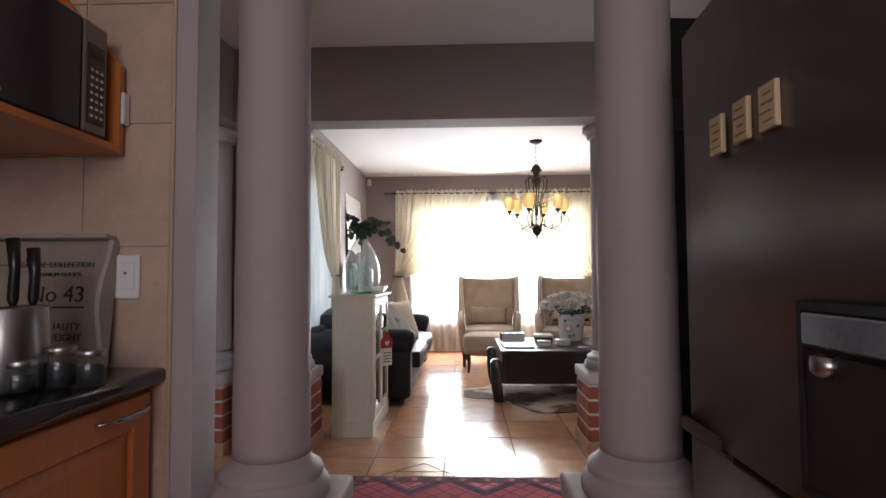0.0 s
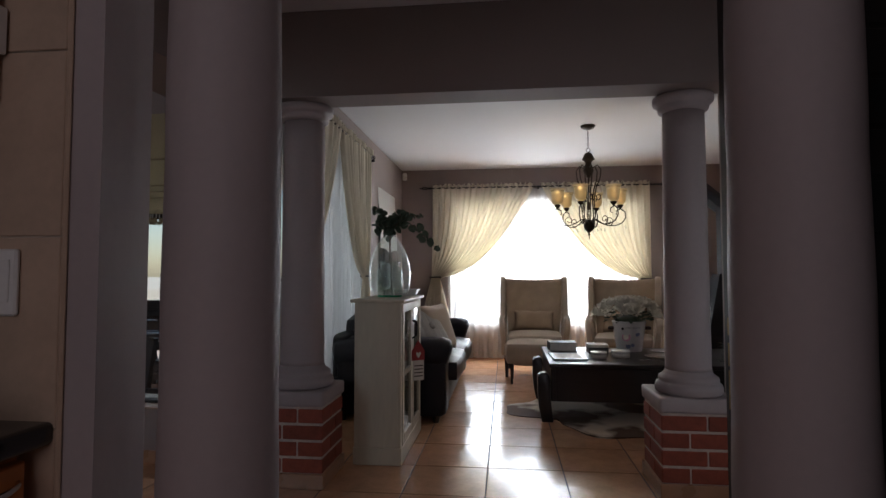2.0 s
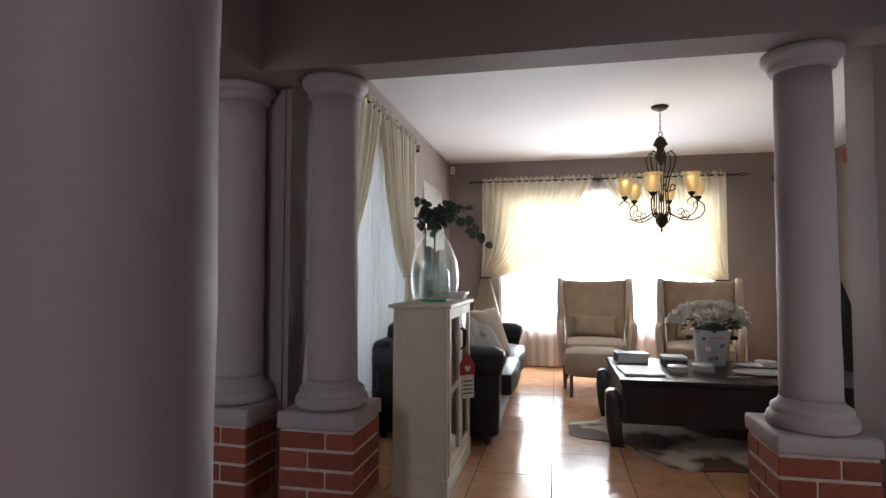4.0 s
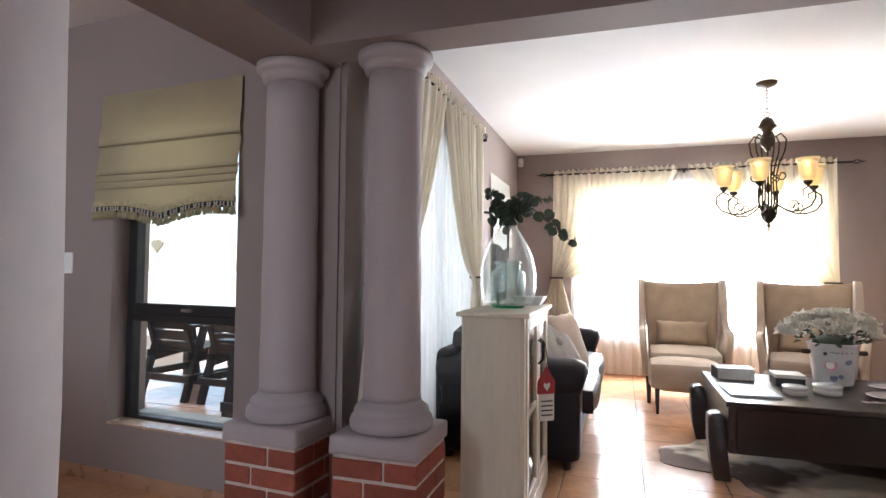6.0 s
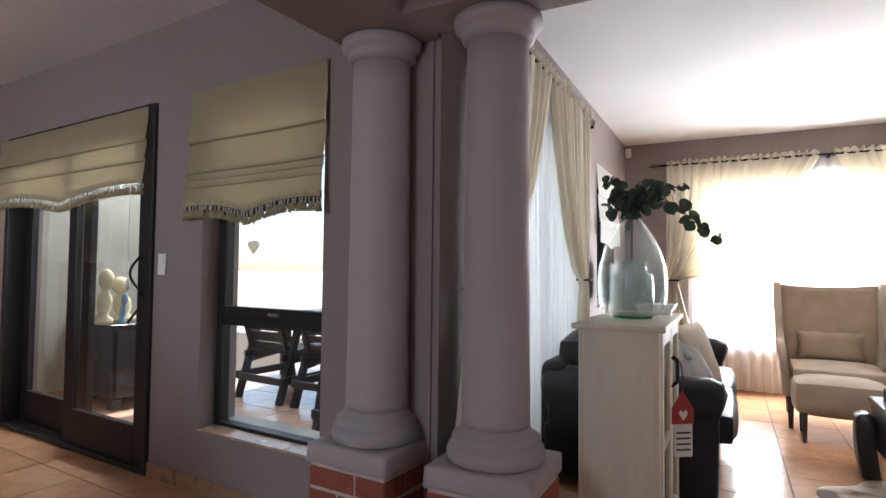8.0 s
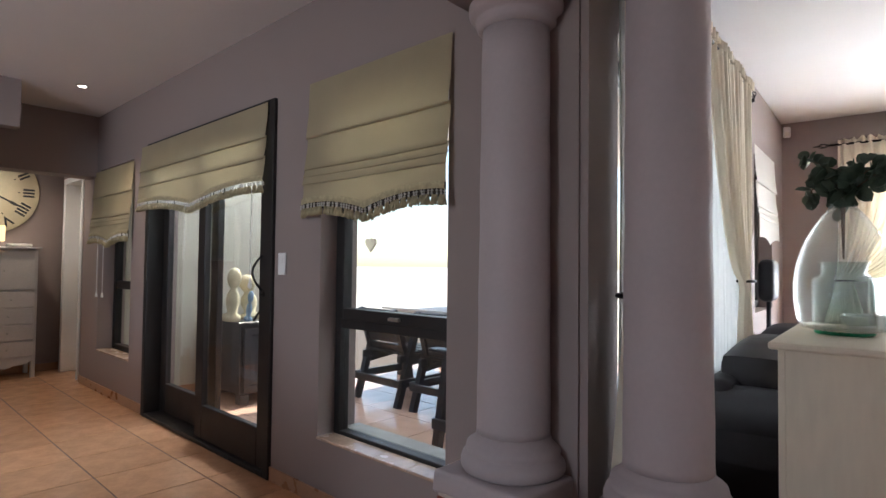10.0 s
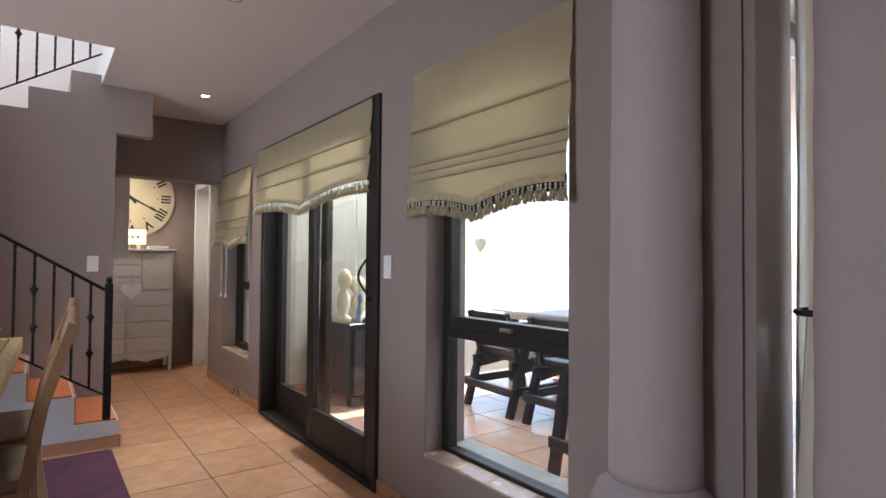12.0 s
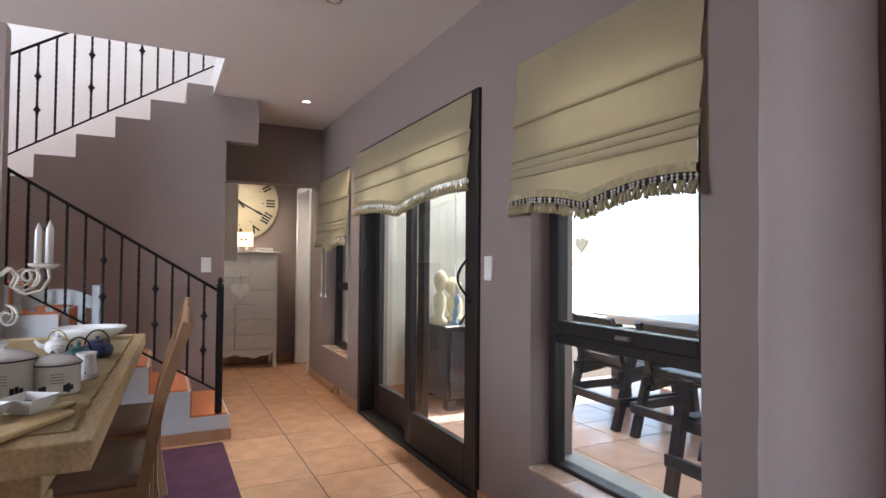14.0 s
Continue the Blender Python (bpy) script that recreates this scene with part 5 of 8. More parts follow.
def chandelier():
    CX, CY = 2.215, 2.565
    t = thing("chandelier", "bronze scrolled iron chandelier with six amber glass shades", "chandelier", LIV @ pose(CX, CY, 0))
    part("ceiling_rose", lathe(bmesh.new(), [(0.02, 2.49), (0.055, 2.505), (0.068, 2.518), (0.070, 2.529)], 28), M_BRONZE, t, smooth=50)
    for k in range(7):
        z = 2.485 - 0.027 * k
        ring = [(0.007 * math.cos(a) * (1 if k % 2 else 0.2), 0.007 * math.cos(a) * (0.2 if k % 2 else 1), z + 0.018 * math.sin(a)) for a in [i * math.tau / 12 for i in range(13)]]
        part("chain_link", tube(bmesh.new(), ring, 0.0022, 5, cap=False), M_BRONZE, t, smooth=60)
    ring = [(0.018 * math.cos(a), 0, 2.295 + 0.018 * math.sin(a)) for a in [i * math.tau / 16 for i in range(17)]]
    part("ring", tube(bmesh.new(), ring, 0.003, 6, cap=False), M_BRONZE, t, smooth=60)
    part("crown", lathe(bmesh.new(), [(0.006, 2.275), (0.03, 2.265), (0.045, 2.24), (0.048, 2.225), (0.062, 2.205), (0.040, 2.19), (0.028, 2.17), (0.034, 2.14), (0.050, 2.10), (0.042, 2.07), (0.022, 2.05), (0.018, 2.03)][::-1], 20), M_BRONZE, t, smooth=50)
    part("stem", lathe(bmesh.new(), [(0.006, 1.60), (0.006, 1.72), (0.014, 1.74), (0.014, 1.78), (0.006, 1.80), (0.006, 2.03)], 10), M_BRONZE, t, smooth=50)
    part("hub", lathe(bmesh.new(), [(0.002, 1.443), (0.006, 1.46), (0.004, 1.475), (0.014, 1.49), (0.006, 1.505), (0.02, 1.515), (0.045, 1.545), (0.052, 1.575), (0.042, 1.60), (0.038, 1.62), (0.010, 1.63)], 20), M_BRONZE, t, smooth=50)
    shade = shade_mat()
    for k in range(6):
        ang = 60 * k + 8
        R = pose(0, 0, 0, 0, 0, ang)
        # cage bar from the crown to the hub
        cage = [(0.035, 0, 2.12), (0.085, 0, 2.145), (0.118, 0, 2.10), (0.108, 0, 2.02), (0.070, 0, 1.93), (0.050, 0, 1.83), (0.055, 0, 1.73), (0.060, 0, 1.66), (0.035, 0, 1.60)]
        part("cage_bar", tube(bmesh.new(), cage, 0.0055, 6), M_BRONZE, t, smooth=60, at=pose(0, 0, 0, 0, 0, ang + 30))
        curl = [(0.052 + 0.036 * (1 - q * 0.7) * math.cos(2.6 + q * 7), 0, 1.845 + 0.040 * (1 - q * 0.7) * math.sin(2.6 + q * 7)) for q in [i / 16 for i in range(17)]]
        part("scroll", tube(bmesh.new(), [(p[0] + 0.035, p[1], p[2]) for p in curl], 0.0045, 6), M_BRONZE, t, smooth=60, at=pose(0, 0, 0, 0, 0, ang + 30))
        # arm: out low from the hub, up and curling back under the cup
        arm = [(0.035, 0, 1.60), (0.07, 0, 1.635), (0.12, 0, 1.60), (0.18, 0, 1.575), (0.25, 0, 1.575), (0.315, 0, 1.60), (0.350, 0, 1.650), (0.345, 0, 1.705), (0.305, 0, 1.735), (0.262, 0, 1.715), (0.262, 0, 1.68), (0.285, 0, 1.672)]
        part("arm", tube(bmesh.new(), arm, [0.006] * 9 + [0.005, 0.004, 0.003], 7), M_BRONZE, t, smooth=60, at=R)
        part("arm_scroll", tube(bmesh.new(), [(0.19 + 0.045 * (1 - q * 0.75) * math.cos(-1.6 + q * 8), 0, 1.62 + 0.045 * (1 - q * 0.75) * math.sin(-1.6 + q * 8)) for q in [i / 16 for i in range(17)]], 0.004, 6), M_BRONZE, t, smooth=60, at=R)
        part("cup", lathe(bmesh.new(), [(0.006, 1.735), (0.024, 1.755), (0.030, 1.770), (0.012, 1.775)], 16, pose(0.298, 0, 0)), M_BRONZE, t, smooth=50, at=R)
        sh = part("shade", lathe(bmesh.new(), [(0.026, 1.776), (0.044, 1.79), (0.053, 1.82), (0.056, 1.87), (0.063, 1.905), (0.074, 1.922), (0.070, 1.922), (0.053, 1.87), (0.050, 1.82), (0.041, 1.793), (0.020, 1.78)], 24, pose(0.298, 0, 0), close=False), shade, t, "amber frosted glass shade", smooth=60, at=R)
        part("bulb", blob(bmesh.new(), (0.298, 0, 1.83), 0.02, (1, 1, 1.5)), glow_bulb, sh, "glowing bulb", smooth=80)
        for q in (0.15, 0.35):
            part("crystal_drop", lathe(bmesh.new(), [(0.001, -0.045), (0.009, -0.03), (0.003, -0.008), (0.001, 0)], 6, pose(q, 0, 1.565 - (0.01 if q < 0.2 else -0.02))), M_GLASS, t, "clear crystal drop", at=R)
    for k in range(6):
        a = radians(60 * k + 8)
        lp = new("chandelier_bulb", bpy.data.lights.new("chandelier_bulb", "POINT"))
        lp.data.energy, lp.data.color, lp.data.shadow_soft_size = 0.4, (1.0, 0.80, 0.54), 0.02
        lp.matrix_world = LIV @ pose(CX + 0.298 * math.cos(a), CY + 0.298 * math.sin(a), 1.885)
    return t


glow_bulb = glow_mat("warm_bulb", (1.0, 0.75, 0.40), 6.0)
chandelier()

# corner fireplace of dark sheet steel
t = thing("steel_fireplace", "black sheet-steel fireplace with tapered hood and cranked flue", "fireplace", LIV @ pose(4.0, 4.05, 0))
part("base", boxbm(-0.30, 0.30, -0.26, 0.26, 0.0, 0.42, 0.01), M_STEELBLK, t)
part("door", boxbm(-0.24, 0.24, -0.272, -0.262, 0.08, 0.36, 0.004), M_PANE, t, "dark glass fire door")
bm = bmesh.new()
lo = [bm.verts.new((x * 0.31, y * 0.27, 0.42)) for x, y in ((-1, -1), (1, -1), (1, 1), (-1, 1))]
hi = [bm.verts.new((x * 0.12, y * 0.12, 1.12)) for x, y in ((-1, -1), (1, -1), (1, 1), (-1, 1))]
bm.faces.new(lo[::-1])
bm.faces.new(hi)
for i in range(4):
    bm.faces.new((lo[i], lo[(i + 1) % 4], hi[(i + 1) % 4], hi[i]))
part("hood", bm, M_STEELBLK, t)
part("flue", lathe(bmesh.new(), [(0.105, 1.12), (0.105, 1.86)], 8), M_STEELBLK, t)
part("flue_bend", tube(bmesh.new(), [(0, 0, 1.80), (0, 0, 1.88), (-0.18, 0.14, 2.10), (-0.28, 0.22, 2.22)], 0.105, 8), M_STEELBLK, t)

# picture frames on the right wall
PIC = LIV @ pose(4.399, 0, 0, 0, 0, -90)   # local x = -v, local y = u
for (vc, z0, z1, w) in ((4.05, 1.38, 1.71, 0.30), (4.10, 1.06, 1.33, 0.24), (4.12, 0.80, 1.02, 0.24), (4.10, 0.47, 0.76, 0.28), (3.74, 1.12, 1.38, 0.22), (3.74, 0.68, 0.92, 0.22)):
    t = thing("picture_frame", "distressed white wooden picture frame hanging on the wall", "picture", PIC, "wall pictures")
    a, b = -vc - w / 2, -vc + w / 2
    bm = bmesh.new()
    f = 0.05
    box(bm, a, a + f, -0.025, -0.002, z0, z1, 0.004)
    box(bm, b - f, b, -0.025, -0.002, z0, z1, 0.004)
    box(bm, a + f, b - f, -0.025, -0.002, z0, z0 + f, 0.004)
    box(bm, a + f, b - f, -0.025, -0.002, z1 - f, z1, 0.004)
    part("frame", bm, M_CREAM, t)
    part("print", boxbm(a + f, b - f, -0.010, -0.004, z0 + f, z1 - f), M_BOOKDARK, t, "dark picture")
# brick corbels near the ceiling
for k, (v0, z) in enumerate(((4.20, 2.36), (3.98, 2.28), (4.22, 2.44), (3.86, 2.20))):
    t = thing("brick_corbel", "red brick showing in the wall near the ceiling", "brick", PIC, "brick corbels")
    part("brick", boxbm(-v0 - 0.13, -v0 + 0.11, -0.03, -0.002, z - 0.035, z + 0.035, 0.004), M_BRICK, t)

t = thing("motion_sensor", "small white plastic motion sensor in the ceiling corner", "sensor", LIV @ pose(0.075, 4.585, 2.44, 0, 0, 20))
part("housing", boxbm(-0.03, 0.03, -0.02, 0.02, -0.05, 0.05, 0.012, 2), M_WHITE, t, smooth=40)
part("lens", boxbm(-0.02, 0.02, -0.026, -0.02, -0.035, 0.0, 0.003), M_PAPER, t)
# phone/router-like dark object and perfume flask by the corner window
t = thing("speaker", "dark rounded speaker behind the sofa under the small window", "speaker", LIV @ pose(0.14, 3.05, 0.0))
part("stand", lathe(bmesh.new(), [(0.07, 0), (0.07, 0.02), (0.015, 0.03), (0.015, 0.95)], 16), M_STEELBLK, t, smooth=50)
part("body", soft_box(bmesh.new(), -0.05, 0.05, -0.12, 0.12, 0.95, 1.24, 0.04), M_STEELBLK, t, smooth=60)


# ---- kitchen things ----
def raised_door(t, name, M, w, h, material, frame=0.06):
    """A panelled door: frame of stiles and rails round a raised field. Local x across, z up, front at -y."""
    bm = bmesh.new()
    rect = [[bm.verts.new((x, y, z)) for x, z in ((e, e), (w - e, e), (w - e, h - e), (e, h - e))] for e, y in ((0, 0), (0, -0.017), (0.003, -0.02), (frame - 0.003, -0.02), (frame, -0.017), (frame, 0))]
    for p, q in zip(rect, rect[1:] + rect[:1]):
        for k in range(4):
            bm.faces.new((p[k], p[(k + 1) % 4], q[(k + 1) % 4], q[k]))
    d = part(name, bm, material, t, at=M)
    bm = bmesh.new()
    a, b = frame, frame + 0.035
    lo = [bm.verts.new(p) for p in ((a, -0.006, a), (w - a, -0.006, a), (w - a, -0.006, h - a), (a, -0.006, h - a))]
    hi = [bm.verts.new(p) for p in ((b, -0.016, b), (w - b, -0.016, b), (w - b, -0.016, h - b), (b, -0.016, h - b))]
    bm.faces.new(hi)
    for i in range(4):
        bm.faces.new((lo[i], lo[(i + 1) % 4], hi[(i + 1) % 4], hi[i]))
    part("panel", bm, material, d)
    return d


KSIDE = LIV @ pose(0.64, 0, 0, 0, 0, 90)   # local x along v, front towards +u
bm_counter = boxbm(0.05, 0.662, -4.6, -1.902, 0.822, 0.862, 0.012, 3)
t = thing("worktop", "polished black granite worktop on the wooden kitchen units", "worktop", LIV)
part("slab", bm_counter, M_GRANITE, t, smooth=40)
for k in range(4):
    y1 = -1.935 - 0.56 * k
    t = thing("base_cabinet", "orange-stained wooden kitchen base unit with a panelled door and chrome handle", "cabinet", LIV, "kitchen base units")
    part("body", boxbm(0.052, 0.618, y1 - 0.555, y1, 0.10, 0.820), M_KWOOD, t)
    part("kickboard", boxbm(0.052, 0.57, y1 - 0.555, y1, 0, 0.098), M_KWOOD, t)
    # door
    M = pose(0.62, y1 - 0.55, 0.115, 0, 0, 90)
    d = raised_door(t, "door", M, 0.545, 0.69, M_KWOOD, 0.075)
    part("handle", tube(bmesh.new(), [(0.33 + 0.20 * q, -0.022 - 0.03 * math.sin(math.pi * q) ** 0.6, 0.66 + 0.0 * q) for q in [i / 14 for i in range(15)]], [0.004 + 0.003 * math.sin(math.pi * i / 14) for i in range(15)], 8), M_CHROME, d, "curved chrome bow handle", smooth=60)
t = thing("wall_shelf_unit", "orange-stained wooden wall unit with a sloping end panel holding the microwave", "cabinet", LIV)
for y in (-1.925, -2.56):
    part("end_panel", prism(bmesh.new(), [(0.052, 1.42), (0.543, 1.42), (0.543, 1.655), (0.37, 1.86), (0.30, 2.3), (0.052, 2.3)], y - 0.018, y, "y"), M_KWOOD, t)
part("shelf", boxbm(0.052, 0.545, -2.540, -1.944, 1.422, 1.442, 0.002), M_KWOOD, t)
part("back", boxbm(0.050, 0.056, -2.540, -1.944, 1.443, 2.29), M_KWOOD, t)
part("hinge_cap", boxbm(0.5435, 0.553, -1.942, -1.914, 1.50, 1.585, 0.003), M_WHITE, t, "white plastic hinge plate")
t = thing("microwave", "black and silver microwave oven on the wooden wall shelf", "microwave", LIV)
part("housing", boxbm(0.10, 0.505, -2.48, -1.978, 1.446, 1.73, 0.006), M_STEELBLK, t)
part("door", boxbm(0.507, 0.53, -2.48, -2.072, 1.450, 1.727, 0.004), mat("dark_mirror_door", (0.06, 0.055, 0.055), 0.15, metal=0.5, vary=0.05, bump=0), t, "dark reflective door")
part("control_panel", boxbm(0.507, 0.532, -2.066, -1.98, 1.450, 1.727, 0.004), mat("warm_silver_panel", (0.22, 0.19, 0.17), 0.3, metal=0.6, vary=0.05, bump=0), t, "silver control panel")
part("key_pad", boxbm(0.5325, 0.534, -2.054, -1.992, 1.475, 1.672), M_BLACKWOOD, t)
for r in range(7):
    for c in range(3):
        part("button", boxbm(0.5342, 0.5352, -2.046 + 0.018 * c, -2.035 + 0.018 * c, 1.49 + 0.019 * r, 1.497 + 0.019 * r), M_CHROME, t)
part("display", boxbm(0.5342, 0.5352, -2.046, -2.0, 1.64, 1.66), M_GRANITE, t)
part("logo_bar", boxbm(0.5302, 0.531, -2.40, -2.30, 1.468, 1.474), M_CHROME, t)

# wall tiles of the return wall
KT = thing("wall_tiling", "beige ceramic wall tiles above the worktop", "tiles")
tagged(KT, kind="structure")
me = mesh_of("tile", boxbm(-0.1185, 0.1185, -0.006, 0, 0.0015, 0.3285, 0.0015), M_KTILE)
part("bed", boxbm(0.051, 0.662, -1.9035, -1.9005, 0, 2.5), M_KGROUT, KT, at=LIV)
for r in range(-3, 4):
    for c in range(3):
        x = 0.426 + 0.12 - 0.24 * c
        ob = new("tile", me)
        ob.parent = KT
        ob.matrix_basis = LIV @ pose(x if c < 3 else x, -1.9036, 1.178 + 0.33 * r) @ Matrix.Diagonal(((0.234 / 0.237) if c == 0 else 1, 1, 1, 1))
part("trim", boxbm(0.662, 0.672, -1.909, -1.9005, 0, 2.5, 0.003), M_KTILE, KT, "pale tile edge trim", at=LIV)
t = thing("wall_socket", "white plastic wall socket plate on the beige tiles", "socket", LIV @ pose(0.557, -1.910, 1.0985))
part("plate", boxbm(-0.034, 0.034, -0.012, 0, -0.058, 0.058, 0.004), M_WHITE, t)
part("rocker", boxbm(-0.024, 0.024, -0.015, -0.0122, -0.035, 0.04, 0.002), M_WHITE, t)
part("button", lathe(bmesh.new(), [(0.004, 0), (0.004, 0.003)], 10, pose(0, -0.015, 0.01, 90)), M_CHROME, t)

# printed tray leaning on the wall
M_TRAY = mat("grey_painted_tray_wood", (0.40, 0.36, 0.31), 0.7, vary=0.15, scale=8)
M_TRAYIN = mat("brown_printed_tray_base", (0.33, 0.26, 0.20), 0.7, vary=0.15, scale=10)
t = thing("serving_tray", "grey-rimmed wooden tray printed with lettering leaning against the tiled wall", "tray", LIV @ pose(0.30, -1.957, 0.8635) @ pose(0, 0, 0, -7, 0, 0))
W2, HT = 0.225, 0.345
part("base", boxbm(-W2 + 0.012, W2 - 0.012, -0.006, 0.004, 0.012, HT - 0.012), M_TRAYIN, t)
for z in (0, HT - 0.012):
    part("rim", boxbm(-W2, W2, -0.045, 0.006, z, z + 0.012, 0.003), M_TRAY, t)
for s in (-1, 1):
    wave = [(-0.035 - 0.016 * math.cos(2 * math.pi * (q - 0.5)) , 0.012 + (HT - 0.024) * q) for q in [i / 20 for i in range(21)]]
    bm = bmesh.new()
    ex = 0.0
    for (ya, za), (yb, zb) in zip(wave, wave[1:]):
        x0, x1 = (s * W2 - 0.006, s * W2 + 0.006)
        vs = [bm.verts.new(p) for p in ((x0, 0.006, za), (x1, 0.006, za), (x1, 0.006, zb), (x0, 0.006, zb), (x0, ya, za), (x1, ya, za), (x1, yb, zb), (x0, yb, zb))]
        for f in ((0, 1, 2, 3), (7, 6, 5, 4), (0, 4, 5, 1), (2, 6, 7, 3), (1, 5, 6, 2), (3, 7, 4, 0)):
            bm.faces.new([vs[i] for i in f])
    bmesh.ops.remove_doubles(bm, verts=bm.verts, dist=1e-5)
    part("wavy_side", bm, M_TRAY, t, "wavy tray side")
for body, size, z, x in (("LEASURE COLLECTION", 0.020, 0.262, 0.075), ("PREMIUM GOODS", 0.015, 0.238, 0.085), ("No 43", 0.058, 0.172, 0.085), ("QUALITY", 0.025, 0.100, 0.105), ("WEIGHT", 0.025, 0.072, 0.115)):
    text(t, body, size, pose(x, -0.0075, z, 90, 0, 0), M_INK)
part("print_line", boxbm(-0.08, 0.16, -0.0078, -0.0062, 0.268, 0.270), M_INK, t)
part("print_line", boxbm(-0.02, 0.16, -0.0078, -0.0062, 0.155, 0.160), M_INK, t)

t = thing("knife_block", "brushed steel knife block with black-handled knives on the worktop", "knife block", LIV @ pose(0.49, -2.20, 0.8625))
part("block", lathe(bmesh.new(), [(0.062, 0), (0.066, 0.01), (0.058, 0.17), (0.054, 0.176), (0.03, 0.176)], 28, Matrix.Diagonal((1.0, 1.25, 1, 1))), M_BRUSHED, t, smooth=40)
for k, (x, y, h) in enumerate(((-0.03, -0.03, 0.12), (-0.005, 0.0, 0.13), (0.02, 0.025, 0.11), (0.0, 0.05, 0.09), (-0.03, 0.03, 0.12))):
    kn = part("knife", tube(bmesh.new(), [(x, y, 0.17), (x, y, 0.19), (x + 0.003, y, 0.19 + h * 0.5), (x - 0.003, y, 0.19 + h)], [0.004, 0.011, 0.010, 0.013], 8), M_BLACKWOOD, t, "black knife handle", smooth=50)
M_DARKJAR = mat("dark_jar_filling", (0.02, 0.025, 0.03), 0.7)
for k, (x, y, h) in enumerate(((0.535, -2.235, 0.068), (0.575, -2.175, 0.088), (0.625, -2.15, 0.078))):
    t = thing("spice_jar", "small glass spice jar with a steel lid and dark filling", "jar", LIV @ pose(x, y, 0.8625), "spice jars")
    r = 0.028
    part("jar", lathe(bmesh.new(), [(0.001, 0), (r, 0), (r + 0.002, 0.004), (r + 0.002, h - 0.022), (r - 0.003, h - 0.016), (r - 0.003, h - 0.012)], 24), M_GLASS, t, smooth=50)
    part("filling", lathe(bmesh.new(), [(r - 0.003, 0.005), (r - 0.003, h * 0.55)], 20), M_DARKJAR, t, smooth=50)
    part("lid", lathe(bmesh.new(), [(r, h - 0.014), (r + 0.001, h - 0.012), (r + 0.001, h - 0.002), (r - 0.001, h)], 24), M_BRUSHED, t, smooth=50)


def fridge():
    t = thing("fridge", "large dark grey steel fridge-freezer with a water dispenser in its door", "fridge", LIV)
    y0, y1 = -2.88, -1.985
    part("cabinet", boxbm(2.03, 2.60, y0, y1, 0.02, 1.66, 0.006), M_FRIDGE, t)

    def bowed(z0, z1, a, b):
        bm = bmesh.new()
        n = 20
        fr, bk = [], []
        for z in (z0, z1):
            for i in range(n + 1):
                y = a + (b - a) * i / n
                k = (y - (y0 + y1) / 2) / ((y1 - y0) / 2)
                edge = max(0, abs(k) - 0.9) / 0.1
                x = 1.945 + 0.022 * k * k + 0.018 * edge ** 2
                fr.append(bm.verts.new((x, y, z)))
                bk.append(bm.verts.new((2.028, y, z)))
        for i in range(n):
            f0, f1, f2, f3 = fr[i], fr[i + 1], fr[n + 2 + i], fr[n + 1 + i]
            g0, g1, g2, g3 = bk[i], bk[i + 1], bk[n + 2 + i], bk[n + 1 + i]
            for q in ((f0, f1, f2, f3), (g1, g0, g3, g2), (f0, g0, g1, f1), (f3, f2, g2, g3)):
                bm.faces.new(q)
        for i in (0, n):
            bm.faces.new((fr[i], fr[n + 1 + i], bk[n + 1 + i], bk[i]))
        return bm
    d = part("door", bowed(0.755, 1.655, y0 + 0.003, y1 - 0.003), M_FRIDGE, t, "upper bowed steel door", smooth=40)
    part("door", bowed(0.05, 0.735, y0 + 0.003, y1 - 0.003), M_FRIDGE, t, "lower bowed steel door", smooth=40)
    part("grip", boxbm(1.955, 2.02, y1 - 0.26, y1 - 0.01, 0.7365, 0.7535), M_BLACKWOOD, t, "dark recessed grip")
    part("grip_edge", boxbm(1.946, 1.966, y1 - 0.24, y1 - 0.03, 0.742, 0.772, 0.006), M_BLACKWOOD, t, "dark handle lip")
    # dispenser
    bm = bmesh.new()
    a, b, z0, z1 = -2.77, -2.492, 0.78, 1.058
    box(bm, 1.938, 1.948, a, a + 0.012, z0, z1, 0.002)
    box(bm, 1.938, 1.948, b - 0.012, b, z0, z1, 0.002)
    box(bm, 1.938, 1.948, a + 0.012, b - 0.012, z0, z0 + 0.012, 0.002)
    box(bm, 1.938, 1.948, a + 0.012, b - 0.012, z1 - 0.014, z1, 0.002)
    part("dispenser_frame", bm, M_STEELBLK, d)
    part("dispenser_panel", boxbm(1.936, 1.944, a + 0.014, b - 0.014, 0.995, 1.042, 0.003), mat("glossy_display", (0.35, 0.38, 0.42), 0.12, metal=0.6, vary=0.3, bump=0), d, "glossy display strip")
    part("dispenser_recess", boxbm(1.9425, 1.9475, a + 0.012, b - 0.012, 0.792, 0.985), M_FRAME, d, "black dispenser recess")
    part("dispenser_spout", lathe(bmesh.new(), [(0.012, 0.955), (0.02, 0.965), (0.02, 0.985)], 14, pose(1.938, -2.56, 0)), M_BRUSHED, d, smooth=50)
    return t


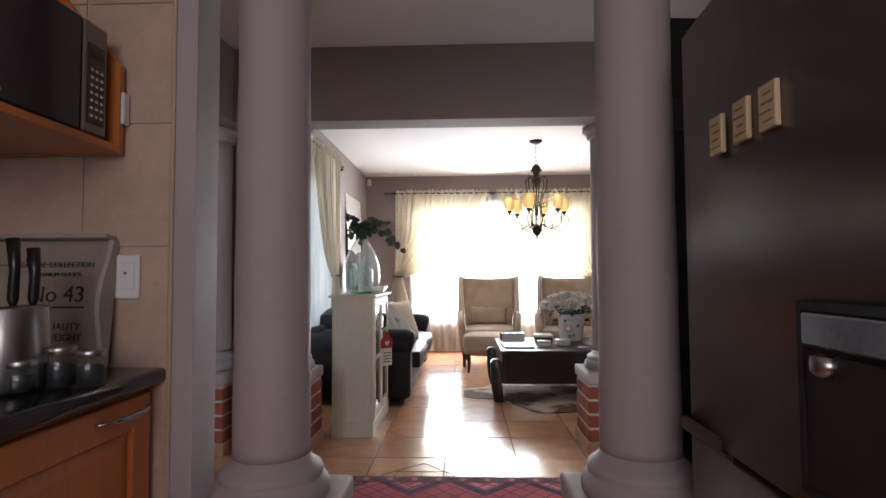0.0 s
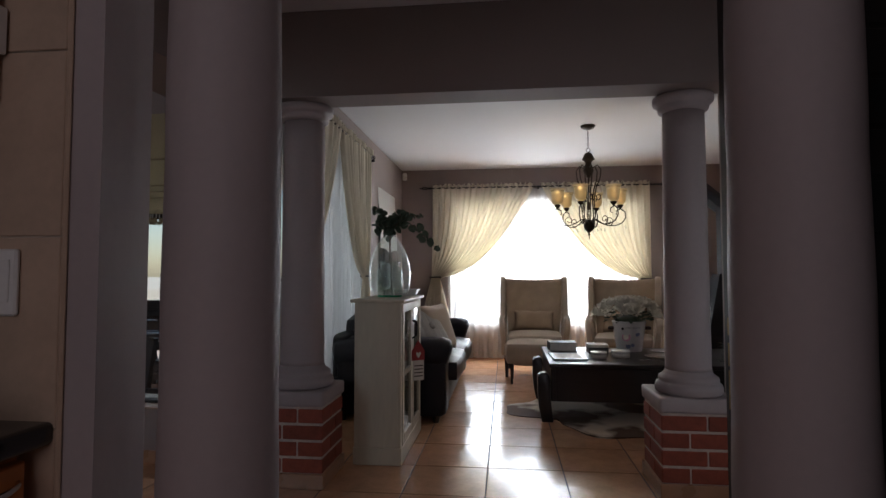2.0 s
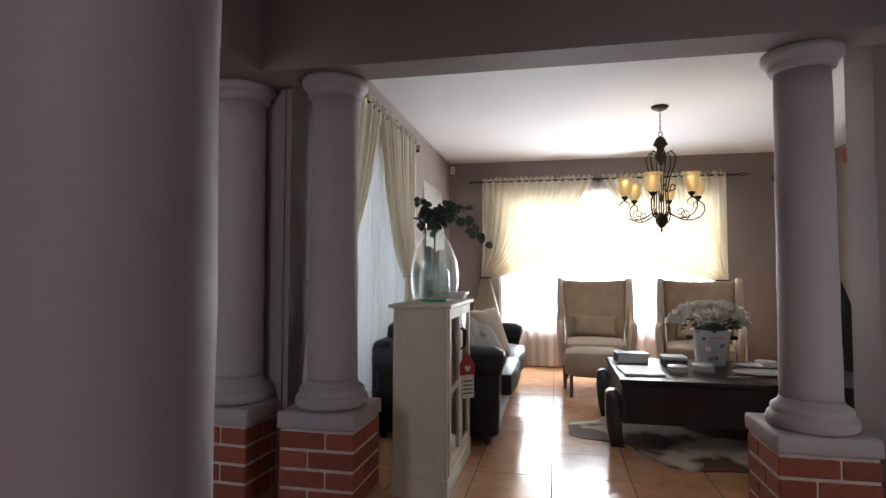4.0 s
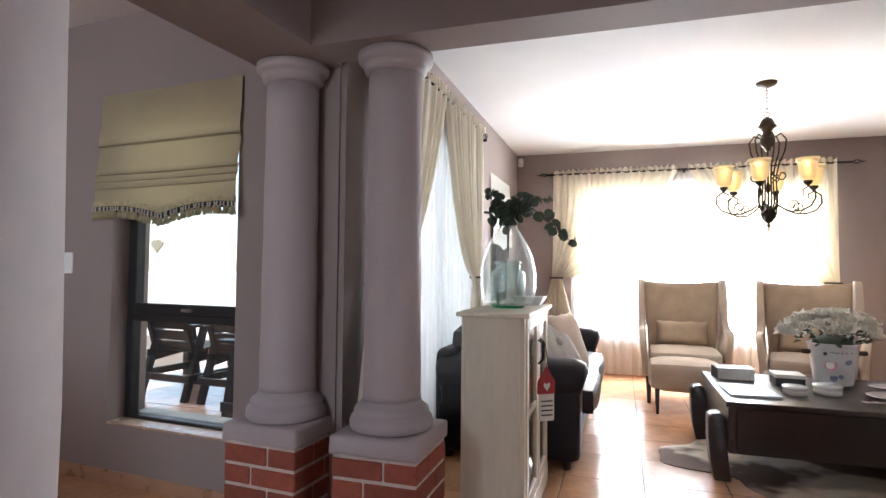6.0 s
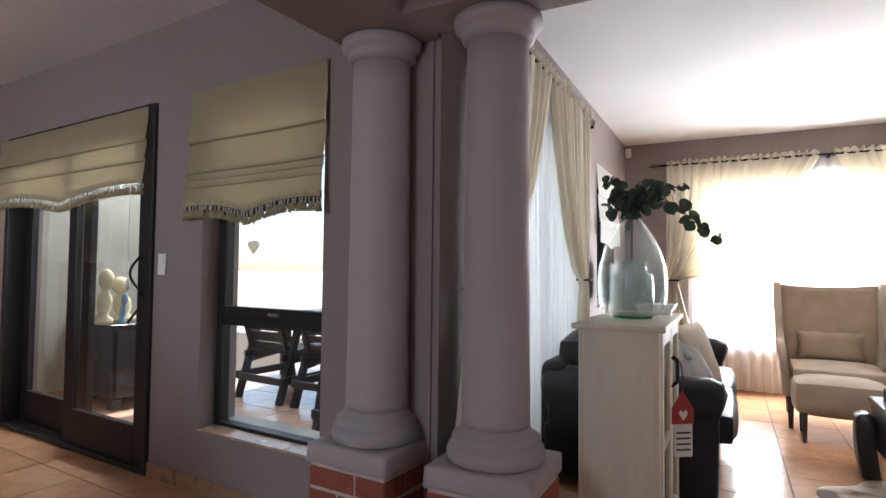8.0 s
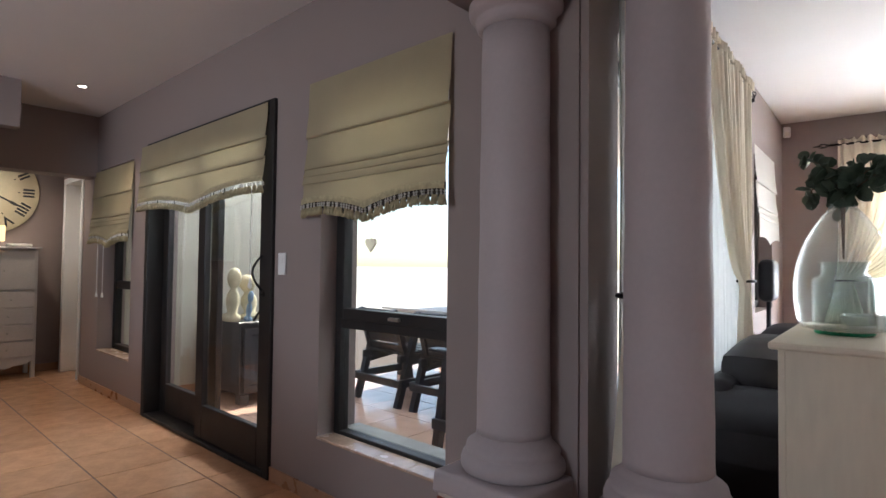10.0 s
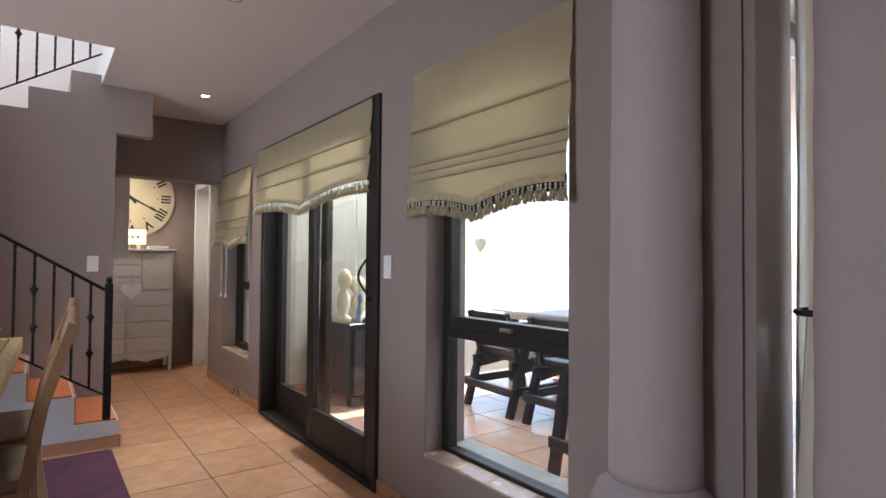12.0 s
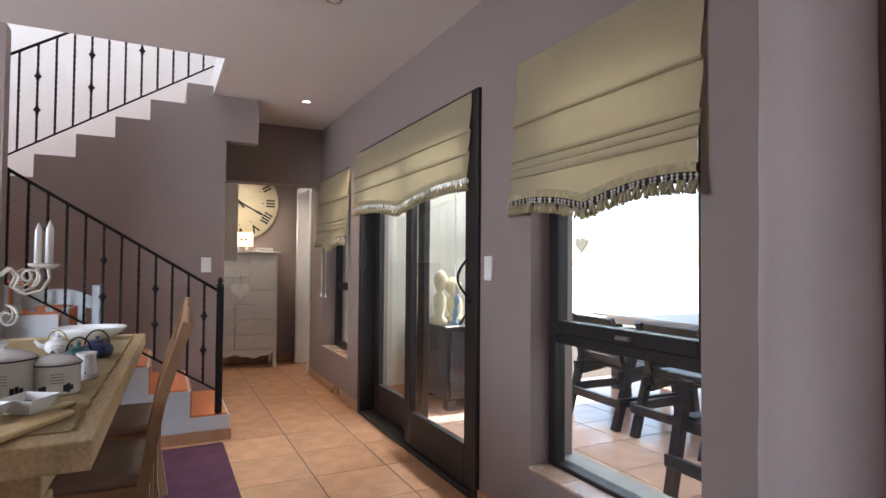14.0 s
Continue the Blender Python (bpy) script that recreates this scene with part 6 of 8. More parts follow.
fridge()
M_OCHRE = mat("ochre_print", (0.28, 0.20, 0.09), 0.7)
M_MAGNET = mat("cream_wooden_magnet", (0.58, 0.47, 0.27), 0.6, vary=0.08)
for k, (a, z) in enumerate(((-2.251, 1.369), (-2.347, 1.372), (-2.436, 1.371))):
    t = thing("fridge_magnet", "square cream wooden magnet with dark lettering bars on the fridge door", "magnet", LIV @ pose(1.948, a, z), "fridge magnets")
    part("block", boxbm(-0.012, -0.002, -0.026, 0.026, -0.038, 0.038, 0.002), M_MAGNET, t)
    for r in range(4):
        part("text_bar", boxbm(-0.0128, -0.0121, -0.020 + 0.006 * (r % 2), 0.020 - 0.005 * ((r + k) % 3), -0.026 + 0.015 * r, -0.0225 + 0.015 * r), M_OCHRE, t)

# front door standing open
t = thing("front_door", "black panelled front door with brass lock, standing open", "door", LIV @ pose(2.0, -1.245, 0, 0, 0, 4))
part("leaf", boxbm(0, 0.82, -0.066, 0, 0.01, 2.05, 0.003), M_BLACKWOOD, t)
for r in range(15):
    part("slat", boxbm(0.10, 0.74, -0.072, -0.0665, 0.06 + 0.13 * r, 0.06 + 0.13 * r + 0.118, 0.003), M_BLACKWOOD, t)
M_BRASS = mat("worn_brass", (0.45, 0.29, 0.10), 0.35, metal=1.0, vary=0.25, scale=30)
for z0, z1 in ((0.955, 1.0), (0.875, 0.935), (0.765, 0.865)):
    part("lock_plate", boxbm(-0.003, -0.0005, -0.05, -0.024, z0, z1, 0.001), M_BRASS, t, "brass lock plate")
part("handle", tube(bmesh.new(), [(0.06, -0.066, 0.84), (0.06, -0.10, 0.84), (0.16, -0.10, 0.84)], 0.008, 8), M_BRASS, t, smooth=60)


# persian rug
M_BLUEGREY = mat("slate_rug_motif", (0.09, 0.08, 0.12), 0.95, vary=0.2, scale=30, bump=0.4)


def rug_mat():
    m = mat("red_patterned_wool", (0.30, 0.07, 0.06), 0.95, vary=0.15, scale=14, fine=500, bump=0.6, depth=0.002)
    nt = m.node_tree
    n, l = nt.nodes, nt.links
    tc = n.new("ShaderNodeTexCoord")
    def layer(scale, lo, hi, col, prev, feature="F1", metric="MANHATTAN"):
        v = n.new("ShaderNodeTexVoronoi")
        v.distance = metric
        v.inputs["Scale"].default_value, v.inputs["Randomness"].default_value = scale, 0.0
        l.new(tc.outputs["Object"], v.inputs["Vector"])
        r = n.new("ShaderNodeValToRGB")
        r.color_ramp.interpolation = "CONSTANT"
        r.color_ramp.elements[0].color, r.color_ramp.elements[1].color = (0, 0, 0, 1), (0, 0, 0, 1)
        r.color_ramp.elements[0].position = 0
        r.color_ramp.elements[1].position = hi
        e = r.color_ramp.elements.new(lo)
        e.color = (1, 1, 1, 1)
        l.new(v.outputs["Distance"], r.inputs[0])
        mx = n.new("ShaderNodeMix")
        mx.data_type = "RGBA"
        l.new(r.outputs[0], mx.inputs["Factor"])
        if prev is None:
            mx.inputs["A"].default_value = (0.50, 0.10, 0.12, 1)
        else:
            l.new(prev, mx.inputs["A"])
        mx.inputs["B"].default_value = (*col, 1)
        return mx.outputs["Result"]
    o = layer(2.6, 0.30, 0.46, (0.06, 0.045, 0.10), None)
    o = layer(2.6, 0.12, 0.22, (0.52, 0.26, 0.27), o)
    o = layer(9.0, 0.52, 0.62, (0.22, 0.04, 0.06), o)
    o = layer(18.0, 0.0, 0.16, (0.42, 0.14, 0.12), o)
    l.new(o, n["Principled BSDF"].inputs["Base Color"])
    return m


for (xa, ya), (xb, yb) in (((1.201, -0.051), (0.975, -0.249)), ((1.201, -0.051), (1.392, -0.257)), ((1.05, -0.195), (1.35, -0.188)), ((1.06, -0.196), (1.055, -0.265)), ((1.20, -0.192), (1.20, -0.262)), ((1.335, -0.189), (1.34, -0.262))):
    ln, an = math.hypot(xb - xa, yb - ya), math.degrees(math.atan2(yb - ya, xb - xa))
    struct("tile_joint", boxbm(0, ln, -0.002, 0.002, 0.0002, 0.0012), M_GROUT, LIV @ pose(xa, ya, 0, 0, 0, an))
t = thing("persian_rug", "red and navy patterned wool rug on the tiled hall floor", "rug", LIV)
part("rug_body", boxbm(0.42, 2.12, -1.55, -0.287, 0.0006, 0.010, 0.003), rug_mat(), t)
M_RUGEDGE = mat("plum_rug_border", (0.20, 0.075, 0.085), 0.95, vary=0.35, scale=25, fine=400, bump=0.5)
part("border", boxbm(0.425, 2.115, -0.375, -0.292, 0.0101, 0.0112, 0.0005), M_RUGEDGE, t, "plum border band")
M_RUGPINK = mat("pink_rug_motif", (0.55, 0.20, 0.19), 0.95, vary=0.2, scale=30, bump=0.4)
for k in range(26):
    part("border_motif", prism(bmesh.new(), [(-0.022, 0), (0, -0.028), (0.022, 0), (0, 0.028)], 0.0113, 0.0120, "z"), M_RUGPINK if k % 2 else M_BLUEGREY, t, at=pose(0.46 + 0.0645 * k, -0.333, 0))
bm = bmesh.new()
rnd = random.Random(3)
for k in range(170):
    x = 0.425 + 1.69 * k / 169
    tube(bm, [(x, -0.288, 0.005), (x + rnd.uniform(-0.004, 0.004), -0.270 + rnd.uniform(-0.004, 0.004), 0.0025)], 0.0015, 3)
o = part("fringe", bm, M_PAPER, t, "pale wool fringe", kind="stuff")

# ---- hall: switches, cord, downlights ----
def switch(name, M, w, h, label):
    t = thing("light_switch", label, "light switch", M)
    part("plate", boxbm(-w / 2, w / 2, -0.010, 0, -h / 2, h / 2, 0.003), M_WHITE, t)
    part("rocker", boxbm(-w / 4, w / 4, -0.014, -0.0102, 0.0, h / 3, 0.002), M_WHITE, t)
    return t


switch("light_switch", pose(-3.37, 3.649, 1.172), 0.07, 0.118, "white plastic light switch between the patio door and window")
switch("light_switch", pose(-5.829, 2.538, 1.165, 0, 0, 90), 0.074, 0.118, "white plastic light switch on the stair wall")
t = thing("blind_cord", "white blind cord with a pear-shaped pull by the patio door", "cord")
part("cord", tube(bmesh.new(), [(-3.60, 3.585, 1.62), (-3.602, 3.585, 1.3), (-3.60, 3.585, 1.09)], 0.0022, 5), M_WHITE, t)
part("pull", lathe(bmesh.new(), [(0.002, 1.095), (0.006, 1.085), (0.012, 1.05), (0.011, 1.038), (0.004, 1.03)][::-1], 14, pose(-3.60, 3.585, 0)), M_WHITE, t, smooth=60)
for x in (-6.36, -6.20):
    t = thing("blind_cord", "white blind cord with a small pull by the far hall window", "cord")
    part("cord", tube(bmesh.new(), [(x, 3.60, 1.38), (x, 3.60, 0.90)], 0.002, 5), M_WHITE, t)
    part("pull", lathe(bmesh.new(), [(0.003, 0.86), (0.012, 0.865), (0.007, 0.89), (0.002, 0.905)], 12, pose(x, 3.60, 0)), M_WHITE, t, smooth=60)
for x, y in ((-5.66, 3.27), (-3.80, 2.98)):
    t = thing("downlight", "small recessed ceiling downlight with a steel rim", "downlight", pose(x, y, CEIL), "downlights")
    part("rim", lathe(bmesh.new(), [(0.030, -0.001), (0.034, -0.006), (0.043, -0.004), (0.044, -0.0005)], 28), M_BRUSHED, t, smooth=50)
    part("lamp", lathe(bmesh.new(), [(0.001, -0.004), (0.028, -0.003), (0.028, -0.0005)], 20), glow_mat("downlight_glow", (1.0, 0.92, 0.8), 8.0 if y > 3.1 else 0.0), t, smooth=50)
# unseen spot added to brighten the clock and dresser; no fitting belongs to it
for x, y, w in ((-7.35, 3.0, 7),):
    q = new("passage_fill", bpy.data.lights.new("passage_fill", "SPOT"))
    q.data.energy, q.data.spot_size, q.data.spot_blend, q.data.color, q.data.shadow_soft_size = w * 3, radians(120), 0.8, (1.0, 0.88, 0.74), 0.03
    q.matrix_world = look((x, y, CEIL - 0.02), (x, y + 0.03, 0))
sp = new("downlight_beam", bpy.data.lights.new("downlight_beam", "SPOT"))
sp.data.energy, sp.data.spot_size, sp.data.spot_blend, sp.data.color, sp.data.shadow_soft_size = 12, radians(70), 0.5, (1.0, 0.82, 0.6), 0.02
sp.matrix_world = look((-5.66, 3.27, CEIL - 0.02), (-5.66, 3.35, 0))

# passage: white door frame, dresser, clock
t = thing("door_passage", "white-painted door frame with a white door ajar in the passage", "door")
tagged(t, kind="structure")
bm = bmesh.new()
box(bm, -7.79, -7.72, 3.66, 3.90, 0, 2.0, 0.004)
box(bm, -7.15, -7.08, 3.66, 3.90, 0, 2.0, 0.004)
box(bm, -7.79, -7.08, 3.66, 3.90, 2.0, 2.06, 0.004)
part("door_frame", bm, M_WHITE, t)
part("leaf", boxbm(-7.718, -7.152, 3.80, 3.84, 0.01, 1.995, 0.003), M_WHITE, t)
part("door_handle", tube(bmesh.new(), [(-7.22, 3.80, 1.0), (-7.22, 3.765, 1.0), (-7.32, 3.765, 1.0)], 0.008, 8), M_BRUSHED, t, smooth=60)


M_DRESSER = mat("grey_white_paint", (0.60, 0.58, 0.56), 0.55, vary=0.1, scale=4, fine=60, bump=0.15)


def dresser():
    t = thing("tall_dresser", "tall grey-white dresser with drawers, side cupboards and short legs", "dresser")
    x0, xf, y0, y1 = -7.945, -7.58, 2.50, 3.415
    part("body", boxbm(x0, xf - 0.018, y0, y1, 0.17, 1.29, 0.003), M_DRESSER, t)
    part("top", boxbm(x0, xf + 0.018, y0 - 0.02, y1 + 0.025, 1.292, 1.315, 0.005), M_DRESSER, t)
    for y in (y0 + 0.02, y1 - 0.02):
        for x in (x0 + 0.03, xf - 0.03):
            part("leg", boxbm(x - 0.02, x + 0.02, y - 0.018, y + 0.018, 0, 0.169, 0.004), M_DRESSER, t)
    # wavy apron
    n = 24
    low = [(y0 + 0.04 + (y1 - y0 - 0.08) * i / n, 0.135 + 0.02 * math.cos(4 * math.pi * i / n) + 0.008 * math.cos(12 * math.pi * i / n)) for i in range(n + 1)]
    bm = bmesh.new()
    for (ya, za), (yb, zb) in zip(low, low[1:]):
        vs = [bm.verts.new(p) for p in ((xf - 0.018, ya, za), (xf - 0.018, yb, zb), (xf - 0.018, yb, 0.20), (xf - 0.018, ya, 0.20), (xf, ya, za), (xf, yb, zb), (xf, yb, 0.20), (xf, ya, 0.20))]
        for f in ((3, 2, 1, 0), (4, 5, 6, 7), (0, 1, 5, 4)):
            bm.faces.new([vs[i] for i in f])
    bmesh.ops.remove_doubles(bm, verts=bm.verts, dist=1e-5)
    part("apron", bm, M_DRESSER, t)
    def front(name, a, b, z0, z1):
        d = part(name, boxbm(xf - 0.017, xf, a + 0.0045, b - 0.0045, z0 + 0.006, z1 - 0.006, 0.003), M_DRESSER, t)
        part("knob", lathe(bmesh.new(), [(0.004, 0), (0.010, 0.012), (0.007, 0.02)], 10, pose(xf, (a + b) / 2 if name == "drawer" else (a + 0.03), (z0 + z1) / 2, 0, 90, 0)), M_GLASS, d, "clear glass knob", smooth=50)
    for k in range(4):
        z = 0.21 + 0.165 * k
        mid = (y0 + y1) / 2 if k < 3 else y0 + 0.02 + (y1 - y0 - 0.04) * 0.55
        front("drawer", y0 + 0.02, mid, z, z + 0.165)
        front("drawer", mid, y1 - 0.02, z, z + 0.165)
    third = (y1 - y0 - 0.04) / 3
    front("door", y0 + 0.02 + 2 * third, y1 - 0.02, 0.875, 1.275)
    front("door", y0 + 0.02, y0 + 0.02 + third, 0.875, 1.275)
    for k in range(3):
        front("drawer", y0 + 0.02 + third, y0 + 0.02 + 2 * third, 0.875 + 0.133 * k, 0.875 + 0.133 * (k + 1))
    return t


dresser()
t = thing("heart_ornament", "white wooden heart hanging from a dresser knob", "ornament", pose(-7.545, 3.005, 0.855))
part("string", tube(bmesh.new(), [(0, 0, 0.10), (0, 0, 0.19)], 0.002, 5), M_STEM, t)
hp = []
for i in range(28):
    a = i * math.tau / 28
    hp.append((0.0062 * 16 * math.sin(a) ** 3, 0.0062 * (13 * math.cos(a) - 5 * math.cos(2 * a) - 2 * math.cos(3 * a) - math.cos(4 * a)) + 0.02))
part("heart", prism(bmesh.new(), hp, -0.006, 0.006), M_WHITE, t)
t = thing("lit_frame_ornament", "small warm-lit cream sign frame standing on the dresser", "sign", pose(-7.68, 3.03, 1.316))
part("frame", boxbm(-0.015, 0.015, -0.12, 0.12, 0.05, 0.21, 0.004), glow_mat("warm_lit_face", (1.0, 0.80, 0.42), 0.55), t)
part("foot", boxbm(-0.02, 0.02, -0.07, -0.03, 0, 0.0495, 0.003), M_CREAM, t)
part("foot", boxbm(-0.02, 0.02, 0.03, 0.07, 0, 0.0495, 0.003), M_CREAM, t)
for k in range(3):
    part("text_bar", boxbm(0.0155, 0.017, -0.07 + 0.05 * k, -0.045 + 0.05 * k, 0.115, 0.14), M_INK, t)
t = thing("folded_cloth", "folded cream cloth on the dresser", "cloth", pose(-7.70, 3.27, 1.316))
part("cloth", soft_box(bmesh.new(), -0.08, 0.08, -0.10, 0.10, 0, 0.035, 0.015), M_PAPER, t, smooth=60)

M_CLOCK = mat("aged_cream_clock_face", (0.60, 0.52, 0.36), 0.7, vary=0.12, scale=4)
CK = pose(-7.949, 3.027, 1.89, 0, 0, 90) @ pose(0, 0, 0, 90, 0, 0)   # local x to the right of the face, local y up, z out of the wall
t = thing("wall_clock", "large round cream wall clock with black Roman numerals above the dresser", "clock", CK)
part("face", lathe(bmesh.new(), [(0.44, 0.0), (0.445, 0.004), (0.445, 0.026), (0.438, 0.03), (0.001, 0.03)], 64), M_CLOCK, t, smooth=40)
for k, num in enumerate(("XII", "I", "II", "III", "IIII", "V", "VI", "VII", "VIII", "IX", "X", "XI")):
    a = 30 * k
    text(t, num, 0.135, pose(0, 0, 0.0305, 0, 0, -a) @ pose(0, 0.305, 0), M_INK, "numeral", 0.001).data.offset = 0.0035
for k in range(12):
    part("hour_mark", boxbm(-0.005, 0.005, 0.255, 0.275, 0.0302, 0.0315), M_INK, t, at=pose(0, 0, 0, 0, 0, -30 * k))
part("minute_hand", prism(bmesh.new(), [(-0.012, -0.10), (0.012, -0.10), (0.008, 0.2), (0.016, 0.24), (0.0, 0.36), (-0.016, 0.24), (-0.008, 0.2)], 0.036, 0.039, "z"), M_INK, t, at=pose(0, 0, 0, 0, 0, -118))
part("hour_hand", prism(bmesh.new(), [(-0.012, -0.08), (0.012, -0.08), (0.009, 0.14), (0.02, 0.17), (0.0, 0.25), (-0.02, 0.17), (-0.009, 0.14)], 0.032, 0.035, "z"), M_INK, t, at=pose(0, 0, 0, 0, 0, 38))
part("boss", lathe(bmesh.new(), [(0.016, 0.03), (0.016, 0.042), (0.01, 0.045)], 16), M_INK, t, smooth=50)

# ---- stairs ----
RISE, GO = 0.176, 0.243
XF, XB = -5.062, -5.83
Y0 = 2.65
fl = thing("stairs_lower", "lower stair flight with terracotta treads and pale grey sides", "stairs")
tagged(fl, kind="structure")
N1 = 9
prof = [(Y0, 0.0)]
for k in range(N1):
    prof += [(Y0 - GO * k, RISE * (k + 1) - 0.012), (Y0 - GO * (k + 1), RISE * (k + 1) - 0.012)]
prof += [(Y0 - GO * N1, 0.0)]
part("carcass", prism(bmesh.new(), prof, XB + 0.002, XF), M_STRING, fl)
for k in range(N1):
    part("tread", boxbm(XB + 0.004, XF - 0.012, Y0 - GO * (k + 1) - 0.0, Y0 - GO * k - 0.012, RISE * (k + 1) - 0.0118, RISE * (k + 1), 0.003), M_TREAD, fl)
    if k:
        part("riser_tile", boxbm(XB + 0.004, XF - 0.012, Y0 - GO * k - 0.0115 + 0.012, Y0 - GO * k + 0.010, RISE * k + 0.0005, RISE * (k + 1) - 0.0125), M_TREAD, fl)
part("skirting", boxbm(XB + 0.01, XF + 0.01, Y0 + 0.0005, Y0 + 0.010, 0.0, 0.075, 0.002), M_TILE_PLAIN, fl, "terracotta skirting")
part("side_skirting", boxbm(XF + 0.0005, XF + 0.010, 0.47, Y0 + 0.010, 0.0, 0.075, 0.002), M_TILE_PLAIN, fl, "terracotta skirting")
struct("stair_landing", boxbm(-6.95, XF, -0.45, Y0 - GO * N1 - 0.001, 1.42, RISE * N1 + 0.003), M_STRING)
# upper flight with its stepped wall towards the hall
tops = [(2.377, 2.672, 2.598), (2.125, 2.377, 2.43), (1.896, 2.125, 2.268), (1.652, 1.896, 2.11), (1.406, 1.652, 1.94), (1.163, 1.406, 1.775), (0.92, 1.163, 1.61), (0.463, 0.92, 1.58)]
sw = thing("wall_stairs", "taupe wall under the upper stair flight with a stepped top", "wall")
tagged(sw, kind="structure")
prof = [(2.672, 0.0), (2.672, 2.598)]
for a, b, z in tops:
    prof += [(b, z), (a, z)]
prof = [(2.672, 0.0)] + [p for a, b, z in tops for p in ((b, z), (a, z))] + [(0.463, 0.0)]
part("wall", prism(bmesh.new(), prof, -5.952, -5.832), M_WALL, sw)
for a, b, z in tops:
    part("tread", boxbm(-6.85, -5.953, a, b, z - 0.04, z, 0.002), M_TREAD, sw)
    part("riser", boxbm(-6.85, -5.953, a, a + 0.02, z - 0.2, z - 0.041), M_STRING, sw)


def twisted_bar(z0, z1, knots):
    """A square bar twisted along its length, with small cage knots."""
    bm = bmesh.new()
    n = max(8, int((z1 - z0) / 0.022))
    rings = []
    for i in range(n + 1):
        a = i * 0.75
        z = z0 + (z1 - z0) * i / n
        rings.append([bm.verts.new((0.0088 * math.cos(a + k * math.pi / 2), 0.0088 * math.sin(a + k * math.pi / 2), z)) for k in range(4)])
    for p, q in zip(rings, rings[1:]):
        for k in range(4):
            bm.faces.new((p[k], p[(k + 1) % 4], q[(k + 1) % 4], q[k]))
    return bm


def knot():
    return lathe(bmesh.new(), [(0.006, -0.032), (0.013, -0.024), (0.009, -0.018), (0.022, -0.004), (0.022, 0.004), (0.009, 0.018), (0.013, 0.024), (0.006, 0.032)], 8)


def railing(label, x, foot, top, ys, knots, newel=None):
    t = thing("stair_railing", label, "railing", group="stair railings")
    for nm, f, r in (("bottom_rail", foot, 0.007), ("handrail", top, 0.010)):
        (ya, za), (yb, zb) = f
        part(nm, tube(bmesh.new(), [(x, ya, za), (x, yb, zb)], r, 8), M_IRON, t, smooth=60)
    km = mesh_of("cage_knot", knot(), M_IRON, 40)
    def lerp(f, y):
        (ya, za), (yb, zb) = f
        return za + (zb - za) * (y - ya) / (yb - ya)
    for i, y in enumerate(ys):
        b = part("baluster", twisted_bar(lerp(foot, y), lerp(top, y), 0), M_IRON, t, "twisted iron baluster", at=pose(x, y, 0))
        zs = {0: (), 1: (0.5,), 2: (0.33, 0.67)}[knots[i % len(knots)]]
        for q in zs:
            ob = new("cage_knot", km)
            ob.parent = b
            ob.matrix_basis = pose(0, 0, lerp(foot, y) + (lerp(top, y) - lerp(foot, y)) * q)
    return t


r = railing("black wrought iron stair railing with twisted balusters on the lower flight", -5.08, ((2.578, 0.323), (0.42, 1.68)), ((2.578, 0.99), (0.42, 2.345)), [2.578 - 0.0967 * k for k in range(1, 22)], (2, 0, 0))
part("newel_post", boxbm(-5.102, -5.058, 2.558, 2.602, 0.177, 1.03, 0.004), M_IRON, r)
part("newel_cap", lathe(bmesh.new(), [(0.022, 1.03), (0.028, 1.036), (0.010, 1.046), (0.018, 1.056), (0.020, 1.068), (0.012, 1.082), (0.002, 1.088)], 14, pose(-5.08, 2.58, 0)), M_IRON, r, smooth=50)
railing("black wrought iron stair railing with twisted balusters on the upper flight", -5.86, ((2.66, 2.828), (0.9, 1.697)), ((2.66, 3.55), (0.9, 2.40)), [2.60 - 0.108 * k for k in range(16)], (0, 0, 2, 0, 0, 1, 0, 0, 2, 0, 0, 2))
# upstairs shell, white and bright
struct("wall_stairwell_back", boxbm(-7.15, -6.96, -0.6, 2.9, 1.2, 5.2), M_WHITE)
struct("wall_stairwell_south", boxbm(-7.15, -4.75, -0.65, -0.46, 1.42, 5.2), M_WHITE)
struct("wall_stairwell_east", boxbm(-4.938, -4.75, -0.458, 2.9, 2.762, 5.2), M_WHITE)
struct("wall_stairwell_north", boxbm(-7.15, -4.75, 2.902, 3.1, 2.762, 5.2), M_WHITE)
struct("ceiling_stairwell", boxbm(-7.15, -4.75, -0.65, 3.1, 5.202, 5.35), M_WHITE)
struct("stairwell_edge", boxbm(-6.96, -4.944, 2.568, 2.583, CEIL, 2.76), M_WHITE)

# ---- dining table and its things ----
def wood_top_mat():
    return mat("pale_rustic_wood", (0.52, 0.385, 0.20), 0.55, vary=0.5, scale=4.5, fine=60, stretch=(0.25, 1.6, 1.6), bump=0.35, depth=0.003)


M_RUSTIC = wood_top_mat()
M_CHAIRWOOD = mat("warm_brown_chair_wood", (0.36, 0.21, 0.11), 0.5, vary=0.2, scale=6, stretch=(1, 1, 0.3), bump=0.2)
M_SEATCLOTH = mat("brown_seat_cloth", (0.24, 0.16, 0.11), 0.85, vary=0.15, scale=8, fine=300, bump=0.2)
TB = pose(-2.64, 2.08, 0, 0, 0, -1.75) @ pose(2.60, -2.115, 0)   # the table stands a little askew
t = thing("dining_table", "long rustic dining table with a thick pale plank top", "table", TB)
TX0, TX1, TY0, TY1, TZ = -4.80, -2.60, 1.10, 2.115, 0.76
bm = bmesh.new()
n = 30
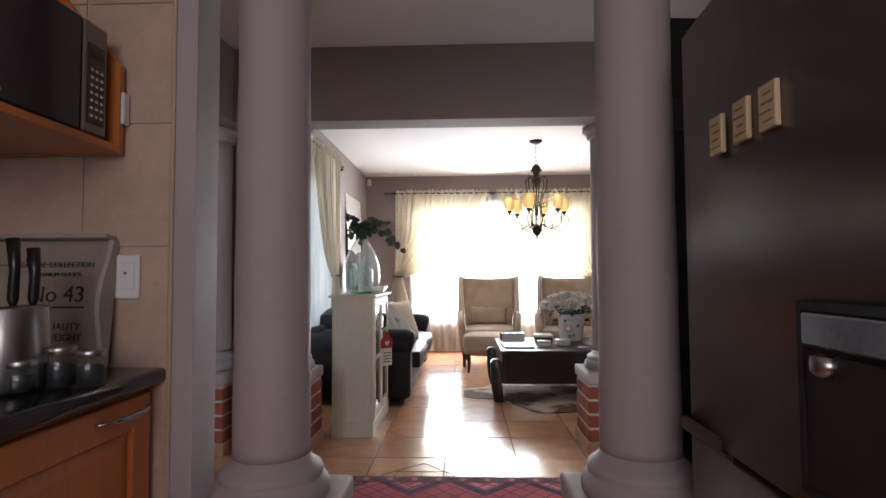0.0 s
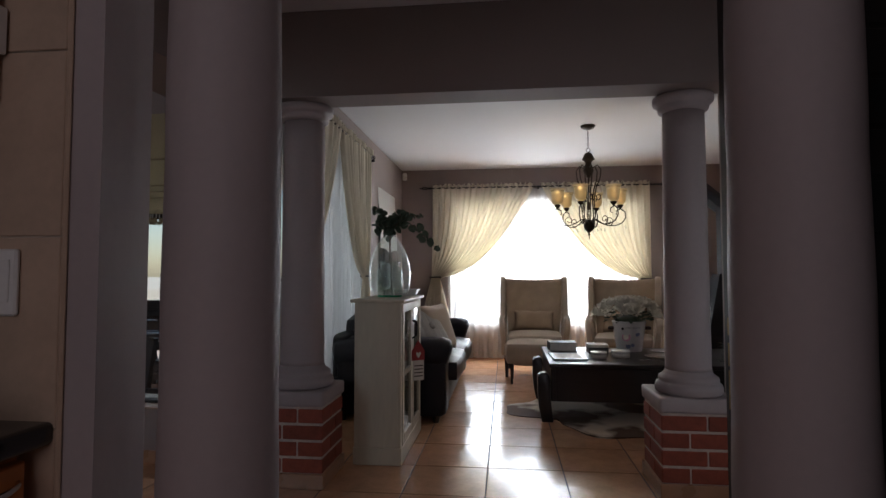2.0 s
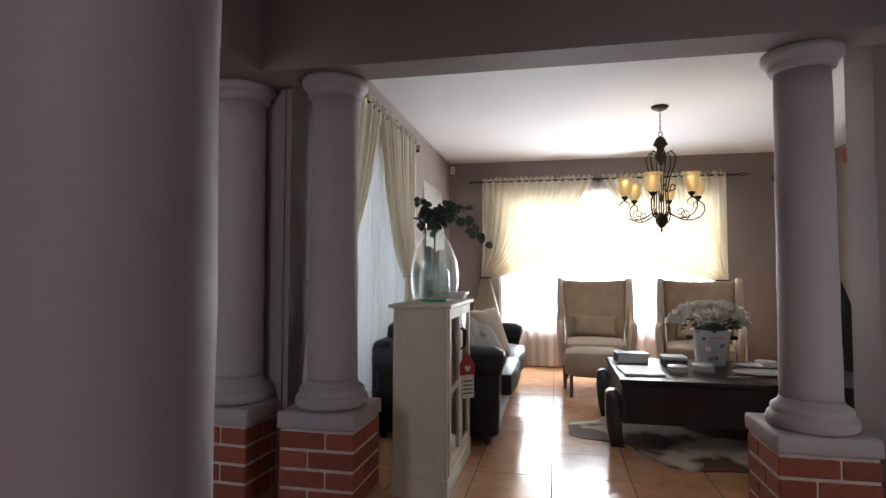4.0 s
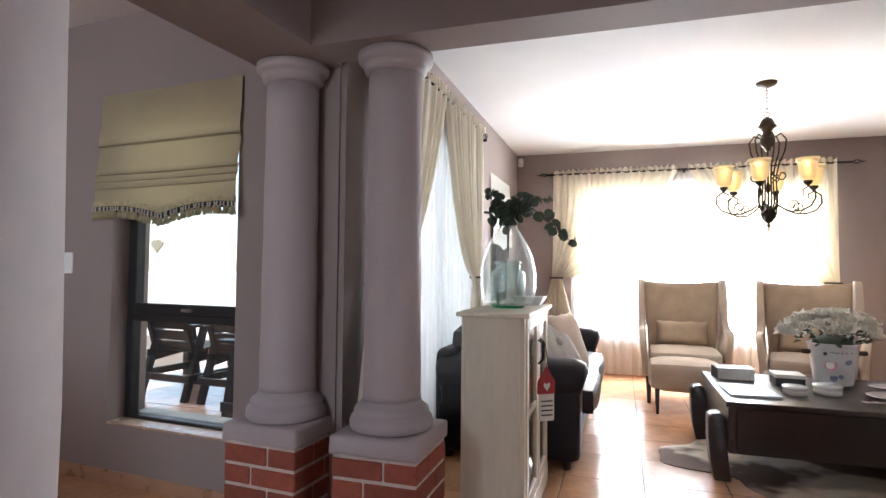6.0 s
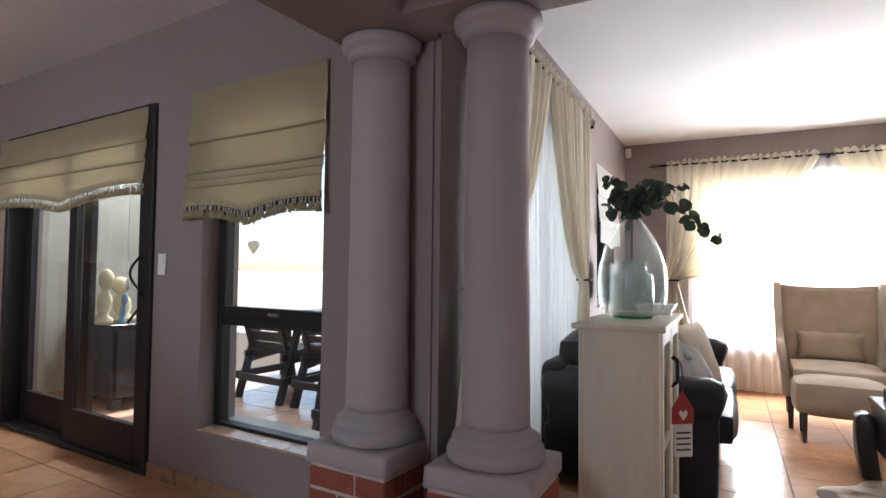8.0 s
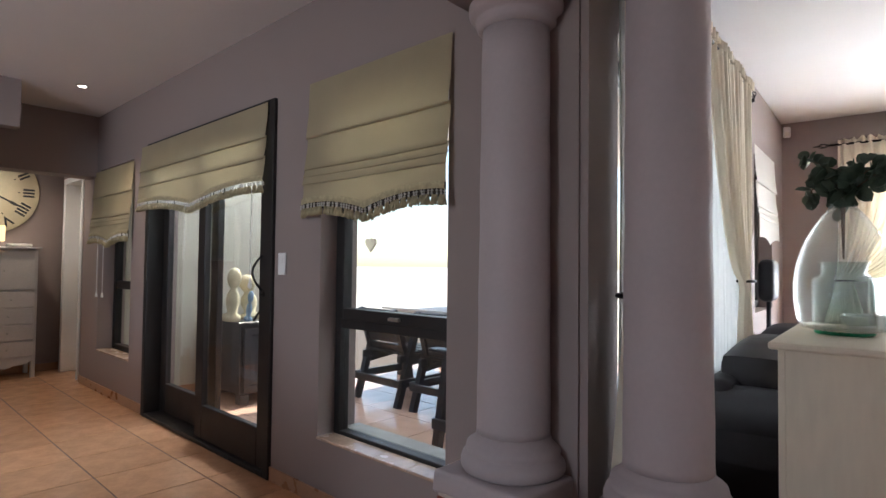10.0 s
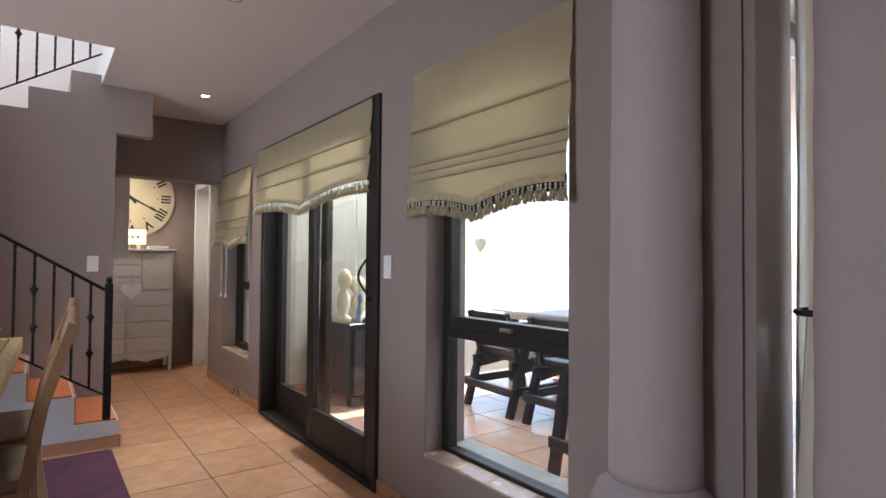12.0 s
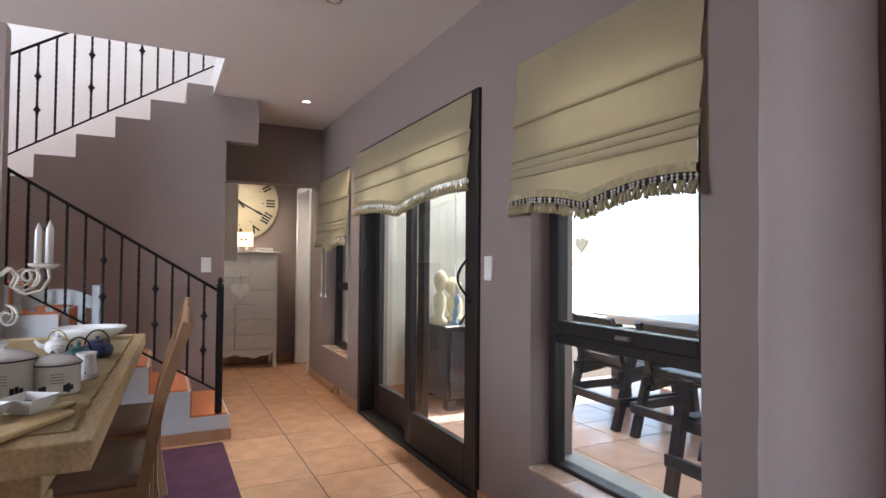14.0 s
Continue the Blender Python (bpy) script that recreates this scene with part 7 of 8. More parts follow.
for j in range(5):
    ya, yb = TY0 + (TY1 - TY0) * j / 5 + 0.0015, TY0 + (TY1 - TY0) * (j + 1) / 5 - 0.0015
    part("plank", boxbm(TX0 + random.uniform(-0.006, 0.006), TX1 + random.uniform(-0.01, 0.004), ya, yb, TZ - 0.075, TZ + random.uniform(-0.001, 0.0), 0.005, 2), M_RUSTIC, t)
part("apron", boxbm(TX0 + 0.12, TX1 - 0.12, TY0 + 0.12, TY1 - 0.12, TZ - 0.17, TZ - 0.076, 0.004), M_RUSTIC, t)
for x in (TX0 + 0.16, TX1 - 0.16):
    for y in (TY0 + 0.16, TY1 - 0.16):
        part("leg", boxbm(x - 0.05, x + 0.05, y - 0.05, y + 0.05, 0, TZ - 0.1705, 0.006), M_RUSTIC, t)
t = thing("floor_rug", "dark purple overdyed rug under the dining table", "rug")
part("rug_body", boxbm(-4.98, -2.0, 0.35, 2.605, 0.0006, 0.009, 0.003), mat("purple_wool", (0.085, 0.022, 0.045), 0.95, vary=0.45, scale=7, fine=300, bump=0.5, depth=0.002), t)
t = thing("table_runner", "woven jute table runner with a knotted edge on the dining table", "table runner", TB)
M_JUTE = mat("woven_jute", (0.33, 0.24, 0.12), 0.95, vary=0.3, scale=60, fine=300, bump=0.6, depth=0.002)
part("cloth", boxbm(-4.66, -2.70, 1.42, 2.055, TZ + 0.0005, TZ + 0.004, 0.001), M_JUTE, t)
bm = bmesh.new()
for k in range(90):
    blob(bm, (-4.65 + 1.94 * k / 89, 2.058 + 0.003 * math.sin(k), TZ + 0.006), 0.007, (1.6, 1, 0.8), 6, 4)
part("edging", bm, M_JUTE, t, "knotted rope edging", kind="stuff", smooth=80)


def cross_chair(m, label):
    """A wooden chair with a crossed back; it faces -y of its own frame."""
    t = thing("dining_chair", label, "chair", m, "dining chairs")
    w = 0.21
    part("seat", soft_box(bmesh.new(), -w - 0.01, w + 0.01, -0.22, 0.21, 0.435, 0.475, 0.018), M_SEATCLOTH, t, smooth=60)
    part("seat_frame", boxbm(-w, w, -0.20, 0.20, 0.385, 0.434, 0.004), M_CHAIRWOOD, t)
    for s in (-1, 1):
        pts = [(s * w, 0.24, 0.0), (s * w, 0.205, 0.22), (s * w, 0.20, 0.44), (s * w, 0.245, 0.70), (s * w, 0.325, 0.97)]
        bm = tube(bmesh.new(), pts, [0.022, 0.024, 0.026, 0.024, 0.021], 4)
        part("back_post", bm, M_CHAIRWOOD, t)
        part("front_leg", lathe(bmesh.new(), [(0.019, 0), (0.029, 0.384)], 4, pose(s * (w - 0.015), -0.185, 0, 0, 0, 45)), M_CHAIRWOOD, t)
        part("side_rail", boxbm(s * w - 0.012, s * w + 0.012, -0.17, 0.19, 0.17, 0.20, 0.003), M_CHAIRWOOD, t)
    def slab(x0, z0, x1, z1, wd):
        def y_at(z):
            return 0.20 + 0.045 * max(0, (z - 0.44)) / 0.26 if z < 0.7 else 0.245 + 0.08 * (z - 0.70) / 0.27
        return tube(bmesh.new(), [(x0 + (x1 - x0) * q, y_at(z0 + (z1 - z0) * q), z0 + (z1 - z0) * q) for q in [i / 8 for i in range(9)]], wd, 4)
    part("cross_bar", slab(-w + 0.02, 0.56, w - 0.02, 0.86, 0.017), M_CHAIRWOOD, t)
    part("cross_bar", slab(w - 0.02, 0.56, -w + 0.02, 0.86, 0.017), M_CHAIRWOOD, t)
    part("lower_rail", boxbm(-w, w, 0.205, 0.23, 0.52, 0.56, 0.004), M_CHAIRWOOD, t)
    bm = bmesh.new()
    n = 16
    up, lo, upb, lob = [], [], [], []
    for i in range(n + 1):
        q = i / n * 2 - 1
        zt = 0.955 + 0.055 * (1 - q * q)
        zl = 0.875 + 0.012 * math.cos(q * 6)
        x = q * (w + 0.012)
        for lst, y, z in ((up, 0.318, zt), (lo, 0.292, zl), (upb, 0.342, zt), (lob, 0.316, zl)):
            lst.append(bm.verts.new((x, y, z)))
    for i in range(n):
        for q in ((lo[i], lo[i + 1], up[i + 1], up[i]), (upb[i], upb[i + 1], lob[i + 1], lob[i]), (up[i], up[i + 1], upb[i + 1], upb[i]), (lob[i], lob[i + 1], lo[i + 1], lo[i])):
            bm.faces.new(q)
    for i in (0, n):
        bm.faces.new((lo[i], up[i], upb[i], lob[i]))
    part("crest_rail", bm, M_CHAIRWOOD, t, smooth=40)
    return t


cross_chair(pose(-3.40, 1.985, 0.0095, 0, 0, -1), "warm brown wooden dining chair with a crossed back at the table")
cross_chair(pose(-4.02, 2.01, 0.0095, 0, 0, -2), "warm brown wooden dining chair with crossed back at the table")
M_BLUEPAINT = mat("pale_blue_chair_paint", (0.50, 0.55, 0.58), 0.6, vary=0.12, scale=8)
t = thing("slat_back_chair", "pale blue painted slat-back chair at the far end of the table", "chair", pose(-4.97, 1.66, 0.0095, 0, 0, 88))
for s in (-1, 1):
    part("back_post", boxbm(s * 0.20 - 0.022, s * 0.20 + 0.022, 0.14, 0.18, 0, 1.03, 0.005), M_BLUEPAINT, t)
    part("front_leg", boxbm(s * 0.19 - 0.02, s * 0.19 + 0.02, -0.22, -0.18, 0, 0.43, 0.004), M_BLUEPAINT, t)
part("seat", boxbm(-0.22, 0.22, -0.23, 0.13, 0.431, 0.455, 0.006), M_BLUEPAINT, t)
bm = bmesh.new()
prof = [(0.178 * q, 0.955 + 0.055 * (1 - q * q)) for q in [1 - i / 8 for i in range(17)]] + [(0.178 * q, 0.885 + 0.03 * (1 - q * q)) for q in [-1 + i / 8 for i in range(17)]]
part("crest_rail", prism(bm, prof, 0.148, 0.172, "y"), M_BLUEPAINT, t)
for k in range(4):
    x = -0.125 + 0.083 * k
    part("slat", boxbm(x - 0.02, x + 0.02, 0.152, 0.168, 0.56, 0.90, 0.003), M_BLUEPAINT, t)
part("lower_rail", boxbm(-0.178, 0.178, 0.15, 0.172, 0.52, 0.56, 0.003), M_BLUEPAINT, t)

M_ENAMEL = mat("white_enamel", (0.74, 0.74, 0.74), 0.2, vary=0.04, bump=0, coat=0.5)


def enamel_pot(x, y, r, h, label):
    t = thing("enamel_pot", label, "pot", pose(x, y, TZ + 0.0045))
    part("pot", lathe(bmesh.new(), [(r * 0.97, 0), (r, 0.006), (r, h), (r + 0.004, h + 0.002), (r + 0.004, h + 0.006), (r - 0.003, h + 0.006)], 36), M_ENAMEL, t, smooth=50)
    part("rim", lathe(bmesh.new(), [(r + 0.0045, h + 0.0005), (r + 0.006, h + 0.003), (r + 0.0045, h + 0.0055)], 36, close=False), M_INK, t, "dark enamel rim", smooth=50)
    lid = part("lid", lathe(bmesh.new(), [(r + 0.003, h + 0.0065), (r - 0.004, h + 0.014), (r * 0.6, h + 0.027), (0.012, h + 0.034), (0.001, h + 0.034)], 36), M_ENAMEL, t, smooth=50)
    part("knob", lathe(bmesh.new(), [(0.006, h + 0.034), (0.006, h + 0.042), (0.018, h + 0.050), (0.016, h + 0.058), (0.001, h + 0.060)], 16), M_ENAMEL, lid, smooth=50)
    # printed blocks of writing and a small picture towards the hall
    def on(a, z):
        return Matrix.Translation(((r + 0.0006) * math.cos(radians(a)), (r + 0.0006) * math.sin(radians(a)), z)) @ pose(0, 0, 0, 90, 0, a + 90)
    for k in range(4):
        part("text_bar", boxbm(-0.018, 0.018, -0.0008, 0.0008, 0, 0.0008), M_INK, t, at=on(8, h * 0.45 + 0.009 * k) @ pose(0, 0, 0, 0, 0, 0))
    for a, ww, hh in ((28, 0.012, 0.022), (36, 0.010, 0.030), (44, 0.012, 0.016), (-22, 0.014, 0.020), (-32, 0.010, 0.012)):
        part("picture_bar", boxbm(-ww / 2, ww / 2, -hh / 2, hh / 2, 0, 0.0008), M_INK, t, at=on(a, h * 0.25))
    return t


enamel_pot(-3.24, 1.925, 0.066, 0.092, "white enamel pot with dark printed writing and a lid")
enamel_pot(-3.22, 1.785, 0.088, 0.118, "large white enamel pot with dark print and a lid")
enamel_pot(-3.64, 1.62, 0.075, 0.12, "white enamel pot with a lid standing behind the others")
t = thing("enamel_jug", "small white enamel jug with dark print beside the pot", "jug", pose(-3.45, 1.985, TZ + 0.0045))
part("jug", lathe(bmesh.new(), [(0.035, 0), (0.038, 0.03), (0.03, 0.08), (0.034, 0.095), (0.03, 0.095), (0.027, 0.08)], 24), M_ENAMEL, t, smooth=50)
part("handle", tube(bmesh.new(), [(0.03, 0, 0.085), (0.06, 0, 0.08), (0.062, 0, 0.04), (0.036, 0, 0.025)], 0.004, 6), M_ENAMEL, t, smooth=60)


def teapot(x, y, r, material, label, bail=M_IRON):
    t = thing("teapot", label, "teapot", pose(x, y, TZ + 0.0045))
    part("body", lathe(bmesh.new(), [(r * 0.55, 0), (r * 0.9, 0.012), (r, 0.032), (r * 0.9, 0.052), (r * 0.5, 0.066), (0.001, 0.066)], 28), material, t, smooth=60)
    lid = part("lid", lathe(bmesh.new(), [(r * 0.46, 0.066), (r * 0.4, 0.075), (0.001, 0.08)], 24), material, t, smooth=50)
    part("knob", blob(bmesh.new(), (0, 0, 0.087), 0.009), material, lid, smooth=80)
    part("spout", tube(bmesh.new(), [(0, -r * 0.85, 0.03), (0, -r - 0.02, 0.042), (0, -r - 0.035, 0.062)], [0.014, 0.009, 0.007], 8), material, t, smooth=60)
    part("handle", tube(bmesh.new(), [(0, r * 0.72 * math.cos(a), 0.055 + r * 1.0 * math.sin(a)) for a in [math.pi * i / 14 for i in range(15)]], 0.0035, 6), bail, t, "arched wire handle", smooth=60)
    return t


teapot(-3.95, 1.975, 0.066, mat("navy_glaze", (0.012, 0.02, 0.07), 0.3), "dark blue cast teapot with an arched handle")
teapot(-3.77, 1.925, 0.058, mat("teal_glaze", (0.05, 0.17, 0.17), 0.3), "teal cast teapot with an arched handle")
teapot(-4.15, 1.80, 0.05, M_CHINA, "small white teapot with a tall bamboo handle", M_JUTE)
t = thing("oval_bowl", "large white oval serving bowl on the dining table", "bowl", pose(-4.62, 1.885, TZ + 0.0045) @ Matrix.Diagonal((0.8, 1.0, 1, 1)))
part("bowl", lathe(bmesh.new(), [(0.07, 0), (0.10, 0.006), (0.155, 0.04), (0.175, 0.068), (0.170, 0.069), (0.15, 0.045), (0.09, 0.012), (0.001, 0.010)], 40), M_CHINA, t, smooth=60)
t = thing("serving_board", "pale wooden serving board with a handle on the dining table", "board", pose(-2.765, 1.845, TZ + 0.005, 0, 0, 150.7))
part("board", boxbm(-0.13, 0.20, -0.085, 0.085, 0.0, 0.016, 0.004), M_RUSTIC, t)
part("handle", boxbm(0.2005, 0.30, -0.018, 0.018, 0.002, 0.014, 0.004), M_RUSTIC, t)


def square_dish(x, y, rz, filling, label):
    t = thing("square_dish", label, "dish", pose(x, y, TZ + 0.0215, 0, 0, rz), "square dishes")
    bm = bmesh.new()
    loops = [[(sx * a, sy * a, z) for sx, sy in ((-1, -1), (1, -1), (1, 1), (-1, 1))] for a, z in ((0.032, 0), (0.052, 0.042), (0.049, 0.042), (0.030, 0.005))]
    vs = [[bm.verts.new(p) for p in lp] for lp in loops]
    bm.faces.new(vs[0][::-1])
    bm.faces.new(vs[3])
    for p, q in zip(vs, vs[1:]):
        for i in range(4):
            bm.faces.new((p[i], p[(i + 1) % 4], q[(i + 1) % 4], q[i]))
    part("bowl", bm, M_CHINA, t)
    part("filling", boxbm(-0.036, 0.036, -0.036, 0.036, 0.018, 0.022, 0.001), filling, t)
    return t


square_dish(-2.92, 1.905, 60, mat("dark_spice", (0.12, 0.04, 0.02), 0.9), "small square white dish of dark spice on the serving board")
square_dish(-2.85, 1.81, 60, mat("yellow_spice", (0.45, 0.30, 0.04), 0.9), "small square white dish of yellow spice on the serving board")

# candelabrum
t = thing("candelabrum", "white scrolled iron candelabrum with white candles on the dining table", "candelabrum", pose(-3.47, 1.70, TZ + 0.0045) @ Matrix.Diagonal((1.18, 1.18, 1, 1)))
M_WIRON = mat("chipped_white_iron", (0.70, 0.67, 0.62), 0.7, vary=0.15, scale=40)
part("foot", lathe(bmesh.new(), [(0.085, 0), (0.09, 0.006), (0.03, 0.02), (0.010, 0.03)], 24), M_WIRON, t, smooth=50)
part("stem", lathe(bmesh.new(), [(0.010, 0.03), (0.006, 0.12), (0.016, 0.15), (0.006, 0.18), (0.006, 0.40), (0.012, 0.43), (0.004, 0.46)], 12), M_WIRON, t, smooth=50)
for k in range(5):
    R = pose(0, 0, 0, 0, 0, 72 * k + 72)
    arm = [(0.01, 0, 0.36), (0.05, 0, 0.40), (0.075, 0, 0.37), (0.06, 0, 0.335), (0.09, 0, 0.31), (0.135, 0, 0.325), (0.155, 0, 0.365), (0.15, 0, 0.40)]
    part("arm", tube(bmesh.new(), arm, 0.005, 6), M_WIRON, t, smooth=60, at=R)
    part("scroll", tube(bmesh.new(), [(0.10 + 0.035 * (1 - q * 0.7) * math.cos(-1.4 + 7 * q), 0, 0.37 + 0.035 * (1 - q * 0.7) * math.sin(-1.4 + 7 * q)) for q in [i / 16 for i in range(17)]], 0.004, 6), M_WIRON, t, smooth=60, at=R)
    part("scroll", tube(bmesh.new(), [(0.045 + 0.03 * (1 - q * 0.7) * math.cos(1.4 - 7 * q), 0, 0.23 + 0.04 * (1 - q * 0.7) * math.sin(1.4 - 7 * q)) for q in [i / 16 for i in range(17)]], 0.004, 6), M_WIRON, t, smooth=60, at=R)
    part("cup", lathe(bmesh.new(), [(0.008, 0.398), (0.024, 0.408), (0.028, 0.416), (0.012, 0.417)], 16, pose(0.152, 0, 0)), M_WIRON, t, smooth=50, at=R)
    part("candle", lathe(bmesh.new(), [(0.011, 0.418), (0.0105, 0.54), (0.006, 0.555), (0.001, 0.57)], 12, pose(0.152, 0, 0) ), M_CHINA, t, "white taper candle", smooth=50, at=R)
for k in range(3):
    t = thing("glass_tumbler", "clear glass tumbler among the pots on the dining table", "glass", pose(-3.72 - 0.1 * k, 1.50 + 0.05 * k, TZ + 0.0045), "glass tumblers")
    part("glass", lathe(bmesh.new(), [(0.001, 0), (0.03, 0), (0.036, 0.09), (0.034, 0.09), (0.028, 0.006), (0.001, 0.006)], 20, close=False), M_GLASS, t, smooth=50)


# ---- patio ----
M_PAVE = mat("pale_paving", (0.50, 0.45, 0.38), 0.9, vary=0.15, scale=3)
M_DECKWOOD = mat("black_stained_garden_wood", (0.026, 0.028, 0.034), 0.38, vary=0.3, scale=5, stretch=(1, 1, 4), bump=0.3)
struct("wall_patio", boxbm(-5.90, -5.72, 3.882, 5.75, 0, 2.7), M_PLASTER_OUT)
# backdrop added to block the bright outdoors and dim the far hall window
struct("wall_backdrop_far", boxbm(-7.6, -7.41, 3.882, 5.75, 0, 2.7), M_PLASTER_OUT)
# unseen slab, added to keep the near patio in shade with sun beyond
struct("patio_shade_slab", boxbm(-7.4, -1.9, 3.882, 5.05, 2.62, 2.75), M_WHITE)
struct("paving", boxbm(-30, 30, 8.3, 40, -0.155, -0.02), M_PAVE)
struct("skirting_patio", boxbm(-5.719, -5.708, 3.90, 5.74, 0.001, 0.10, 0.002), M_TILE_PLAIN)


# pale colour carries the sun glare on the table top and apron
M_GLAREWOOD = mat("sun_glare_wood", (0.62, 0.63, 0.65), 0.5, vary=0.2, scale=5, stretch=(0.3, 4, 4))


def garden_chair(m, label):
    """A slatted wooden garden armchair; it faces -y of its own frame."""
    t = thing("garden_chair", label, "chair", m, "garden chairs")
    for s in (-1, 1):
        x = s * 0.27
        part("front_leg", tube(bmesh.new(), [(x, -0.30, 0), (x, -0.20, 0.62)], [0.036, 0.036], 4), M_DECKWOOD, t)
        part("back_leg", tube(bmesh.new(), [(x, 0.34, 0), (x, 0.14, 0.64)], [0.036, 0.036], 4), M_DECKWOOD, t)
        part("seat_brace", tube(bmesh.new(), [(x * 0.86, -0.26, 0.40), (x * 0.86, 0.24, 0.34)], 0.03, 4), M_DECKWOOD, t)
        part("stretcher", boxbm(x - 0.016 + s * 0.03, x + 0.016 + s * 0.03, -0.30, 0.34, 0.17, 0.235, 0.004), M_DECKWOOD, t)
        part("seat_rail", boxbm(x - 0.016 - s * 0.03, x + 0.016 - s * 0.03, -0.27, 0.30, 0.36, 0.42, 0.004), M_DECKWOOD, t)
        part("armrest", boxbm(x - 0.045, x + 0.045, -0.34, 0.30, 0.635, 0.66, 0.006), M_DECKWOOD, t)
        part("back_post", tube(bmesh.new(), [(x * 0.82, 0.20, 0.36), (x * 0.82, 0.35, 0.80)], [0.03, 0.03], 4), M_DECKWOOD, t)
    part("back_stretcher", boxbm(-0.30, 0.30, 0.315, 0.345, 0.165, 0.225, 0.004), M_DECKWOOD, t)
    for k in range(5):
        y = -0.25 + 0.105 * k
        part("seat_slat", boxbm(-0.25, 0.25, y, y + 0.085, 0.421, 0.441, 0.004), M_DECKWOOD, t)
    for k in range(4):
        z = 0.46 + 0.098 * k
        part("back_slat", boxbm(-0.25, 0.25, -0.01, 0.012, -0.045, 0.045, 0.004), M_DECKWOOD, t, at=pose(0, 0.195 + (z - 0.36) * 0.32, z, -18, 0, 0))
    return t


garden_chair(pose(-4.33, 5.50, 0, 0, 0, 178), "black-stained slatted wooden garden armchair at the patio table")
garden_chair(pose(-3.64, 5.51, 0, 0, 0, 181), "black-stained slatted wooden garden armchair on the tiled patio")
garden_chair(pose(-2.78, 4.83, 0, 0, 0, -92), "black-stained slatted wooden garden armchair standing askew near the window")
garden_chair(pose(-4.75, 7.35, 0, 0, 0, 2), "black-stained slatted wooden garden armchair across the patio table")
garden_chair(pose(-3.75, 7.40, 0, 0, 0, -4), "black-stained slatted wooden garden armchair across the patio table")
t = thing("garden_table", "slatted garden table with sun glare in its pale colour and dark legs on the patio", "table", pose(-4.2, 6.5, 0))
for k in range(8):
    part("slat", boxbm(-1.1, 1.1, -0.46 + 0.117 * k, -0.46 + 0.117 * k + 0.10, 0.70, 0.725, 0.004), M_GLAREWOOD, t)
part("apron", boxbm(-1.0, 1.0, -0.38, 0.38, 0.63, 0.699, 0.004), M_GLAREWOOD, t)
for x in (-0.9, 0.9):
    for y in (-0.33, 0.33):
        part("leg", boxbm(x - 0.04, x + 0.04, y - 0.04, y + 0.04, 0, 0.629, 0.005), M_DECKWOOD, t)
t = thing("plant_pot", "small white pot with a plant on the garden table", "plant", pose(-3.55, 6.45, 0.7255))
part("pot", lathe(bmesh.new(), [(0.035, 0), (0.05, 0.12), (0.047, 0.12), (0.03, 0.01)], 20), M_CHINA, t, smooth=50)
lm = mesh_of("leaf", leaf_mesh(0.03, 0.07), M_LEAF)
for k in range(24):
    ob = new("leaf", lm)
    ob.parent = t
    ob.matrix_basis = pose(0, 0, 0.11, 0, 0, k * 137.5) @ pose(0, 0.01, 0.0, 25 + (k * 17) % 50, 0, 0)
# frameless glass screen along the patio edge
t = thing("glass_screen", "frameless glass patio screen with small black clamps", "screen", pose(0, 8.25, 0))
for k in range(6):
    x = -5.70 + 0.62 * k
    p = part("pane", boxbm(x, x + 0.60, 0, 0.01, 0.03, 2.25), M_PANE, t)
    p.visible_shadow = False
    part("clamp", boxbm(x + 0.58, x + 0.64, -0.02, 0.03, 0.0, 0.09, 0.004), M_IRON, t)
    part("clamp", boxbm(x + 0.58, x + 0.62, -0.015, 0.025, 1.02, 1.08, 0.004), M_IRON, t)
t = thing("heart_ornament", "small carved heart hanging on a string on the patio", "ornament", pose(-4.55, 5.25, 1.335))
part("string", tube(bmesh.new(), [(0, 0, 0.06), (0, 0, 1.28)], 0.0025, 5), M_STEM, t)
part("heart", prism(bmesh.new(), [(x * 0.68, z * 0.68 + 0.01) for x, z in hp], -0.012, 0.012, "y"), M_CREAM, t)

# patio cabinet with carved figures
t = thing("patio_cabinet", "black wooden cupboard with panelled doors standing on the patio", "cabinet", pose(-5.34, 4.80, 0) @ Matrix.Diagonal((1, 1, 0.83, 1)))
part("top", boxbm(-0.42, 0.34, -0.55, 0.55, 0.80, 0.83, 0.004), M_DECKWOOD, t)
part("body", boxbm(-0.38, 0.27, -0.50, 0.50, 0.10, 0.799, 0.004), M_DECKWOOD, t)
for y in (-0.46, 0.46):
    for x in (-0.35, 0.25):
        part("leg", boxbm(x - 0.04, x + 0.04, y - 0.04, y + 0.04, 0, 0.099, 0.004), M_DECKWOOD, t)
for k in range(2):
    d = raised_door(t, "door", pose(0.292, -0.48 + 0.49 * k, 0.13, 0, 0, 90), 0.47, 0.63, M_DECKWOOD, 0.06)
    part("knob", lathe(bmesh.new(), [(0.006, 0), (0.014, 0.015), (0.008, 0.022)], 10, pose(0.42 if k == 0 else 0.05, -0.02, 0.32, 90, 0, 0)), M_BRUSHED, d, smooth=50)
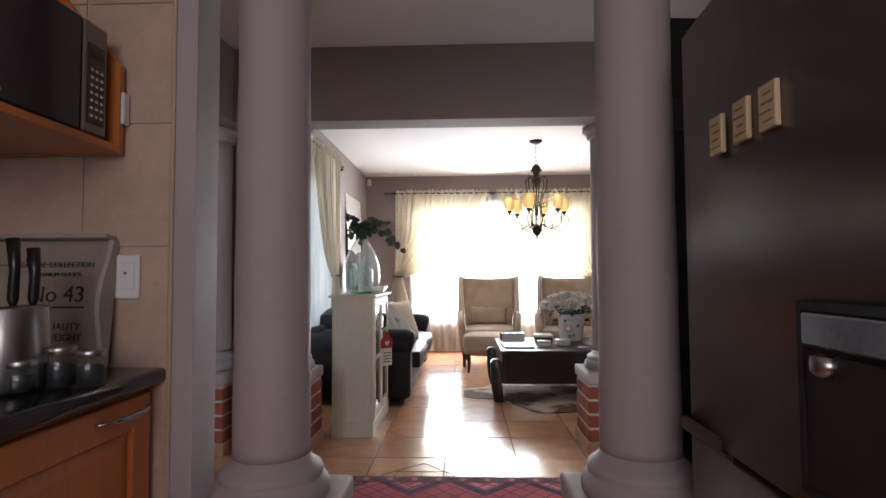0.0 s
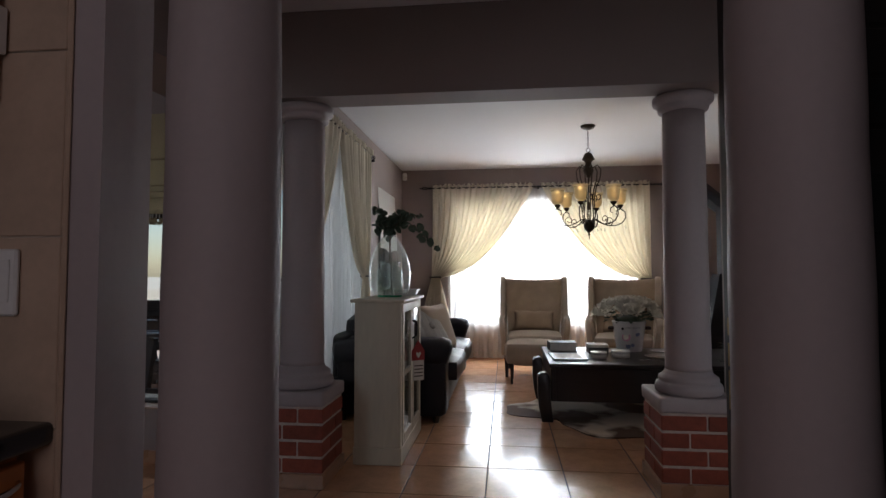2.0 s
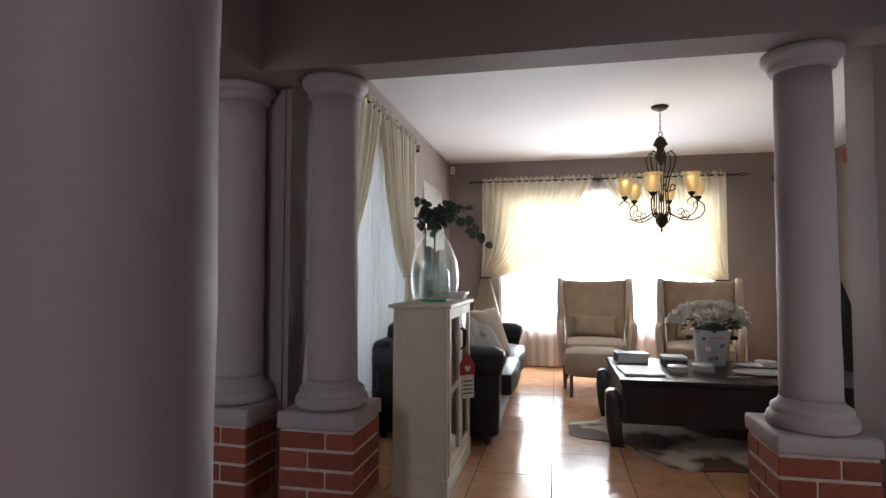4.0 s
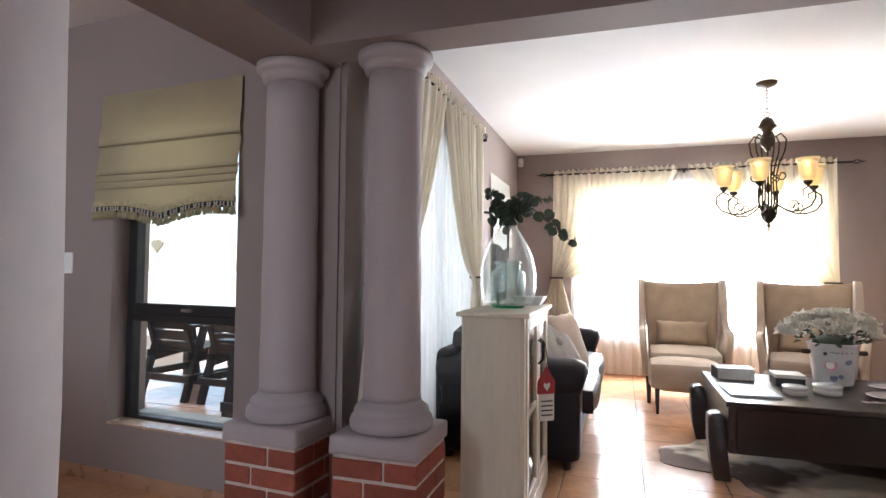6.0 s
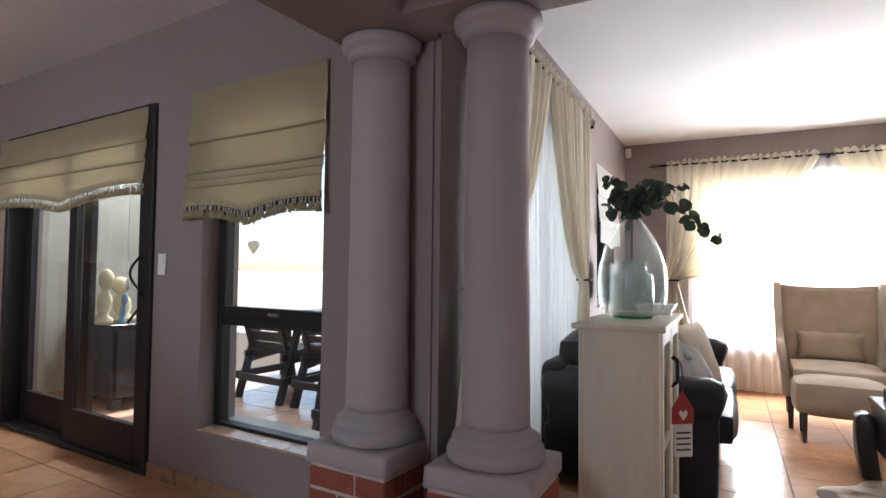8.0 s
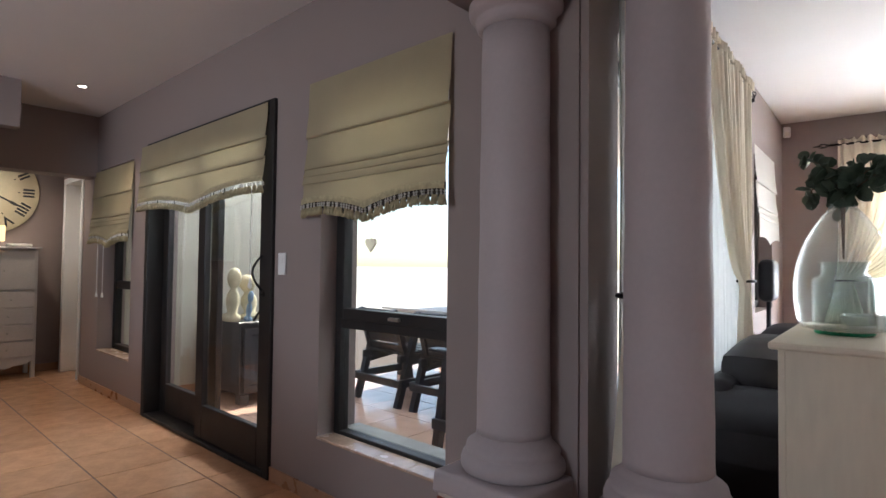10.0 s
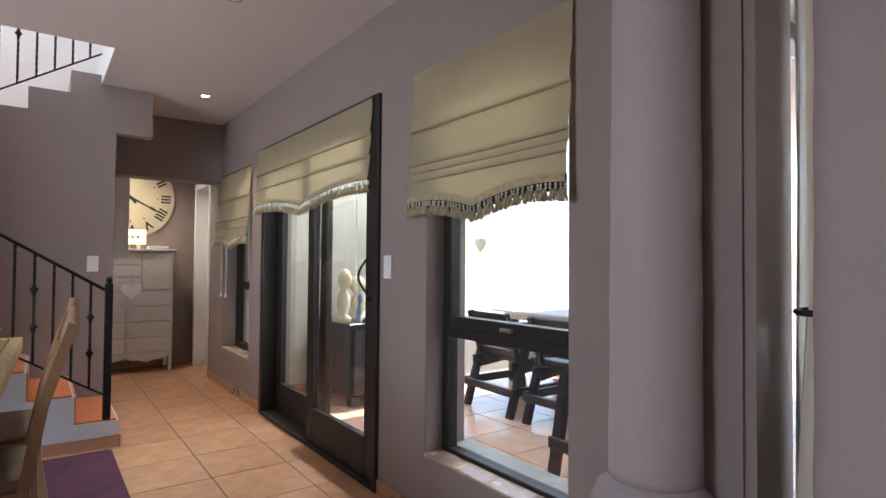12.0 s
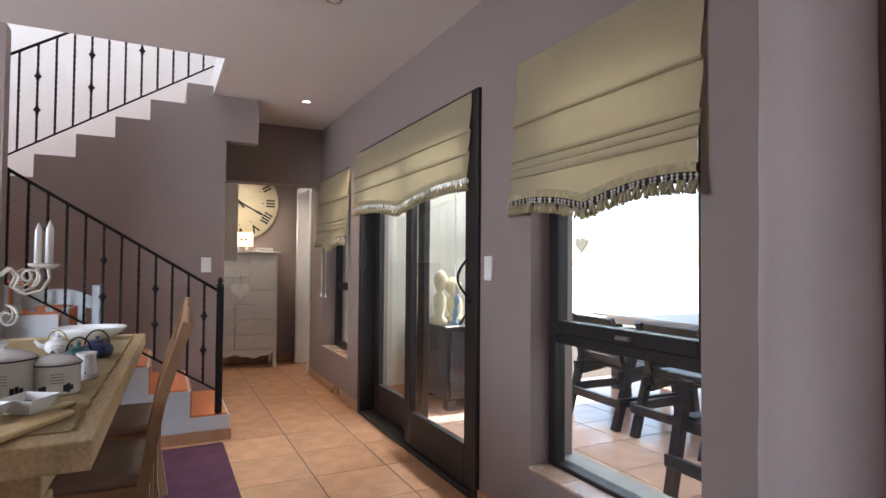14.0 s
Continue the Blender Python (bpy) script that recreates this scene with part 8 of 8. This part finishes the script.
M_SAND = mat("carved_sandstone", (0.55, 0.48, 0.33), 0.9, vary=0.2, scale=18, bump=0.6, depth=0.004)


def figure(m, label, h, wide, tint=None):
    ob = new("figurine", mesh_of("figurine", lathe(bmesh.new(), [(0.001, 0), (wide * 0.9, 0), (wide * 0.95, h * 0.10), (wide * 0.45, h * 0.16), (wide * 0.7, h * 0.34), (wide * 0.62, h * 0.5), (wide * 0.28, h * 0.6), (wide * 0.5, h * 0.66), (wide * 0.72, h * 0.76), (wide * 0.7, h * 0.86), (wide * 0.42, h * 0.96), (0.001, h)], 14, Matrix.Diagonal((1, 0.6, 1, 1))), tint or M_SAND, 70))
    ob.matrix_world = m
    return tagged(ob, label=label, category="figurine")


figure(pose(-5.17, 4.27, 0.690, 0, 4, 20), "tall carved sandstone figurine on the patio cupboard", 0.45, 0.095)
figure(pose(-5.22, 4.47, 0.690, 0, -6, 50), "rounded carved sandstone figurine on the patio cupboard", 0.39, 0.10)
figure(pose(-5.10, 4.38, 0.690, 0, 12, 0), "small blue-grey figurine on the patio cupboard", 0.26, 0.05, mat("blue_grey_glaze", (0.16, 0.26, 0.38), 0.5))
t = thing("metal_lizard", "curled dark wire ornament on the patio cupboard", "ornament", pose(-5.04, 4.40, 0.690))
part("wire", tube(bmesh.new(), [(0.05 * math.sin(2.5 * q), 0.12 * q, 0.006 + 0.10 * abs(math.sin(2.2 * q)) + 0.05 * q) for q in [i / 14 for i in range(15)]], [0.012 - 0.0006 * i for i in range(15)], 6), M_IRON, t, smooth=60)


# ---- floors, last ----
tiled_floor("floor_living", LIV, -0.22, 4.42, -4.2, 4.62, 1.32, 0.47)
tiled_floor("floor_hall", W0, -8.0, -1.72, -1.5, 3.66, -4.16, 3.005)
# paler, pinker copy of the terracotta; the patio's brightness is in its colour
tiled_floor("floor_patio", W0, -5.72, -1.85, 3.885, 8.3, -3.9, 4.2, material=mat("sunlit_outdoor_tile", (0.66, 0.42, 0.32), 0.22, vary=0.18, scale=7, fine=50, bump=0.3, depth=0.001, per_object=0.08, coat=0.3))
